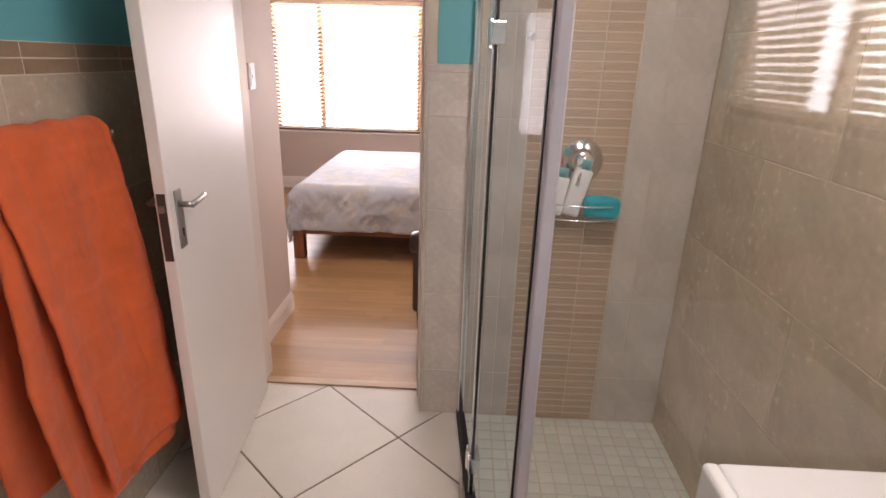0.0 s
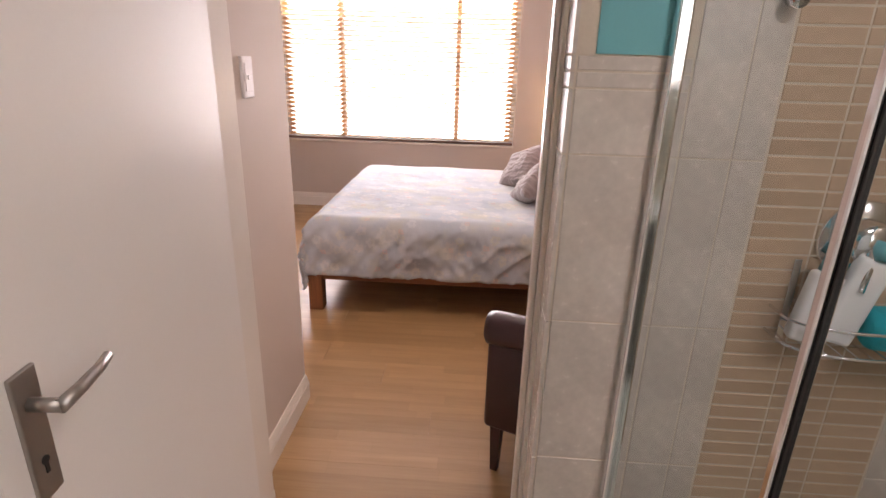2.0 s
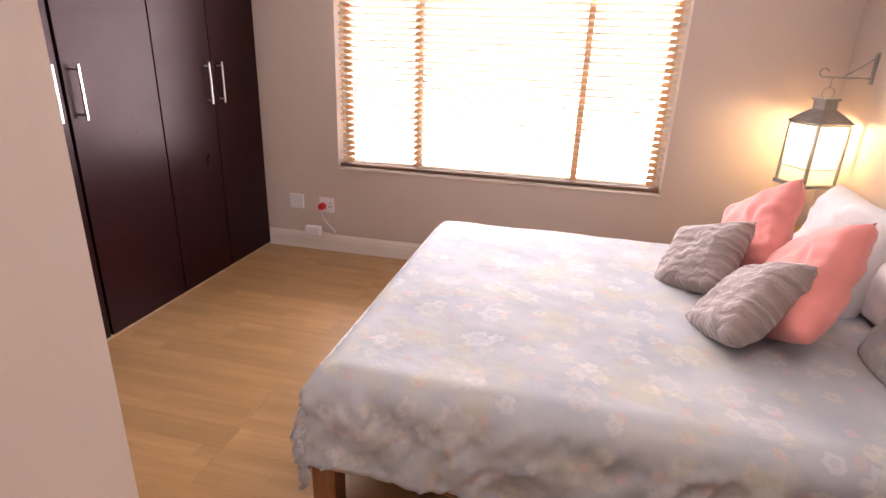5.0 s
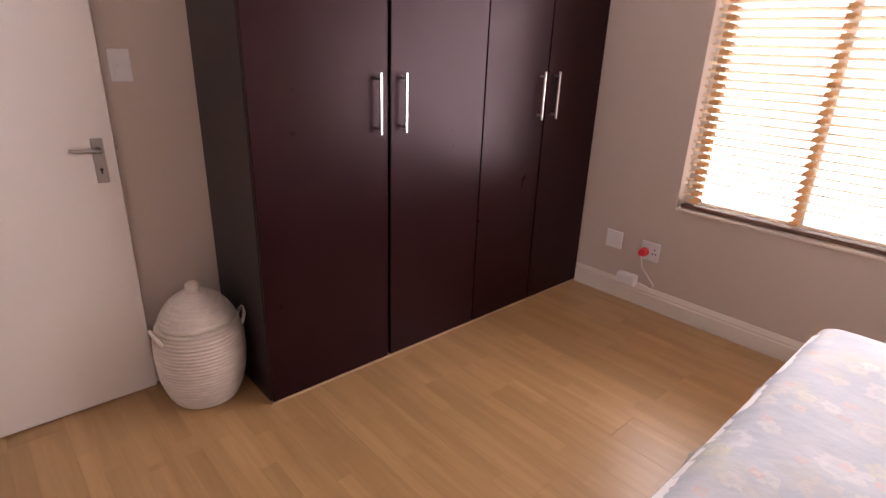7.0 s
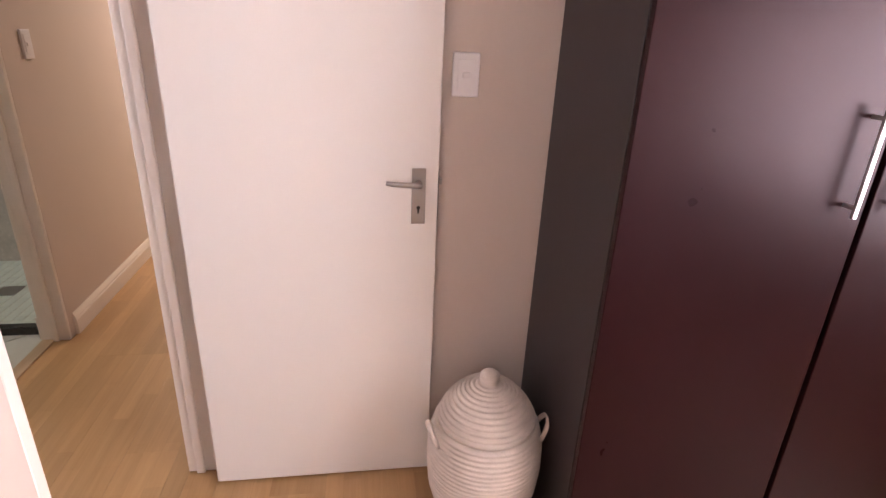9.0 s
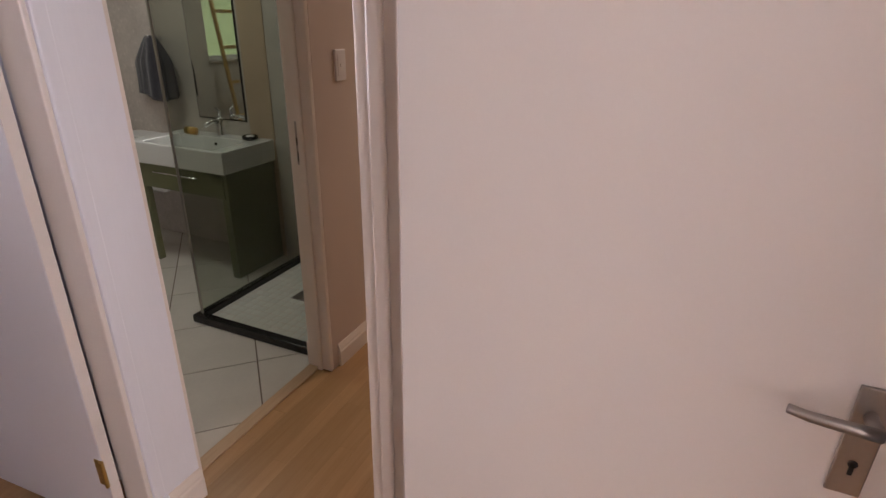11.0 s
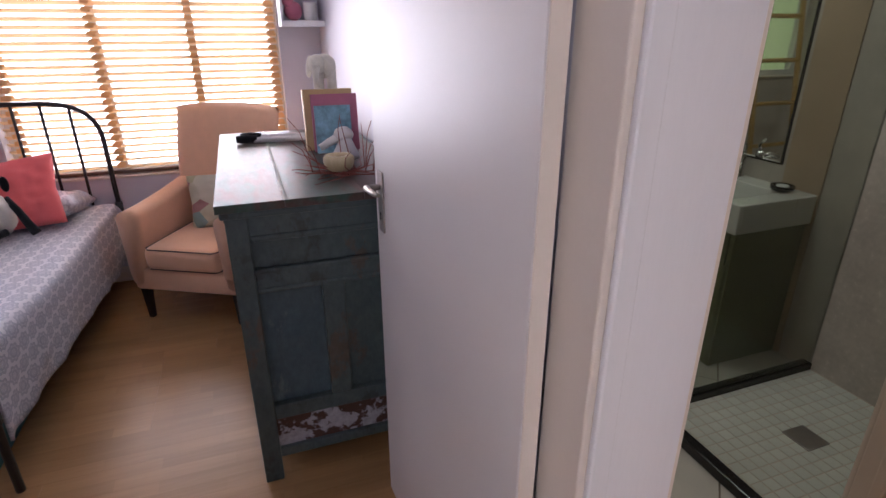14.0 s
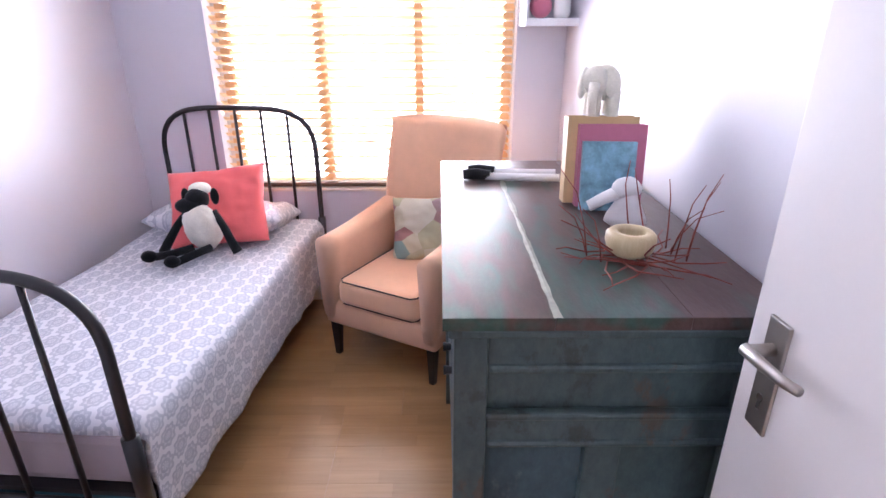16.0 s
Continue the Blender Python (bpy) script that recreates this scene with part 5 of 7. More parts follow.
# ---- child's room ----
def kid_bed():
    x0, x1, yf, yh = -0.43, 0.43, 0.91, -0.91
    b = thing("metal_bed", "black tubular metal single bed with arched ends", "bed", (0, 0, 0))
    place = pose(-1.545, -2.53, 0, 0, 0, -4.5)

    def bow(y, top, low, r, name, rods):
        n = 28
        xm, hw = (x0 + x1) / 2, (x1 - x0) / 2
        pts = [(x0, y, 0.0), (x0, y, 0.30), (x0, y, low - 0.12), (x0, y, low)]
        for i in range(n + 1):
            a = math.pi * (1 - i / n)
            cx, cz = math.cos(a), math.sin(a)
            pts.append((xm + hw * math.copysign(abs(cx) ** 0.50, cx), y, low + (top - low) * abs(cz) ** 0.80))
        pts += [(x1, y, low), (x1, y, low - 0.12), (x1, y, 0.30), (x1, y, 0.0)]
        p = part(name, tube(bmesh.new(), pts, r, 12), BLACK_METAL, b, smooth=True)
        for k in range(1, rods + 1):
            x = x0 + (x1 - x0) * k / (rods + 1)
            f = abs((x - xm) / hw)
            zt = low + (top - low) * (max(0.0, 1 - f ** 4)) ** 0.42
            part("rod", arod((x, y, 0.32), (x, y, zt), 0.0085), BLACK_METAL, p, smooth=True)
        part("cross_bar", arod((x0, y, 0.32), (x1, y, 0.32), 0.011), BLACK_METAL, p, smooth=True)
        for x in (x0, x1):
            part("post_sleeve", arod((x, y, 0.30), (x, y, 0.56), r + 0.007), BLACK_METAL, p, smooth=True)
    bow(yf, 1.03, 0.80, 0.016, "foot_end", 4)
    bow(yh, 1.17, 0.92, 0.014, "head_end", 5)
    for x in (x0 + 0.01, x1 - 0.01):
        part("side_rail", abox(x - 0.010, x + 0.010, yh, yf, 0.30, 0.335), BLACK_METAL, b)
    part("slat_base", abox(x0 + 0.02, x1 - 0.02, yh + 0.02, yf - 0.02, 0.325, 0.340), BLACK_METAL, b)
    b.matrix_basis = place
    bm = abox(x0 + 0.015, x1 - 0.015, yh + 0.03, yf - 0.035, 0.34, 0.535, b=0.04, seg=3)
    bmesh.ops.transform(bm, matrix=place, verts=bm.verts)
    solid("mattress", bm, MATTRESS, "single mattress in a mauve cover", "mattress")
    bm = drape(x0 - 0.018, x1 + 0.01, yh + 0.05, yf - 0.035, 0.575, 0.335, 5.0, 0.006, 0.020, 0.055, 0.008, (1, 0, 0, 0))
    bmesh.ops.transform(bm, matrix=place, verts=bm.verts)
    q = solid("duvet", bm, ROSETTE, "white duvet printed with grey rosettes, hanging at one side", "duvet", smooth=True)
    sol = q.modifiers.new("thickness", 'SOLIDIFY')
    sol.thickness, sol.offset = 0.014, -1
    box_ = thing("storage_box", "teal storage box under the bed", "box", (-1.45, -1.85, 0))
    part("body", abox(-1.80, -1.15, -2.25, -1.72, 0.0, 0.22, b=0.015), surface("teal plastic", (0.03, 0.16, 0.20), 0.5), box_)
    part("lid", abox(-1.815, -1.135, -2.265, -1.705, 0.22, 0.245, b=0.006), surface("dark teal lid", (0.02, 0.09, 0.12), 0.5), box_)


kid_bed()
m = Matrix.Translation((-1.60, -3.17, 0.645)) @ Matrix.Rotation(radians(12), 4, 'X')
solid("pillow", pillow(0.68, 0.44, 0.15, m, 3.0), ROSETTE, "white pillow printed with grey rosettes", "pillow", smooth=True)
cushion("cushion", "coral red cushion leaning on the pillow", CORAL_RED, (-1.635, -2.99, 0.755), 0.40, 0.48, 0.12, 90, 32, 7, 8, 0.010)


def toy_sheep():
    """One soft mesh: body, head, ears, arms and legs."""
    c = Vector((-1.63, -2.76, 0.60))
    t = thing("soft_toy", "black and cream soft toy sheep sitting against the cushion", "toy", (c.x, c.y, 0.585))
    bm = bmesh.new()
    ball(bm, c + Vector((0, -0.045, 0.115)), (0.082, 0.072, 0.125), 4, Matrix.Rotation(radians(-20), 4, 'X'))
    for v in bm.verts:
        v.co += 0.007 * noise.noise_vector(v.co * 45)
    n0 = len(bm.verts)
    ball(bm, c + Vector((0.005, -0.09, 0.285)), (0.050, 0.045, 0.030), 3)
    return t, c, bm


def toy():
    t, c, bm = toy_sheep()
    me_body = bm
    black = bmesh.new()
    ball(black, c + Vector((0.01, -0.055, 0.245)), (0.052, 0.058, 0.052), 3)
    ball(black, c + Vector((0.035, -0.02, 0.225)), (0.062, 0.040, 0.036), 3)
    for s in (-1, 1):
        ball(black, c + Vector((s * 0.066, -0.07, 0.255)), (0.020, 0.012, 0.040), 2)
        tube(black, [c + Vector((s * 0.060, -0.05, 0.19)), c + Vector((s * 0.105, -0.02, 0.13)), c + Vector((s * 0.145, 0.01, 0.06)), c + Vector((s * 0.17, 0.02, 0.015))], lambda q: 0.015 + 0.008 * q, 10)
    for s, far in ((-1, 0.8), (1, 1.0)):
        tube(black, [c + Vector((s * 0.04, 0.0, 0.03)), c + Vector((s * 0.045 + 0.06 * far, 0.06, 0.025)), c + Vector((s * 0.05 + 0.13 * far, 0.11 - 0.03 * s, 0.018))], 0.018, 10)
        ball(black, c + Vector((s * 0.05 + 0.15 * far, 0.12 - 0.03 * s, 0.024)), (0.036, 0.030, 0.028), 2)
    k = len(me_body.verts)
    me = bpy.data.meshes.new("tmp")
    black.to_mesh(me)
    black.free()
    me_body.from_mesh(me)
    bpy.data.meshes.remove(me)
    me_body.verts.ensure_lookup_table()
    marked = {v for v in me_body.verts[k:]}
    for f in me_body.faces:
        f.material_index = 1 if f.verts[0] in marked else 0
    name, label, cat = "soft_toy", t["label"], "toy"
    bpy.data.objects.remove(t)
    ob = solid(name, me_body, WOOL, label, cat, smooth=True)
    ob.data.materials.append(BLACK_PLUSH)


toy()


def peach_armchair():
    """High-backed upholstered chair turned a little to the room."""
    a = thing("armchair", "peach upholstered wing armchair with dark tapered legs", "armchair", (-2.60, -3.0, 0))
    m = pose(-2.585, -2.955, 0, 0, 0, -29)
    # local frame: x to the chair's side, y towards its front
    for x, y in ((-0.27, 0.27), (0.29, 0.27), (-0.25, -0.30), (0.27, -0.30)):
        bm = bmesh.new()
        box(bm, -0.022, 0.022, -0.022, 0.022, 0, 0.20)
        for v in bm.verts:
            if v.co.z < 0.01:
                v.co.x *= 0.62
                v.co.y *= 0.62
        bmesh.ops.transform(bm, matrix=m @ Matrix.Translation((x, y, 0)), verts=bm.verts)
        part("leg", bm, BLACK_METAL, a, "tapered black wooden leg")
    part("seat_frame", abox(-0.31, 0.33, -0.34, 0.31, 0.19, 0.32, b=0.025, seg=3, m=m), PEACH, a, smooth=True)
    cush = part("seat_cushion", abox(-0.215, 0.235, -0.26, 0.325, 0.315, 0.455, b=0.045, seg=4, m=m), PEACH, a, "box seat cushion with dark piping", True)
    pts = [(-0.204, -0.2), (-0.204, 0.288), (-0.180, 0.313), (0.200, 0.313), (0.224, 0.288), (0.224, -0.2)]
    for z in (0.443, 0.328):
        bm = tube(bmesh.new(), [(x, y, z) for x, y in pts], 0.004, 6)
        bmesh.ops.transform(bm, matrix=m, verts=bm.verts)
        part("piping", bm, LEATHER, cush)
    for s, x in ((-1, -0.275), (1, 0.295)):
        bm = bmesh.new()
        prof = []
        n = 16
        rows_ = []
        for j in range(13):
            y = -0.33 + 0.64 * j / 12
            zt = 0.60 + 0.075 * (1 - j / 12) ** 1.6
            line = []
            for i in range(n):
                ang = 2 * math.pi * i / n
                cx, cz = math.cos(ang), math.sin(ang)
                if cz >= 0:
                    line.append(bm.verts.new((x + 0.058 * cx * (1.05 if cz > 0.1 else 1.0), y, zt + 0.055 * cz)))
                else:
                    line.append(bm.verts.new((x + 0.048 * math.copysign(abs(cx) ** 0.5, cx), y, zt - 0.38 * abs(cz) ** 0.6)))
            rows_.append(line + [line[0]])
        grid_faces(bm, rows_)
        bm.faces.new(rows_[0][:-1])
        bm.faces.new(rows_[-1][:-1][::-1])
        bmesh.ops.transform(bm, matrix=m, verts=bm.verts)
        part("arm", bm, PEACH, a, "rolled upholstered arm", True)
    bm = bmesh.new()
    n, k = 24, 26
    for s in (1, -1):
        rows_ = []
        for i in range(n + 1):
            u = 2 * i / n - 1
            line = []
            for j in range(k + 1):
                f = j / k
                edge = max(0.0, 1 - abs(u) ** 8) ** 0.5 * (max(0.0, 1 - max(0.0, (f - 0.9) / 0.1) ** 2)) ** 0.5
                wing = 0.085 * (max(0, abs(u) - 0.55) / 0.45) ** 2 * (0.35 + 0.65 * math.sin(math.pi * min(1, f * 1.05)))
                z = 0.33 + 0.80 * f + 0.020 * math.cos(u * math.pi / 2) * f - 0.03 * max(0, abs(u) - 0.8) * f
                y = -0.29 - 0.10 * f + s * 0.055 * edge + wing
                line.append(bm.verts.new(((0.315 + 0.02 * f) * u - 0.005, y, z)))
            rows_.append(line)
        grid_faces(bm, rows_)
    bmesh.ops.remove_doubles(bm, verts=bm.verts, dist=0.003)
    bmesh.ops.transform(bm, matrix=m, verts=bm.verts)
    part("backrest", bm, PEACH, a, "high winged backrest", True)


peach_armchair()


def patchwork():
    mat = bpy.data.materials.new("printed cushion cotton")
    t, n, l, p = nodes_of(mat)
    vo = n.new("ShaderNodeTexVoronoi")
    vo.inputs["Scale"].default_value = 9.0
    l.new(coords(t, "UV"), vo.inputs["Vector"])
    col = ramp(t, vo.outputs["Color"], [(0.25, (0.56, 0.52, 0.40)), (0.42, (0.36, 0.35, 0.20)), (0.55, (0.56, 0.53, 0.42)), (0.68, (0.28, 0.24, 0.24)), (0.80, (0.36, 0.18, 0.17)), (0.9, (0.22, 0.32, 0.30))])
    l.new(col, p.inputs["Base Color"])
    p.inputs["Roughness"].default_value = 0.95
    bump(t, p, noise_of(t, coords(t, "UV"), 300, 2), 0.25, 0.002)
    return mat


cushion("cushion", "small printed cushion with green and red shapes", patchwork(), (-2.66, -3.08, 0.60), 0.34, 0.38, 0.11, 74, 22, 6, 9, 0.008)


def old_chest():
    x0, x1, y0, y1, top = -3.37, -2.750, -2.50, -1.31, 1.085
    c = thing("old_chest", "old wooden chest with worn teal and brown paint", "chest", ((x0 + x1) / 2, (y0 + y1) / 2, 0))
    # north end: stiles, rails, two sunk panels, worn lower drawer front
    for x in (x0, x1 - 0.065):
        part("stile", abox(x, x + 0.065, y1 - 0.045, y1, 0.0, top - 0.05, b=0.004), CHEST_PAINT, c)
    part("mid_stile", abox(x0 + 0.275, x0 + 0.350, y1 - 0.040, y1 - 0.004, 0.33, 0.78, b=0.004), CHEST_PAINT, c)
    for z0, z1 in ((0.96, top - 0.05), (0.78, 0.84), (0.27, 0.33), (0.10, 0.14)):
        part("rail", abox(x0 + 0.065, x1 - 0.065, y1 - 0.042, y1 - 0.004, z0, z1, b=0.004), CHEST_PAINT, c)
    part("frieze_panel", abox(x0 + 0.06, x1 - 0.06, y1 - 0.040, y1 - 0.024, 0.83, 0.97), CHEST_PAINT, c)
    part("moulding", abox(x0 + 0.062, x1 - 0.062, y1 - 0.024, y1 + 0.002, 0.838, 0.856, b=0.006), CHEST_PAINT, c)
    part("moulding", abox(x0 + 0.066, x1 - 0.066, y1 - 0.022, y1 + 0.004, 0.950, 0.972, b=0.008), CHEST_PAINT, c)
    part("moulding", abox(x0 + 0.066, x1 - 0.066, y1 - 0.022, y1 + 0.003, 0.772, 0.790, b=0.007), CHEST_PAINT, c)
    part("end_panel", abox(x0 + 0.348, x1 - 0.06, y1 - 0.042, y1 - 0.030, 0.32, 0.79), CHEST_BLUE, c, "sunk panel with worn blue paint")
    part("end_panel", abox(x0 + 0.06, x0 + 0.277, y1 - 0.042, y1 - 0.030, 0.32, 0.79), CHEST_PAINT, c, "sunk panel with dark paint")
    part("lower_panel", abox(x0 + 0.06, x1 - 0.06, y1 - 0.038, y1 - 0.020, 0.13, 0.28), CHEST_WORN, c, "board flaked to red-brown wood")
    # the long front towards the room
    part("stile", abox(x1 - 0.06, x1, y0, y0 + 0.07, 0.0, top - 0.05, b=0.004), CHEST_PAINT, c)
    part("stile", abox(x0, x0 + 0.06, y0, y0 + 0.07, 0.0, top - 0.05, b=0.004), CHEST_PAINT, c)
    part("body", abox(x0 + 0.01, x1 - 0.035, y0 + 0.02, y1 - 0.045, 0.12, top - 0.05), CHEST_PAINT, c)
    span = (y1 - 0.05) - (y0 + 0.07)
    for k in range(2):
        a = y0 + 0.075 + k * span / 2
        d = part("drawer_front", abox(x1 - 0.035, x1 - 0.010, a, a + span / 2 - 0.01, 0.85, 1.02, b=0.006), CHEST_PAINT, c)
        part("knob", arod((x1 - 0.012, a + span / 4, 0.935), (x1 + 0.018, a + span / 4, 0.935), 0.012, 0.016), BLACK_METAL, d)
        d = part("cupboard_door", abox(x1 - 0.035, x1 - 0.010, a, a + span / 2 - 0.01, 0.31, 0.83, b=0.006), CHEST_BLUE, c)
        part("knob", arod((x1 - 0.012, a + 0.06 if k else a + span / 2 - 0.07, 0.60), (x1 + 0.016, a + 0.06 if k else a + span / 2 - 0.07, 0.60), 0.011, 0.015), BLACK_METAL, d)
    # top of three boards with a moulded edge
    t0, t1 = x0 - 0.005, x1 + 0.022
    cuts = [t0, t0 + 0.20, t0 + 0.445, t1]
    for a, b in zip(cuts, cuts[1:]):
        part("top_board", abox(a, b - 0.0008, y0 - 0.03, y1 + 0.024, top - 0.026, top, b=0.0012), CHEST_TOP, c, "worn board of the chest top")
    bm = bmesh.new()
    rows_ = []
    for i in range(61):
        y = y0 - 0.02 + (y1 - y0 + 0.045) * i / 60
        w = 0.007 + 0.006 * noise.noise(Vector((y * 9, 1.0, 0))) + 0.003 * noise.noise(Vector((y * 40, 2.0, 0)))
        mid = cuts[2] - 0.004 + 0.004 * noise.noise(Vector((y * 6, 4.0, 0)))
        rows_.append([bm.verts.new((mid - w, y, top + 0.0004)), bm.verts.new((mid, y, top + 0.0014)), bm.verts.new((mid + w, y, top + 0.0004))])
    grid_faces(bm, rows_)
    part("seam_filler", bm, SEAM, c, "pale worn filler along a seam")
    part("top_moulding", abox(t0 + 0.003, t1 - 0.010, y0 - 0.018, y1 + 0.016, top - 0.050, top - 0.027, b=0.007), CHEST_PAINT, c)


old_chest()
TOPZ = 1.086


def book(at, w, h, d, turn, lean, cover, label, block=True):
    b = thing("book", label, "book", at, "books on the chest")
    m = Matrix.Translation(at) @ Matrix.Rotation(radians(turn), 4, 'Z') @ Matrix.Rotation(radians(-lean), 4, 'X')
    bm = abox(-w / 2, w / 2, 0.0, 0.003, 0, h, m=m)
    box(bm, -w / 2, w / 2, -d, -d + 0.003, 0, h, m=m)
    box(bm, -w / 2, -w / 2 + 0.003, -d + 0.003, 0.0, 0, h, m=m)
    part("cover", bm, cover, b)
    part("pages", abox(-w / 2 + 0.004, w / 2 - 0.004, -d + 0.0035, -0.0005, 0.004, h - 0.004, m=m), PAPER, b, "cream page block")
    return b, m


COVER_PINK = surface("magenta board", (0.50, 0.16, 0.25), 0.4, random_tone=0.05)
COVER_BLUE = surface("turquoise printed cover", (0.20, 0.38, 0.48), 0.35, 0, 0.5, 22, 60, 0.02)
COVER_TAN = surface("tan wooden box board", (0.58, 0.40, 0.20), 0.5)
book((-3.185, -2.01, TOPZ), 0.20, 0.245, 0.05, 180, 4, COVER_TAN, "tall tan bound book standing on the chest")
book((-3.205, -1.952, TOPZ), 0.185, 0.230, 0.03, 178, 5, COVER_PINK, "magenta book standing in front of the tan one")
b_, m_ = book((-3.190, -1.905, TOPZ), 0.145, 0.190, 0.018, 176, 8, COVER_BLUE, "turquoise picture book with white title bars")
for i, (z, w) in enumerate(((0.165, 0.09), (0.142, 0.065), (0.118, 0.075))):
    part("title_bar", abox(-w / 2, w / 2, 0.0031, 0.0036, z, z + 0.012, m=m_), PAPER, b_)


def toy_elephant():
    """A plush elephant that stands on the books, its head to the room."""
    c = Vector((-3.185, -2.03, TOPZ + 0.245))
    bm = bmesh.new()
    ball(bm, c + Vector((-0.010, -0.02, 0.088)), (0.046, 0.048, 0.050), 3)
    ball(bm, c + Vector((0.026, 0.018, 0.098)), (0.036, 0.034, 0.040), 3)
    ball(bm, c + Vector((-0.018, 0.030, 0.090)), (0.024, 0.012, 0.046), 3, Matrix.Rotation(radians(12), 4, 'Y'))
    ball(bm, c + Vector((0.056, 0.004, 0.090)), (0.014, 0.022, 0.044), 3, Matrix.Rotation(radians(-8), 4, 'Y'))
    tube(bm, [c + Vector((0.034, 0.046, 0.090)), c + Vector((0.042, 0.062, 0.050)), c + Vector((0.040, 0.062, 0.012))], lambda q: 0.016 - 0.005 * q, 10)
    for x, y in ((-0.036, -0.03), (0.022, -0.03), (-0.028, 0.018), (0.024, 0.018)):
        rod(bm, c + Vector((x, y, 0.0)), c + Vector((x, y, 0.07)), 0.019, 0.021)
    for v in bm.verts:
        v.co += 0.002 * noise.noise_vector(v.co * 60)
    solid("toy_elephant", bm, CREAM_PLUSH, "cream plush elephant standing on the books", "toy", smooth=True)


toy_elephant()


def rag_doll():
    """A long-legged cloth doll lying on the chest, as one plain mesh."""
    c = Vector((-3.10, -2.27, TOPZ))
    bm = bmesh.new()
    for s, dx in ((0.0, 0.0), (0.065, 0.02)):
        tube(bm, [c + Vector((-0.02, 0.02 + s, 0.020)), c + Vector((0.08, 0.0 + s, 0.016)), c + Vector((0.20 + dx, -0.02 + s * 0.9, 0.014))], 0.013, 10)
    k = len(bm.verts)
    for s, dx in ((0.0, 0.0), (0.065, 0.02)):
        tube(bm, [c + Vector((0.185 + dx, -0.02 + s * 0.9, 0.018)), c + Vector((0.24 + dx, -0.03 + s * 0.9, 0.020)), c + Vector((0.275 + dx, -0.028 + s * 0.9, 0.018))], lambda q: 0.016 + 0.004 * math.sin(q * 3.1), 10)
    bm.verts.ensure_lookup_table()
    dark = {v for v in bm.verts[k:]}
    for f in bm.faces:
        f.material_index = 1 if f.verts[0] in dark else 0
    ob = solid("cloth_doll", bm, LINEN, "white cloth doll legs with black boots on the chest", "doll", smooth=True)
    ob.data.materials.append(BLACK_PLUSH)


rag_doll()


def cloth_ornament():
    c = Vector((-3.215, -1.80, TOPZ))
    bm = bmesh.new()
    lathe(bm, [(0.055, 0.0), (0.050, 0.02), (0.034, 0.05), (0.022, 0.078), (0.004, 0.092)], c, 22)
    ball(bm, c + Vector((0.005, 0.0, 0.092)), (0.040, 0.026, 0.030), 3)
    tube(bm, [c + Vector((0.02, 0.0, 0.085)), c + Vector((0.06, 0.0, 0.065)), c + Vector((0.10, 0.0, 0.045))], lambda q: 0.018 - 0.004 * q, 10)
    for v in bm.verts:
        v.co += 0.004 * noise.noise_vector(v.co * 40)
    solid("cloth_ornament", bm, LINEN, "small white draped cloth figure by the books", "ornament", smooth=True)


cloth_ornament()
bm = lathe(bmesh.new(), [(0.038, 0.0), (0.049, 0.010), (0.055, 0.030), (0.054, 0.045), (0.046, 0.053), (0.032, 0.053), (0.027, 0.043), (0.024, 0.026), (0.004, 0.022)], (-3.145, -1.555, TOPZ + 0.012), 44)
solid("wooden_bowl", bm, BOWL_WOOD, "pale turned wooden candle bowl on red twigs", "bowl", smooth=True)


def twigs():
    rng = random.Random(4)
    bm = bmesh.new()
    c = Vector((-3.15, -1.555, TOPZ + 0.006))
    for i in range(26):
        a = rng.uniform(0, 2 * math.pi)
        ln = rng.uniform(0.09, 0.20)
        d = Vector((math.cos(a), math.sin(a), 0))
        side = Vector((-d.y, d.x, 0))
        s = c + d * rng.uniform(-0.03, 0.05) - side * rng.uniform(-0.06, 0.06)
        lift = rng.choice((0.01, 0.015, 0.03, 0.10, 0.17)) if d.x < 0.3 else rng.choice((0.01, 0.02, 0.08))
        pts = [s, s + d * ln * 0.4 + side * rng.uniform(-0.02, 0.02) + Vector((0, 0, lift * 0.3)), s + d * ln * 0.75 + Vector((0, 0, lift * 0.7)), s + d * ln + side * rng.uniform(-0.03, 0.03) + Vector((0, 0, lift))]
        for q in pts:
            q.x = max(q.x, -3.375)
        tube(bm, pts, lambda q: 0.0024 - 0.0014 * q, 6)
    for i in range(9):
        s = c + Vector((rng.uniform(-0.13, -0.05) if i < 6 else rng.uniform(0.06, 0.10), rng.uniform(-0.05, 0.06), 0))
        lean = Vector((rng.uniform(-0.06, 0.02) if i < 6 else 0.05, rng.uniform(-0.05, 0.05), 0))
        high = rng.uniform(0.10, 0.19)
        pts = [s, s + lean * 0.2 + Vector((0, 0, high * 0.35)), s + lean * 0.6 + Vector((0, 0, high * 0.75)), s + lean * 1.3 + Vector((0, 0, high))]
        for q in pts:
            q.x = max(q.x, -3.375)
        tube(bm, pts, lambda q: 0.0019 - 0.0010 * q, 6)
    solid("twig_wreath", bm, TWIG, "loose wreath of thin red twigs round the bowl", "twigs", "stuff", smooth=True)


twigs()


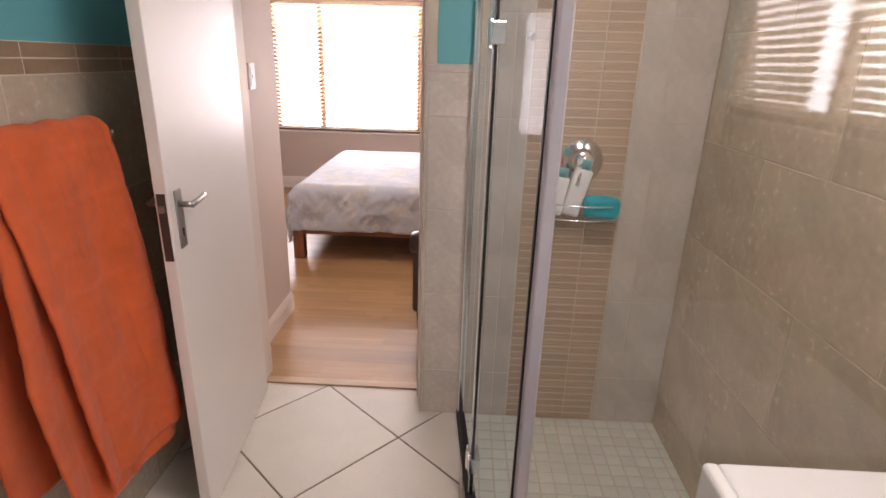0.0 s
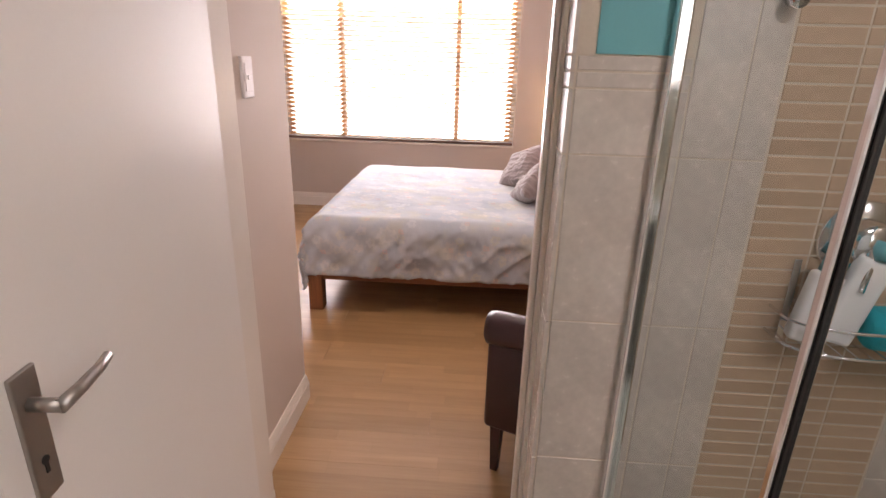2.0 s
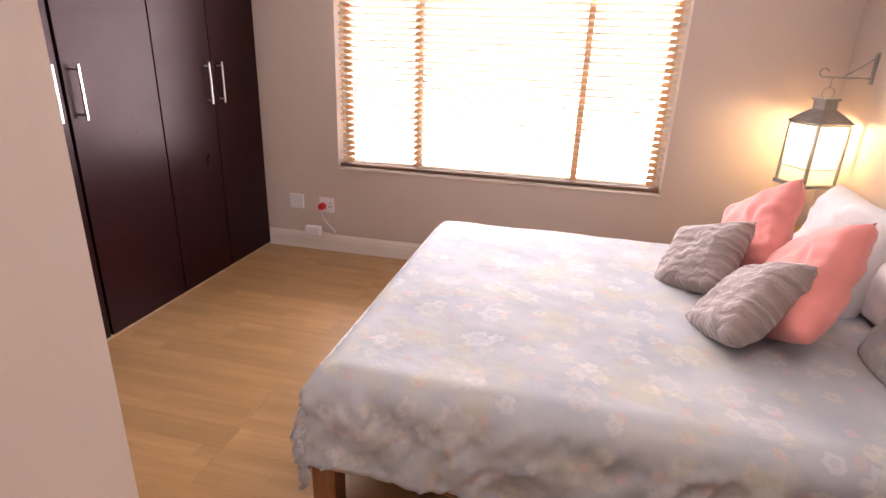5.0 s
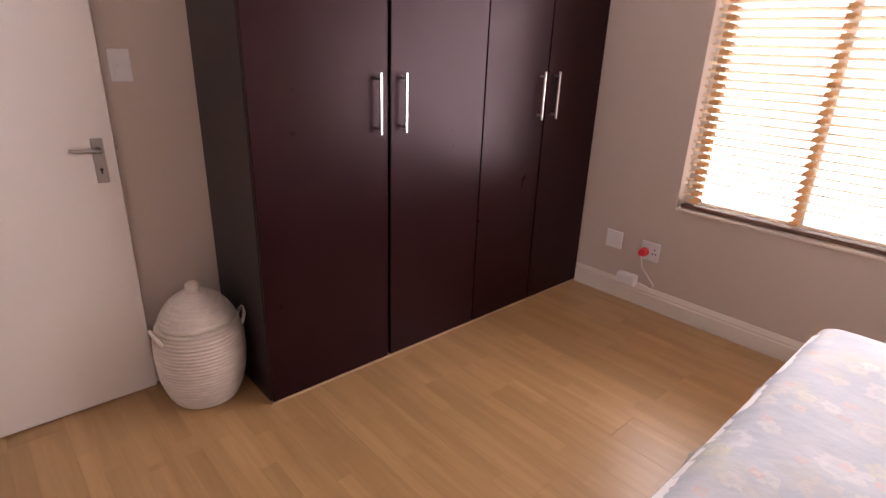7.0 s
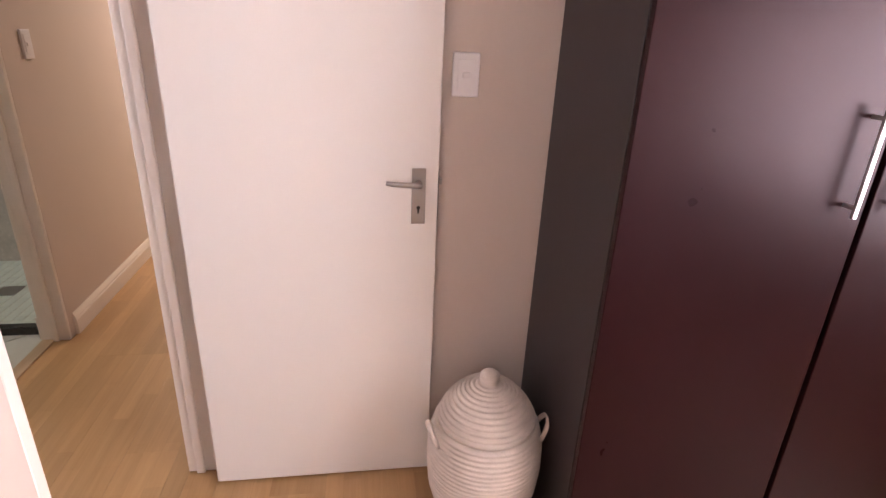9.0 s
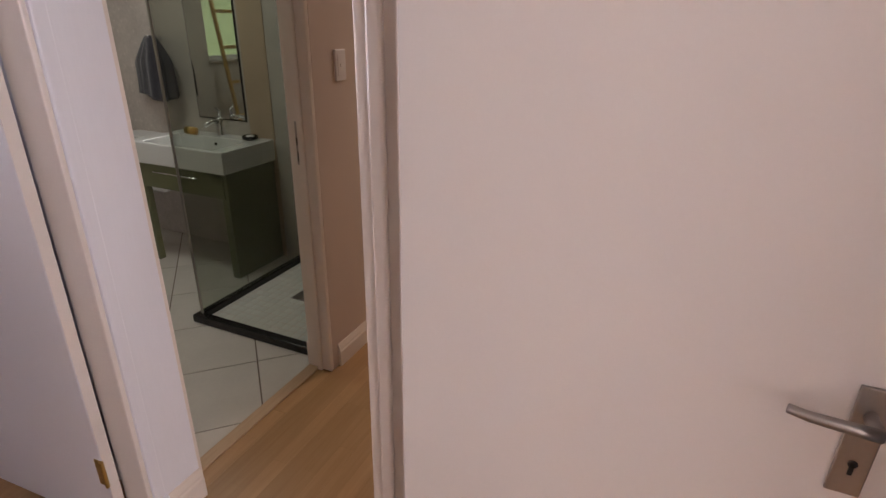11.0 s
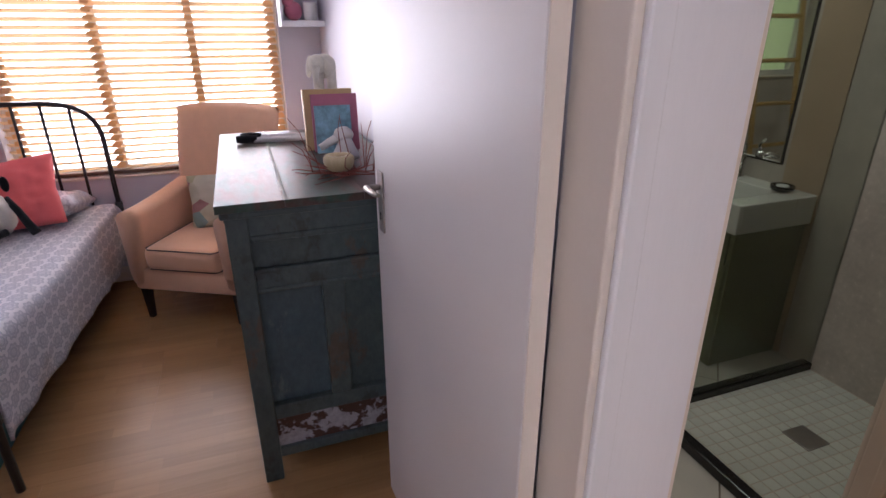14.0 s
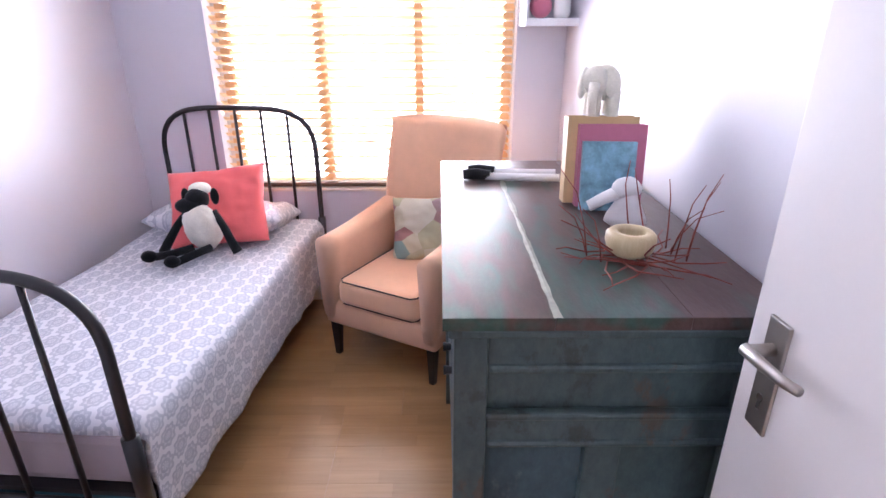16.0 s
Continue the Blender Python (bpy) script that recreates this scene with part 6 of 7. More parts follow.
def corner_shelf():
    s = thing("wall_shelf", "white box wall shelf above the chair", "shelf", (-3.25, -3.36, 1.60))
    white = surface("white shelf lacquer", (0.80, 0.79, 0.80), 0.35)
    part("board", abox(KX0, -3.135, KY0, -3.22, 1.575, 1.61, b=0.003), white, s)
    part("side", abox(-3.150, -3.135, KY0, -3.22, 1.61, 1.90, b=0.002), white, s)
    part("top", abox(KX0, -3.135, KY0, -3.22, 1.90, 1.92, b=0.002), white, s)
    bm = bmesh.new()
    ball(bm, (-3.22, -3.32, 1.665), (0.055, 0.05, 0.055), 3)
    ball(bm, (-3.19, -3.29, 1.72), (0.035, 0.03, 0.035), 3)
    solid("soft_toy", bm, cloth("pink plush", (0.62, 0.20, 0.28)), "pink soft toy on the white shelf", "toy", smooth=True)
    bm = lathe(bmesh.new(), [(0.035, 0), (0.042, 0.03), (0.040, 0.09), (0.044, 0.10), (0.038, 0.10), (0.036, 0.01), (0.003, 0.008)], (-3.32, -3.30, 1.611), 24)
    solid("mug", bm, CERAMIC, "white mug on the wall shelf", "mug", smooth=True)


corner_shelf()


# ---- second bathroom ----
def vanity():
    x0, x1, y0, y1 = TX0, -4.83, -2.12, -1.31
    b = thing("wash_basin", "long white ceramic basin over an olive vanity", "basin", (x1, (y0 + y1) / 2, 0.70))
    bm = bmesh.new()
    z0, z1 = 0.705, 0.845
    box(bm, x1 - 0.025, x1, y0, y1, z0, z1, 0.008, 3)
    box(bm, x0, x0 + 0.13, y0, y1, z0, z1, 0.008, 3)
    box(bm, x0 + 0.125, x1 - 0.020, y0, y0 + 0.10, z0, z1, 0.008, 3)
    box(bm, x0 + 0.125, x1 - 0.020, y1 - 0.10, y1, z0, z1, 0.008, 3)
    box(bm, x0 + 0.125, x1 - 0.020, y0 + 0.095, y1 - 0.095, z0, z0 + 0.04)
    part("bowl", bm, CERAMIC, b)
    part("overflow", arod((x0 + 0.128, -1.70, 0.80), (x0 + 0.133, -1.70, 0.80), 0.011), BLACK_SEAL, b)
    v = thing("vanity_unit", "olive grey vanity with one drawer and open legs", "vanity", ((x0 + x1) / 2, (y0 + y1) / 2, 0))
    part("side", abox(x0, x1 - 0.03, y1 - 0.045, y1 - 0.02, 0.0, 0.704, b=0.002), VANITY, v)
    for y in (y0 + 0.02, y1 - 0.075):
        part("leg", abox(x1 - 0.075, x1 - 0.03, y, y + 0.045, 0.0, 0.54, b=0.003), VANITY, v)
    d = part("drawer", abox(x0, x1 - 0.028, y0 + 0.02, y1 - 0.05, 0.54, 0.703, b=0.003), VANITY, v)
    bm = tube(bmesh.new(), [(x1 - 0.03, y0 + 0.18, 0.655), (x1 - 0.005, y0 + 0.185, 0.655), (x1 - 0.005, y1 - 0.255, 0.655), (x1 - 0.03, y1 - 0.25, 0.655)], 0.005, 8)
    part("handle", bm, CHROME, d, "chrome bow handle", True)
    t = thing("basin_tap", "chrome basin mixer tap", "tap", (x0 + 0.07, -1.70, z1))
    part("body", lathe(bmesh.new(), [(0.028, 0), (0.026, 0.01), (0.022, 0.02), (0.022, 0.11), (0.018, 0.125), (0.003, 0.128)], (x0 + 0.07, -1.70, z1), 24), CHROME, t, smooth=True)
    part("spout", tube(bmesh.new(), [(x0 + 0.07, -1.70, z1 + 0.09), (x0 + 0.14, -1.70, z1 + 0.105), (x0 + 0.20, -1.70, z1 + 0.085)], 0.014, 12), CHROME, t, smooth=True)
    part("lever", tube(bmesh.new(), [(x0 + 0.07, -1.70, z1 + 0.125), (x0 + 0.055, -1.70, z1 + 0.16), (x0 + 0.09, -1.70, z1 + 0.185)], 0.008, 10), CHROME, t, smooth=True)
    bm = lathe(bmesh.new(), [(0.030, 0), (0.050, 0.012), (0.052, 0.03), (0.046, 0.03), (0.028, 0.008), (0.003, 0.006)], (x0 + 0.10, -1.42, z1 + 0.001), 28)
    solid("soap_dish", bm, BLACK_STONE, "small black soap dish on the basin", "soap dish", smooth=True)
    solid("soap", lathe(bmesh.new(), [(0.022, 0), (0.030, 0.008), (0.026, 0.022), (0.004, 0.026)], (x0 + 0.10, -1.42, z1 + 0.010), 20), CERAMIC, "white bar of soap in the dish", "soap", smooth=True)


vanity()
mir = thing("wall_mirror", "tall frameless mirror above the basin", "mirror", (TX0, -1.74, 0.96))
part("mirror_glass", abox(TX0 + 0.004, TX0 + 0.010, -1.94, -1.53, 0.95, 1.95), MIRROR, mir)
part("mirror_back", abox(TX0, TX0 + 0.004, -1.95, -1.52, 0.94, 1.96), BLACK_METAL, mir)
strip_ = solid("mosaic_band", abox(TX0, TX0 + 0.006, -1.50, -1.30, 0.0, 2.2), MOSAIC_BROWN, "tan mosaic band beside the mirror", "mosaic", "structure")


def hooked_towel():
    """A towel gathered on a hook, falling in folds and widening downwards."""
    c = Vector((TX0 + 0.085, -2.20, 1.47))
    bm = bmesh.new()
    rings = []
    for i in range(26):
        f = i / 25
        w = 0.034 + 0.105 * min(1.0, f * 2.2) ** 0.7 + 0.02 * f
        d = 0.022 + 0.026 * min(1.0, f * 2.5)
        ring = []
        for k in range(48):
            a = 2 * math.pi * k / 48
            fold = 1 + 0.16 * min(1, f * 3) * math.sin(a * 9 + 2 * f) + 0.10 * math.sin(a * 4 + 1.3)
            drop = 0.40 * f + (0.025 * math.sin(a * 2 + 0.6) if i == 25 else 0)
            ring.append(bm.verts.new(c + Vector((d * fold * math.cos(a), w * fold * math.sin(a), -drop))))
        rings.append(ring + [ring[0]])
    grid_faces(bm, rings)
    bm.faces.new(rings[0][:-1])
    bm.faces.new(rings[-1][:-1][::-1])
    solid("hand_towel", bm, TOWEL_DARK, "small charcoal towel gathered on a chrome hook", "towel", smooth=True)


hooked_towel()
solid("towel_hook", arod((TX0, -2.20, 1.455), (TX0 + 0.11, -2.20, 1.455), 0.012, 0.016), CHROME, "chrome towel hook on the tiles", "hook", smooth=True)


def shower_two():
    s = thing("shower_kerb", "black granite kerb round the shower floor", "kerb", (-4.6, -0.8, 0))
    kx, ky = -4.325, -1.170
    part("kerb", abox(kx - 0.050, kx, ky, HS0, 0.0, 0.046, b=0.005), BLACK_STONE, s)
    part("kerb", abox(TX0, kx - 0.050, ky, ky + 0.050, 0.0, 0.046, b=0.005), BLACK_STONE, s)
    e = thing("shower_screen", "greyed glass shower screen on the black kerb", "shower", (kx - 0.04, ky, 0.075))
    p = part("end_pane", abox(TX0, kx - 0.042, ky + 0.034, ky + 0.042, 0.047, 1.98), SMOKED_PANE, e)
    p.visible_shadow = False
    part("edge", abox(kx - 0.042, kx - 0.034, ky + 0.032, ky + 0.044, 0.047, 1.98), STEEL, e, "steel edge strip")
    part("door_knob", arod((kx - 0.16, ky + 0.01, 1.05), (kx - 0.16, ky + 0.07, 1.05), 0.020), BRASS, e, smooth=True)
    part("clamp", abox(TX0 + 0.002, TX0 + 0.05, ky + 0.025, ky + 0.050, 1.56, 1.64, b=0.003), BLACK_METAL, e)


shower_two()


def toilet():
    t = thing("toilet", "white ceramic toilet beside the vanity", "toilet", (-4.9, -2.42, 0))
    part("bowl", lathe(bmesh.new(), [(0.11, 0.0), (0.115, 0.05), (0.10, 0.15), (0.15, 0.30), (0.185, 0.38), (0.19, 0.40)], (-4.82, -2.40, 0), 36, 0.85), CERAMIC, t, smooth=True)
    part("seat", lathe(bmesh.new(), [(0.19, 0.40), (0.20, 0.41), (0.20, 0.43), (0.19, 0.438), (0.02, 0.44)], (-4.82, -2.40, 0), 36, 0.85), CERAMIC, t, smooth=True)
    part("cistern", abox(TX0, TX0 + 0.20, -2.60, -2.20, 0.40, 0.80, b=0.02, seg=3), CERAMIC, t)


toilet()


def wood_ladder():
    l_ = thing("wooden_ladder", "pale wooden ladder rack leaning by the window", "ladder", (-4.13, -2.6, 0))
    for x in (-4.32, -3.93):
        part("stile", tube(bmesh.new(), [(x, -2.42, 0.0), (x, -2.715, 1.95)], 0.018, 8), PINE, l_)
    for z in (0.48, 0.77, 1.06, 1.35, 1.64, 1.90):
        y = -2.42 - 0.295 * z / 1.95
        part("rung", arod((-4.32, y, z), (-3.93, y, z), 0.015), PINE, l_)


wood_ladder()


# ---- kitchen seen through the hall ----
def kitchen():
    x = -9.35
    for k, (y0, y1) in enumerate(((-2.25, -1.85), (-1.84, -1.41), (-0.80, -0.35))):
        u = thing("base_cabinet", "espresso kitchen cabinet with steel bar handles", "cabinet", (x - 0.3, (y0 + y1) / 2, 0), "kitchen base cabinets")
        part("body", abox(x - 0.58, x, y0, y1, 0.10, 0.90), ESPRESSO_SIDE, u)
        part("plinth", abox(x - 0.55, x - 0.05, y0, y1, 0.0, 0.10), STONE_TOP, u)
        for z0, z1 in ((0.70, 0.89), (0.50, 0.69), (0.31, 0.49), (0.11, 0.30)):
            d = part("drawer", abox(x, x + 0.02, y0 + 0.004, y1 - 0.004, z0, z1, b=0.002), ESPRESSO, u)
            part("handle", abox(x + 0.035, x + 0.045, y0 + 0.10, y1 - 0.10, z1 - 0.055, z1 - 0.043), STEEL_BRIGHT, d)
    solid("worktop", abox(x - 0.60, x + 0.03, -2.27, -0.35, 0.90, 0.94, b=0.004), STONE_TOP, "pale stone kitchen worktop on dark cabinets", "worktop")
    for y0, y1 in ((-1.76, -1.30), (-0.70, -0.35)):
        u = thing("wall_cabinet", "espresso kitchen wall cabinet above the worktop", "cabinet", (x - 0.4, (y0 + y1) / 2, 1.32), "kitchen wall cabinets")
        part("body", abox(x - 0.60, x - 0.25, y0, y1, 1.24, 2.2), ESPRESSO_SIDE, u)
        d = part("door", abox(x - 0.25, x - 0.23, y0 + 0.003, y1 - 0.003, 1.25, 2.19, b=0.002), ESPRESSO, u)
        part("handle", abox(x - 0.205, x - 0.195, y0 + 0.06, y0 + 0.075, 1.38, 1.60), STEEL_BRIGHT, d)
    solid("splashback", abox(x - 0.62, x - 0.605, -2.25, -0.35, 0.94, 1.70), WALL_WHITE, "white tiled splashback under the wall cabinets", "splashback", "structure")
    o = thing("oven", "steel and black glass oven under the worktop", "oven", (x - 0.3, -1.105, 0))
    part("body", abox(x - 0.58, x, -1.40, -0.81, 0.08, 0.90), ESPRESSO_SIDE, o)
    part("control_panel", abox(x, x + 0.022, -1.396, -0.814, 0.755, 0.895, b=0.003), STEEL_BRIGHT, o, "steel control panel")
    for k in range(5):
        y = -1.34 + 0.118 * k
        part("knob", arod((x + 0.022, y, 0.825), (x + 0.045, y, 0.825), 0.018, 0.015), BLACK_METAL, o)
    d = part("door", abox(x, x + 0.024, -1.396, -0.814, 0.27, 0.745, b=0.003), OVEN_GLASS, o, "black glass oven door")
    bm = arod((x + 0.06, -1.36, 0.70), (x + 0.06, -0.85, 0.70), 0.009)
    for y in (-1.33, -0.88):
        rod(bm, (x + 0.02, y, 0.70), (x + 0.06, y, 0.70), 0.007)
    part("handle", bm, STEEL_BRIGHT, d, "steel bar handle", True)
    part("drawer", abox(x, x + 0.022, -1.396, -0.814, 0.10, 0.26, b=0.003), STEEL_BRIGHT, o, "steel lower drawer")
    for name, y0, y1, low, hue, words in (("tea_towel", -1.27, -1.16, 0.56, (0.02, 0.05, 0.42), "blue tea towel over the oven handle"), ("tea_towel", -1.12, -0.95, 0.40, (0.70, 0.55, 0.56), "pale pink tea towel over the oven handle")):
        bm = abox(x + 0.070, x + 0.076, y0, y1, low, 0.706, b=0.002)
        box(bm, x + 0.044, x + 0.050, y0, y1, low + 0.08, 0.706, 0.002)
        box(bm, x + 0.044, x + 0.076, y0, y1, 0.706, 0.713, 0.003)
        solid(name, bm, cloth("tea towel " + words[:4], hue), words, "tea towel")
    hood = thing("extractor_hood", "slanted steel extractor hood over the oven", "hood", (x - 0.4, -1.05, 1.40))
    bm = abox(x - 0.60, x - 0.02, -1.29, -0.71, 1.40, 1.62)
    for v in bm.verts:
        if v.co.z > 1.5:
            v.co.x = min(v.co.x, x - 0.28)
            v.co.y = -1.0 + (v.co.y + 1.0) * 0.6
    part("canopy", bm, STEEL_BRIGHT, hood)
    part("lip", abox(x - 0.60, x - 0.01, -1.295, -0.705, 1.37, 1.40, b=0.003), STEEL_BRIGHT, hood)
    part("flue", abox(x - 0.60, x - 0.34, -1.13, -0.87, 1.62, 2.49), STEEL_BRIGHT, hood)
    blue = surface("blue bottle plastic", (0.03, 0.25, 0.42), 0.25)
    lime = surface("lime jug plastic", (0.45, 0.52, 0.03), 0.3)
    for y, m_, s in ((-1.46, blue, 1.0), (-1.37, blue, 0.95)):
        solid("bottle", lathe(bmesh.new(), [(0.035, 0), (0.037, 0.01), (0.036, 0.12), (0.014, 0.17), (0.014, 0.21 * s), (0.003, 0.212 * s)], (x - 0.20, y, 0.941), 20), m_, "blue plastic bottle on the kitchen worktop", "bottle", group="kitchen bottles", smooth=True)
    solid("jug", lathe(bmesh.new(), [(0.06, 0), (0.065, 0.01), (0.055, 0.17), (0.050, 0.17), (0.058, 0.02), (0.003, 0.015)], (x - 0.20, -1.22, 0.941), 24), lime, "lime green jug on the kitchen worktop", "jug", smooth=True)
    for cx, cy in ((-8.75, -1.55), (-8.2, -1.75)):
        s = thing("bar_stool", "dark wooden bar stool with a pale seat", "stool", (cx, cy, 0), "bar stools")
        part("seat", abox(cx - 0.18, cx + 0.18, cy - 0.18, cy + 0.18, 0.66, 0.70, b=0.012), STONE_TOP, s, "pale square seat")
        for sx in (-1, 1):
            for sy in (-1, 1):
                part("leg", abox(cx + sx * 0.15 - 0.018, cx + sx * 0.15 + 0.018, cy + sy * 0.15 - 0.018, cy + sy * 0.15 + 0.018, 0, 0.66), ESPRESSO_SIDE, s)
            part("stretcher", abox(cx + sx * 0.15 - 0.01, cx + sx * 0.15 + 0.01, cy - 0.13, cy + 0.13, 0.22, 0.25), ESPRESSO_SIDE, s)
            part("stretcher", abox(cx - 0.13, cx + 0.13, cy + sx * 0.15 - 0.01, cy + sx * 0.15 + 0.01, 0.30, 0.33), ESPRESSO_SIDE, s)


kitchen()
solid("floor_mat", abox(-6.45, -5.75, -1.6, -0.36, 0.0015, 0.012, b=0.004), MAT_GREY, "thin grey green mat on the living room floor", "mat")


# ---- floors, laid piece by piece ----
def slab(name, label, rect, mat=UNDERLAY, top=-0.004):
    f = solid(name, abox(rect[0], rect[1], rect[2], rect[3], -0.20, top), mat, label, "floor", "structure")
    return f


MESHES = {}


def piece(name, size, mat, parent, at, turn=0.0, lip=0.0012):
    key = (name, tuple(round(s, 3) for s in size), mat.name)
    if key not in MESHES:
        w, d, h = key[1]
        bm = bmesh.new()
        lo = [bm.verts.new((sx * w / 2, sy * d / 2, -h)) for sx, sy in ((-1, -1), (1, -1), (1, 1), (-1, 1))]
        mid = [bm.verts.new((v.co.x, v.co.y, -lip)) for v in lo]
        up = [bm.verts.new((v.co.x - math.copysign(lip, v.co.x), v.co.y - math.copysign(lip, v.co.y), 0)) for v in lo]
        for k in range(4):
            j = (k + 1) % 4
            bm.faces.new((lo[k], lo[j], mid[j], mid[k]))
            bm.faces.new((mid[k], mid[j], up[j], up[k]))
        bm.faces.new(up)
        me = bpy.data.meshes.new(name)
        bm.to_mesh(me)
        bm.free()
        me.materials.append(mat)
        MESHES[key] = me
    ob = new(name, MESHES[key])
    ob.parent = parent
    ob.matrix_basis = at if isinstance(at, Matrix) else Matrix.Translation(at) @ Matrix.Rotation(turn, 4, 'Z')
    return ob


def boards(parent, rect, seed, width=0.193, length=1.285, start=0.0):
    x0, x1, y0, y1 = rect
    rng = random.Random(seed)
    y = y0 + start
    while y < y1 - 0.005:
        a, b = max(y, y0), min(y + width, y1)
        x = x0 - rng.choice((0.2, 0.45, 0.7, 0.95, 1.15))
        while x < x1 - 0.01:
            p, q = max(x, x0), min(x + length, x1)
            if q - p > 0.02 and b - a > 0.01:
                piece("board", (q - p - 0.0005, b - a - 0.0005, 0.004), PLANK, parent, ((p + q) / 2, (a + b) / 2, 0.0), 0, 0.0004)
            x += length
        y += width


fl = slab("floor_bedroom", "oak laminate bedroom floor in long boards", (X_W - 0.14, X_E + 0.14, BW1, Y_N + 0.2))
boards(fl, (X_W, X_E, SB1, Y_N), 1)
boards(fl, (LOB, X_E, 0.02, SB1), 2)
boards(fl, (-3.285, -2.425, SB0, SB1), 7)
fl = slab("floor_hall", "oak laminate hall floor in long boards", (-5.52, LOB - 0.12, HS0 + 0.0, BW1 - 0.0), UNDERLAY)
solid("floor_hall_core", abox(-5.52, X_W - 0.14, BW1, SB1, -0.2, -0.004), UNDERLAY, "dark screed under the hall boards", "floor", "structure")
boards(fl, (HALL_W - 0.04, -2.30, HS1 - 0.0, SB0), 3)
boards(fl, (-3.262, -2.468, HS0, HS1), 8)
boards(fl, (-4.26, -3.48, HS0 + 0.04, HS1), 9)
fl = slab("floor_kid", "oak laminate floor of the child's room", (KX0 - 0.12, KX1 + 0.05, KY0 - 0.2, HS0))
boards(fl, (KX0, KX1, KY0, HS0), 4, start=-0.05)
solid("floor_living", abox(-10.3, -5.52, -3.7, 3.0, -0.2, 0.0), TILE_LIVING, "polished tan floor of the living room", "floor", "structure")


def tiles(parent, rect, size, mat, angle=0.0, origin=(0, 0), gap=0.004, top=0.0, name="tile"):
    """Square tiles over a rectangle; turned tiles are cut off at its edges by the walls round it."""
    x0, x1, y0, y1 = rect
    ca, sa = math.cos(angle), math.sin(angle)
    reach = int(math.hypot(x1 - x0, y1 - y0) / size) + 3
    made = 0
    for i in range(-reach, reach + 1):
        for j in range(-reach, reach + 1):
            u, v = i * size, j * size
            cx, cy = origin[0] + u * ca - v * sa, origin[1] + u * sa + v * ca
            half = (size - gap) / 2
            if angle == 0.0:
                a, b, c, d = max(cx - half, x0), min(cx + half, x1), max(cy - half, y0), min(cy + half, y1)
                if b - a < 0.006 or d - c < 0.006:
                    continue
                piece(name, (b - a, d - c, 0.004), mat, parent, ((a + b) / 2, (c + d) / 2, top))
            else:
                poly = [Vector((cx + (p * ca - q * sa) * half, cy + (p * sa + q * ca) * half)) for p, q in ((-1, -1), (1, -1), (1, 1), (-1, 1))]
                for axis, lim, sg in ((0, x0, 1), (0, x1, -1), (1, y0, 1), (1, y1, -1)):
                    cut = []
                    for k in range(len(poly)):
                        p, q = poly[k - 1], poly[k]
                        dp, dq = sg * (p[axis] - lim), sg * (q[axis] - lim)
                        if (dp >= 0) != (dq >= 0):
                            cut.append(p + (q - p) * (dp / (dp - dq)))
                        if dq >= 0:
                            cut.append(q)
                    poly = cut
                    if not poly:
                        break
                if len(poly) < 3:
                    continue
                mid = sum(poly, Vector((0, 0))) / len(poly)
                if max((p - mid).length for p in poly) < 0.01:
                    continue
                bm = bmesh.new()
                lo = [bm.verts.new((p.x - mid.x, p.y - mid.y, -0.004)) for p in poly]
                up = [bm.verts.new(((p.x - mid.x) * 0.996, (p.y - mid.y) * 0.996, 0)) for p in poly]
                for k in range(len(poly)):
                    n_ = (k + 1) % len(poly)
                    bm.faces.new((lo[k], lo[n_], up[n_], up[k]))
                bm.faces.new(up)
                me = bpy.data.meshes.new(name)
                bm.to_mesh(me)
                bm.free()
                me.materials.append(mat)
                ob = new(name, me)
                ob.parent = parent
                ob.location = (mid.x, mid.y, top)
            made += 1
    return made


fl = slab("floor_bath", "large ivory floor tiles laid diagonally with dark joints", (BX0 - 0.1, X_E + 0.14, BY0 - 0.15, BW1), GROUT, -0.003)
tiles(fl, (0.205, BX1, BY0, -1.437), 0.525, TILE_FLOOR, math.radians(-43.2), (-0.053 + 0.0, -0.375 - 0.371), 0.007)
tiles(fl, (BX0, 0.200, BY0, -0.02), 0.525, TILE_FLOOR, math.radians(-43.2), (-0.053 + 0.0, -0.375 - 0.371), 0.007)
sf = slab("floor_shower", "small greenish white mosaic shower floor", (0.20, BX1, -1.432, BW0 + 0.012), GROUT_PALE, 0.002)
tiles(sf, (0.202, BX1, -1.432, BW0), 0.058, MOSAIC_WHITE, 0.0, (0.30, -0.22), 0.006, 0.0045, "mosaic_tile")
fl = slab("floor_bath_two", "ivory floor tiles of the second bathroom", (TX0 - 0.12, TX1, TY0 - 0.12, HS0 - 0.0), GROUT, -0.003)
tiles(fl, (TX0, TX1, TY0, HS0 + 0.0), 0.45, TILE_FLOOR, math.radians(-45), (-4.18 + 0.0, -0.583 - 0.318), 0.006)
sf = slab("floor_shower_two", "pale mosaic shower floor inside the black kerb", (TX0, -4.375, -1.120, HS0), GROUT_PALE, 0.012)
tiles(sf, (TX0, -4.376, -1.119, HS0), 0.052, MOSAIC_WHITE, 0.0, (-4.8, -0.7), 0.004, 0.0145, "mosaic_tile")
solid("floor_drain", abox(-4.885, -4.765, -0.84, -0.72, 0.014, 0.020, b=0.002), STEEL, "square steel floor drain in the shower", "drain")


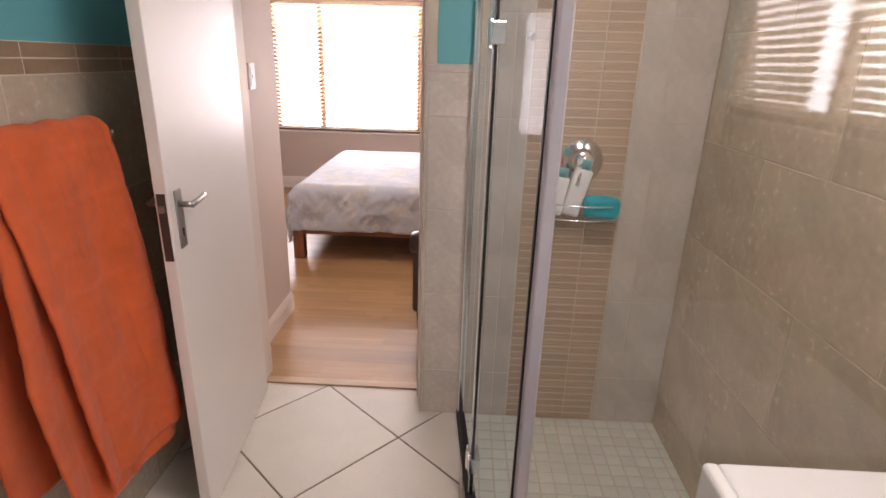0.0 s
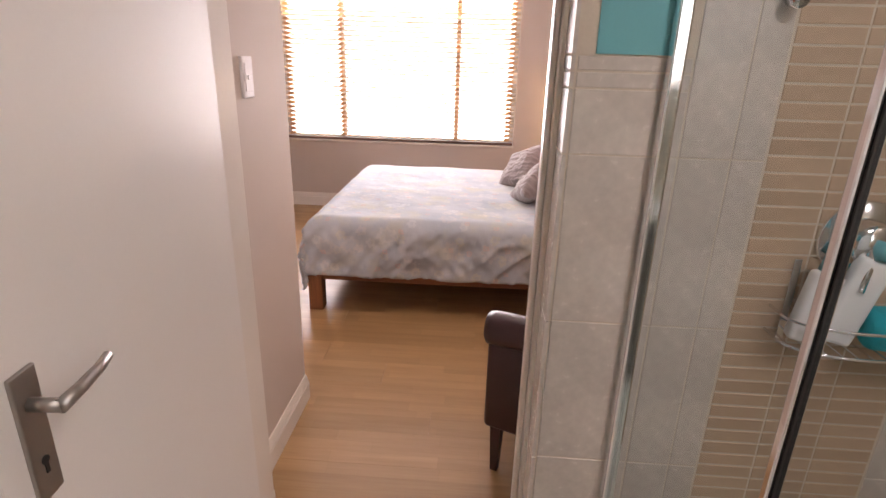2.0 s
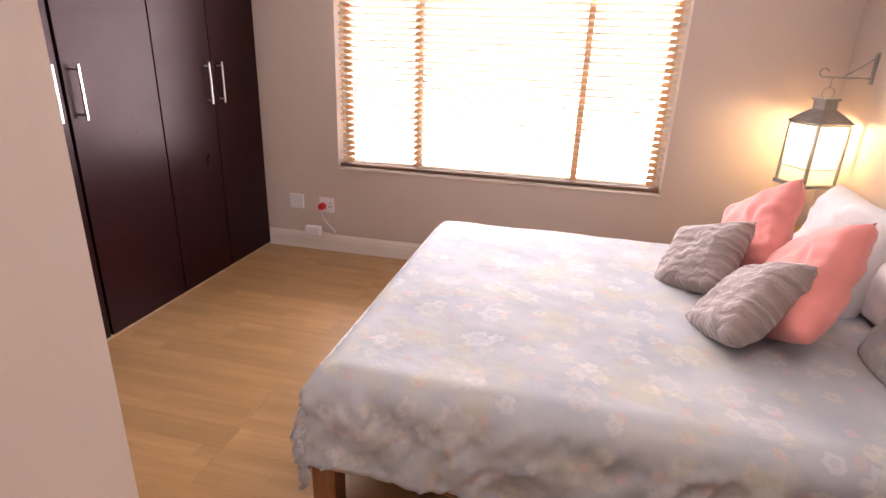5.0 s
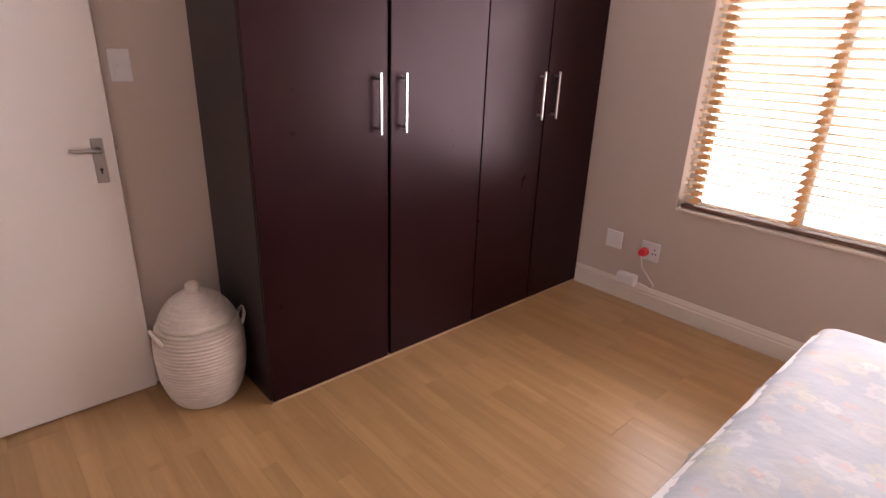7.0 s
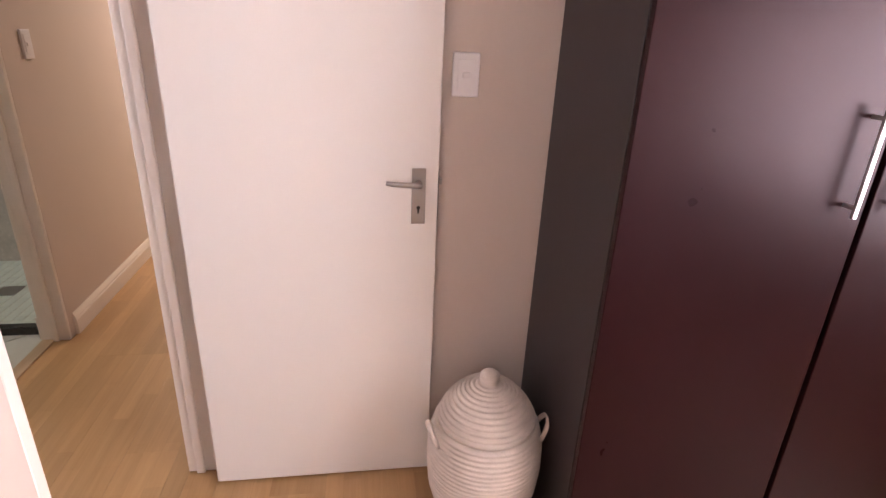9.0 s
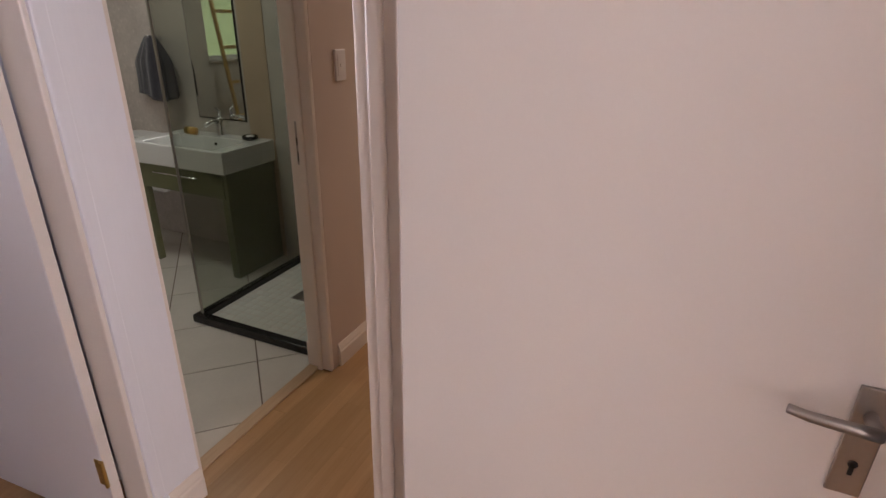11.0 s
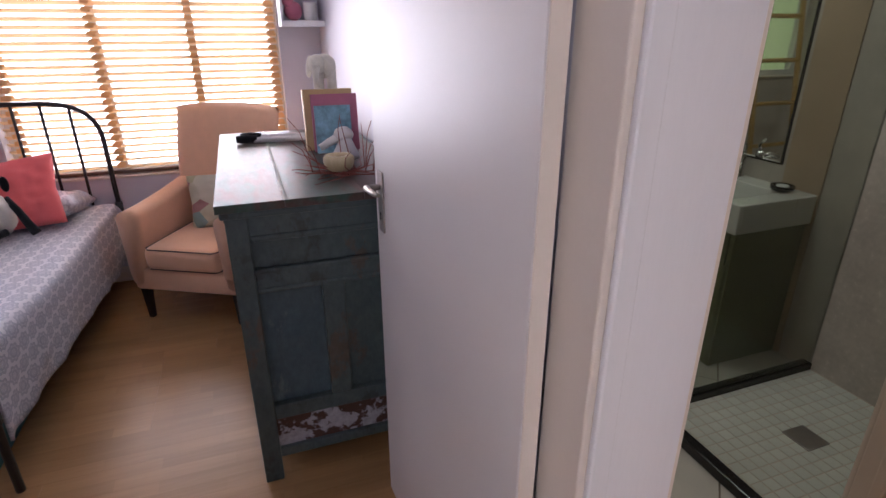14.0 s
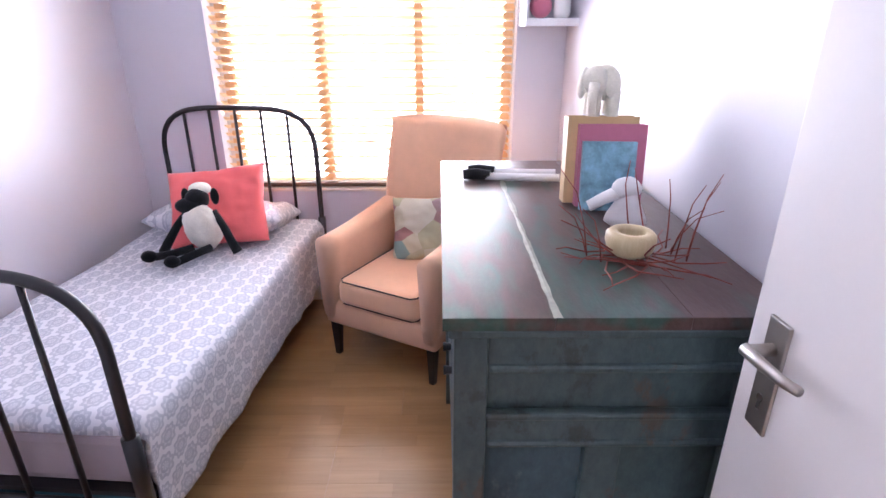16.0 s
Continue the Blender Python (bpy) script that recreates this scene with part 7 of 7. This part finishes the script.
def clad(parent, rect, size, mat, axis, plane, face, offset=(0, 0), gap=0.004, brick=True, name="tile", depth=0.008):
    """Tiles on a wall. axis 'x': the wall stands at x = plane; rect: from, to, bottom, top; face: +1 or -1, the way that it looks."""
    a0, a1, z0, z1 = rect
    w, h = size
    r = 0
    z = z0 + offset[1] - (h if offset[1] > 0 else 0)
    while z < z1 - 0.003:
        lo, hi = max(z, z0), min(z + h, z1)
        a = a0 + offset[0] - w * 2 + (w / 2 if brick and r % 2 else 0)
        while a < a1 - 0.003:
            p, q = max(a, a0), min(a + w, a1)
            if q - p > 0.006 and hi - lo > 0.005:
                mid, mz = (p + q) / 2, (lo + hi) / 2
                if axis == 'x':
                    m = Matrix(((0, 0, face), (face, 0, 0), (0, 1, 0))).to_4x4()
                    m.translation = (plane, mid, mz)
                else:
                    m = Matrix(((-face, 0, 0), (0, 0, face), (0, 1, 0))).to_4x4()
                    m.translation = (mid, plane, mz)
                piece(name, (q - p - gap, hi - lo - gap, depth), mat, parent, m)
            a += w
        z += h
        r += 1


def cladding(name, label):
    return thing(name, label, "tiling", kind="structure")


def bed_of(bm, parent, mat=GROUT_PALE):
    part("grout", bm, mat, parent)


c = cladding("tiling_west", "sandy wall tiles with a brown border")
bed_of(abox(BX0 - 0.012, BX0 - 0.0015, BY0, BW0, 0, 1.535), c)
clad(c, (BY0, BW0, 0.0, 1.455), (0.62, 0.365), TILE_WALL, 'x', BX0, 1, (0.05, 0.0), 0.003, True)
clad(c, (BY0, BW0, 1.455, 1.535), (0.20, 0.040), TILE_BORDER, 'x', BX0, 1, (0.1, 0.0), 0.004, False, "border_tile")
c = cladding("tiling_north", "pale wall tiles beside the doorway")
bed_of(abox(0.022, BX1, BW0 + 0.0015, BW0 + 0.012, 0, 2.0), c)
clad(c, (0.022, 0.235, 0.0, 1.445), (0.60, 0.365), TILE_PALE, 'y', BW0, -1, (0.0, 0.225), 0.003, False)
clad(c, (0.022, 0.235, 1.445, 1.505), (0.30, 0.031), TILE_PALE, 'y', BW0, -1, (0.0, 0.0), 0.004, False, "border_tile")
clad(c, (0.236, 0.40, 0.0, 2.0), (0.60, 0.365), TILE_PALE, 'y', BW0, -1, (0.1, 0.225), 0.003, False)
clad(c, (0.785, BX1, 0.0, 2.0), (0.60, 0.365), TILE_PALE, 'y', BW0, -1, (0.1, 0.225), 0.003, False)
clad(c, (0.402, 0.783, 0.0, 2.0), (0.127, 0.0333), MOSAIC_BROWN, 'y', BW0, -1, (0.0, 0.0), 0.004, False, "mosaic_strip")
c = cladding("tiling_reveal", "pale tiled reveal beside the bathroom door frame")
bed_of(abox(0.0115, 0.022, BW0 + 0.0015, -0.10, 0, DOOR_H), c)
clad(c, (BW0 - 0.008, -0.101, 0.0, 1.445), (0.60, 0.365), TILE_PALE, 'x', 0.010, -1, (0.1, 0.225), 0.004, False)
clad(c, (BW0 - 0.008, -0.101, 1.445, 1.505), (0.30, 0.031), TILE_PALE, 'x', 0.010, -1, (0.0, 0.0), 0.004, False, "border_tile")
clad(c, (BW0 - 0.008, -0.101, 1.505, DOOR_H), (0.60, 0.365), TILE_PALE, 'x', 0.010, -1, (0.1, 0.0), 0.004, False)
solid("wall_paint_pier", abox(0.055, 0.205, BW0 - 0.002, BW0 + 0.0013, 1.507, 2.48), WALL_TEAL, "teal painted panel above the pier tiles", "paint panel", "structure")
c = cladding("tiling_east", "sandy stone-look tiles in the shower")
for a, b, lo, hi in ((-1.75, BW0, 0.0, 2.2), (BY0, -2.66, 0.0, 2.2), (-2.66, -1.75, 0.0, 1.36), (-2.66, -1.75, 2.05, 2.2)):
    bed_of(abox(BX1 + 0.0015, BX1 + 0.012, a, b, lo, hi), c)
    clad(c, (a, b, lo, hi), (0.62, 0.365), TILE_WALL, 'x', BX1, -1, (0.2, 0.17 if lo == 0 else 0.0), 0.003, True)
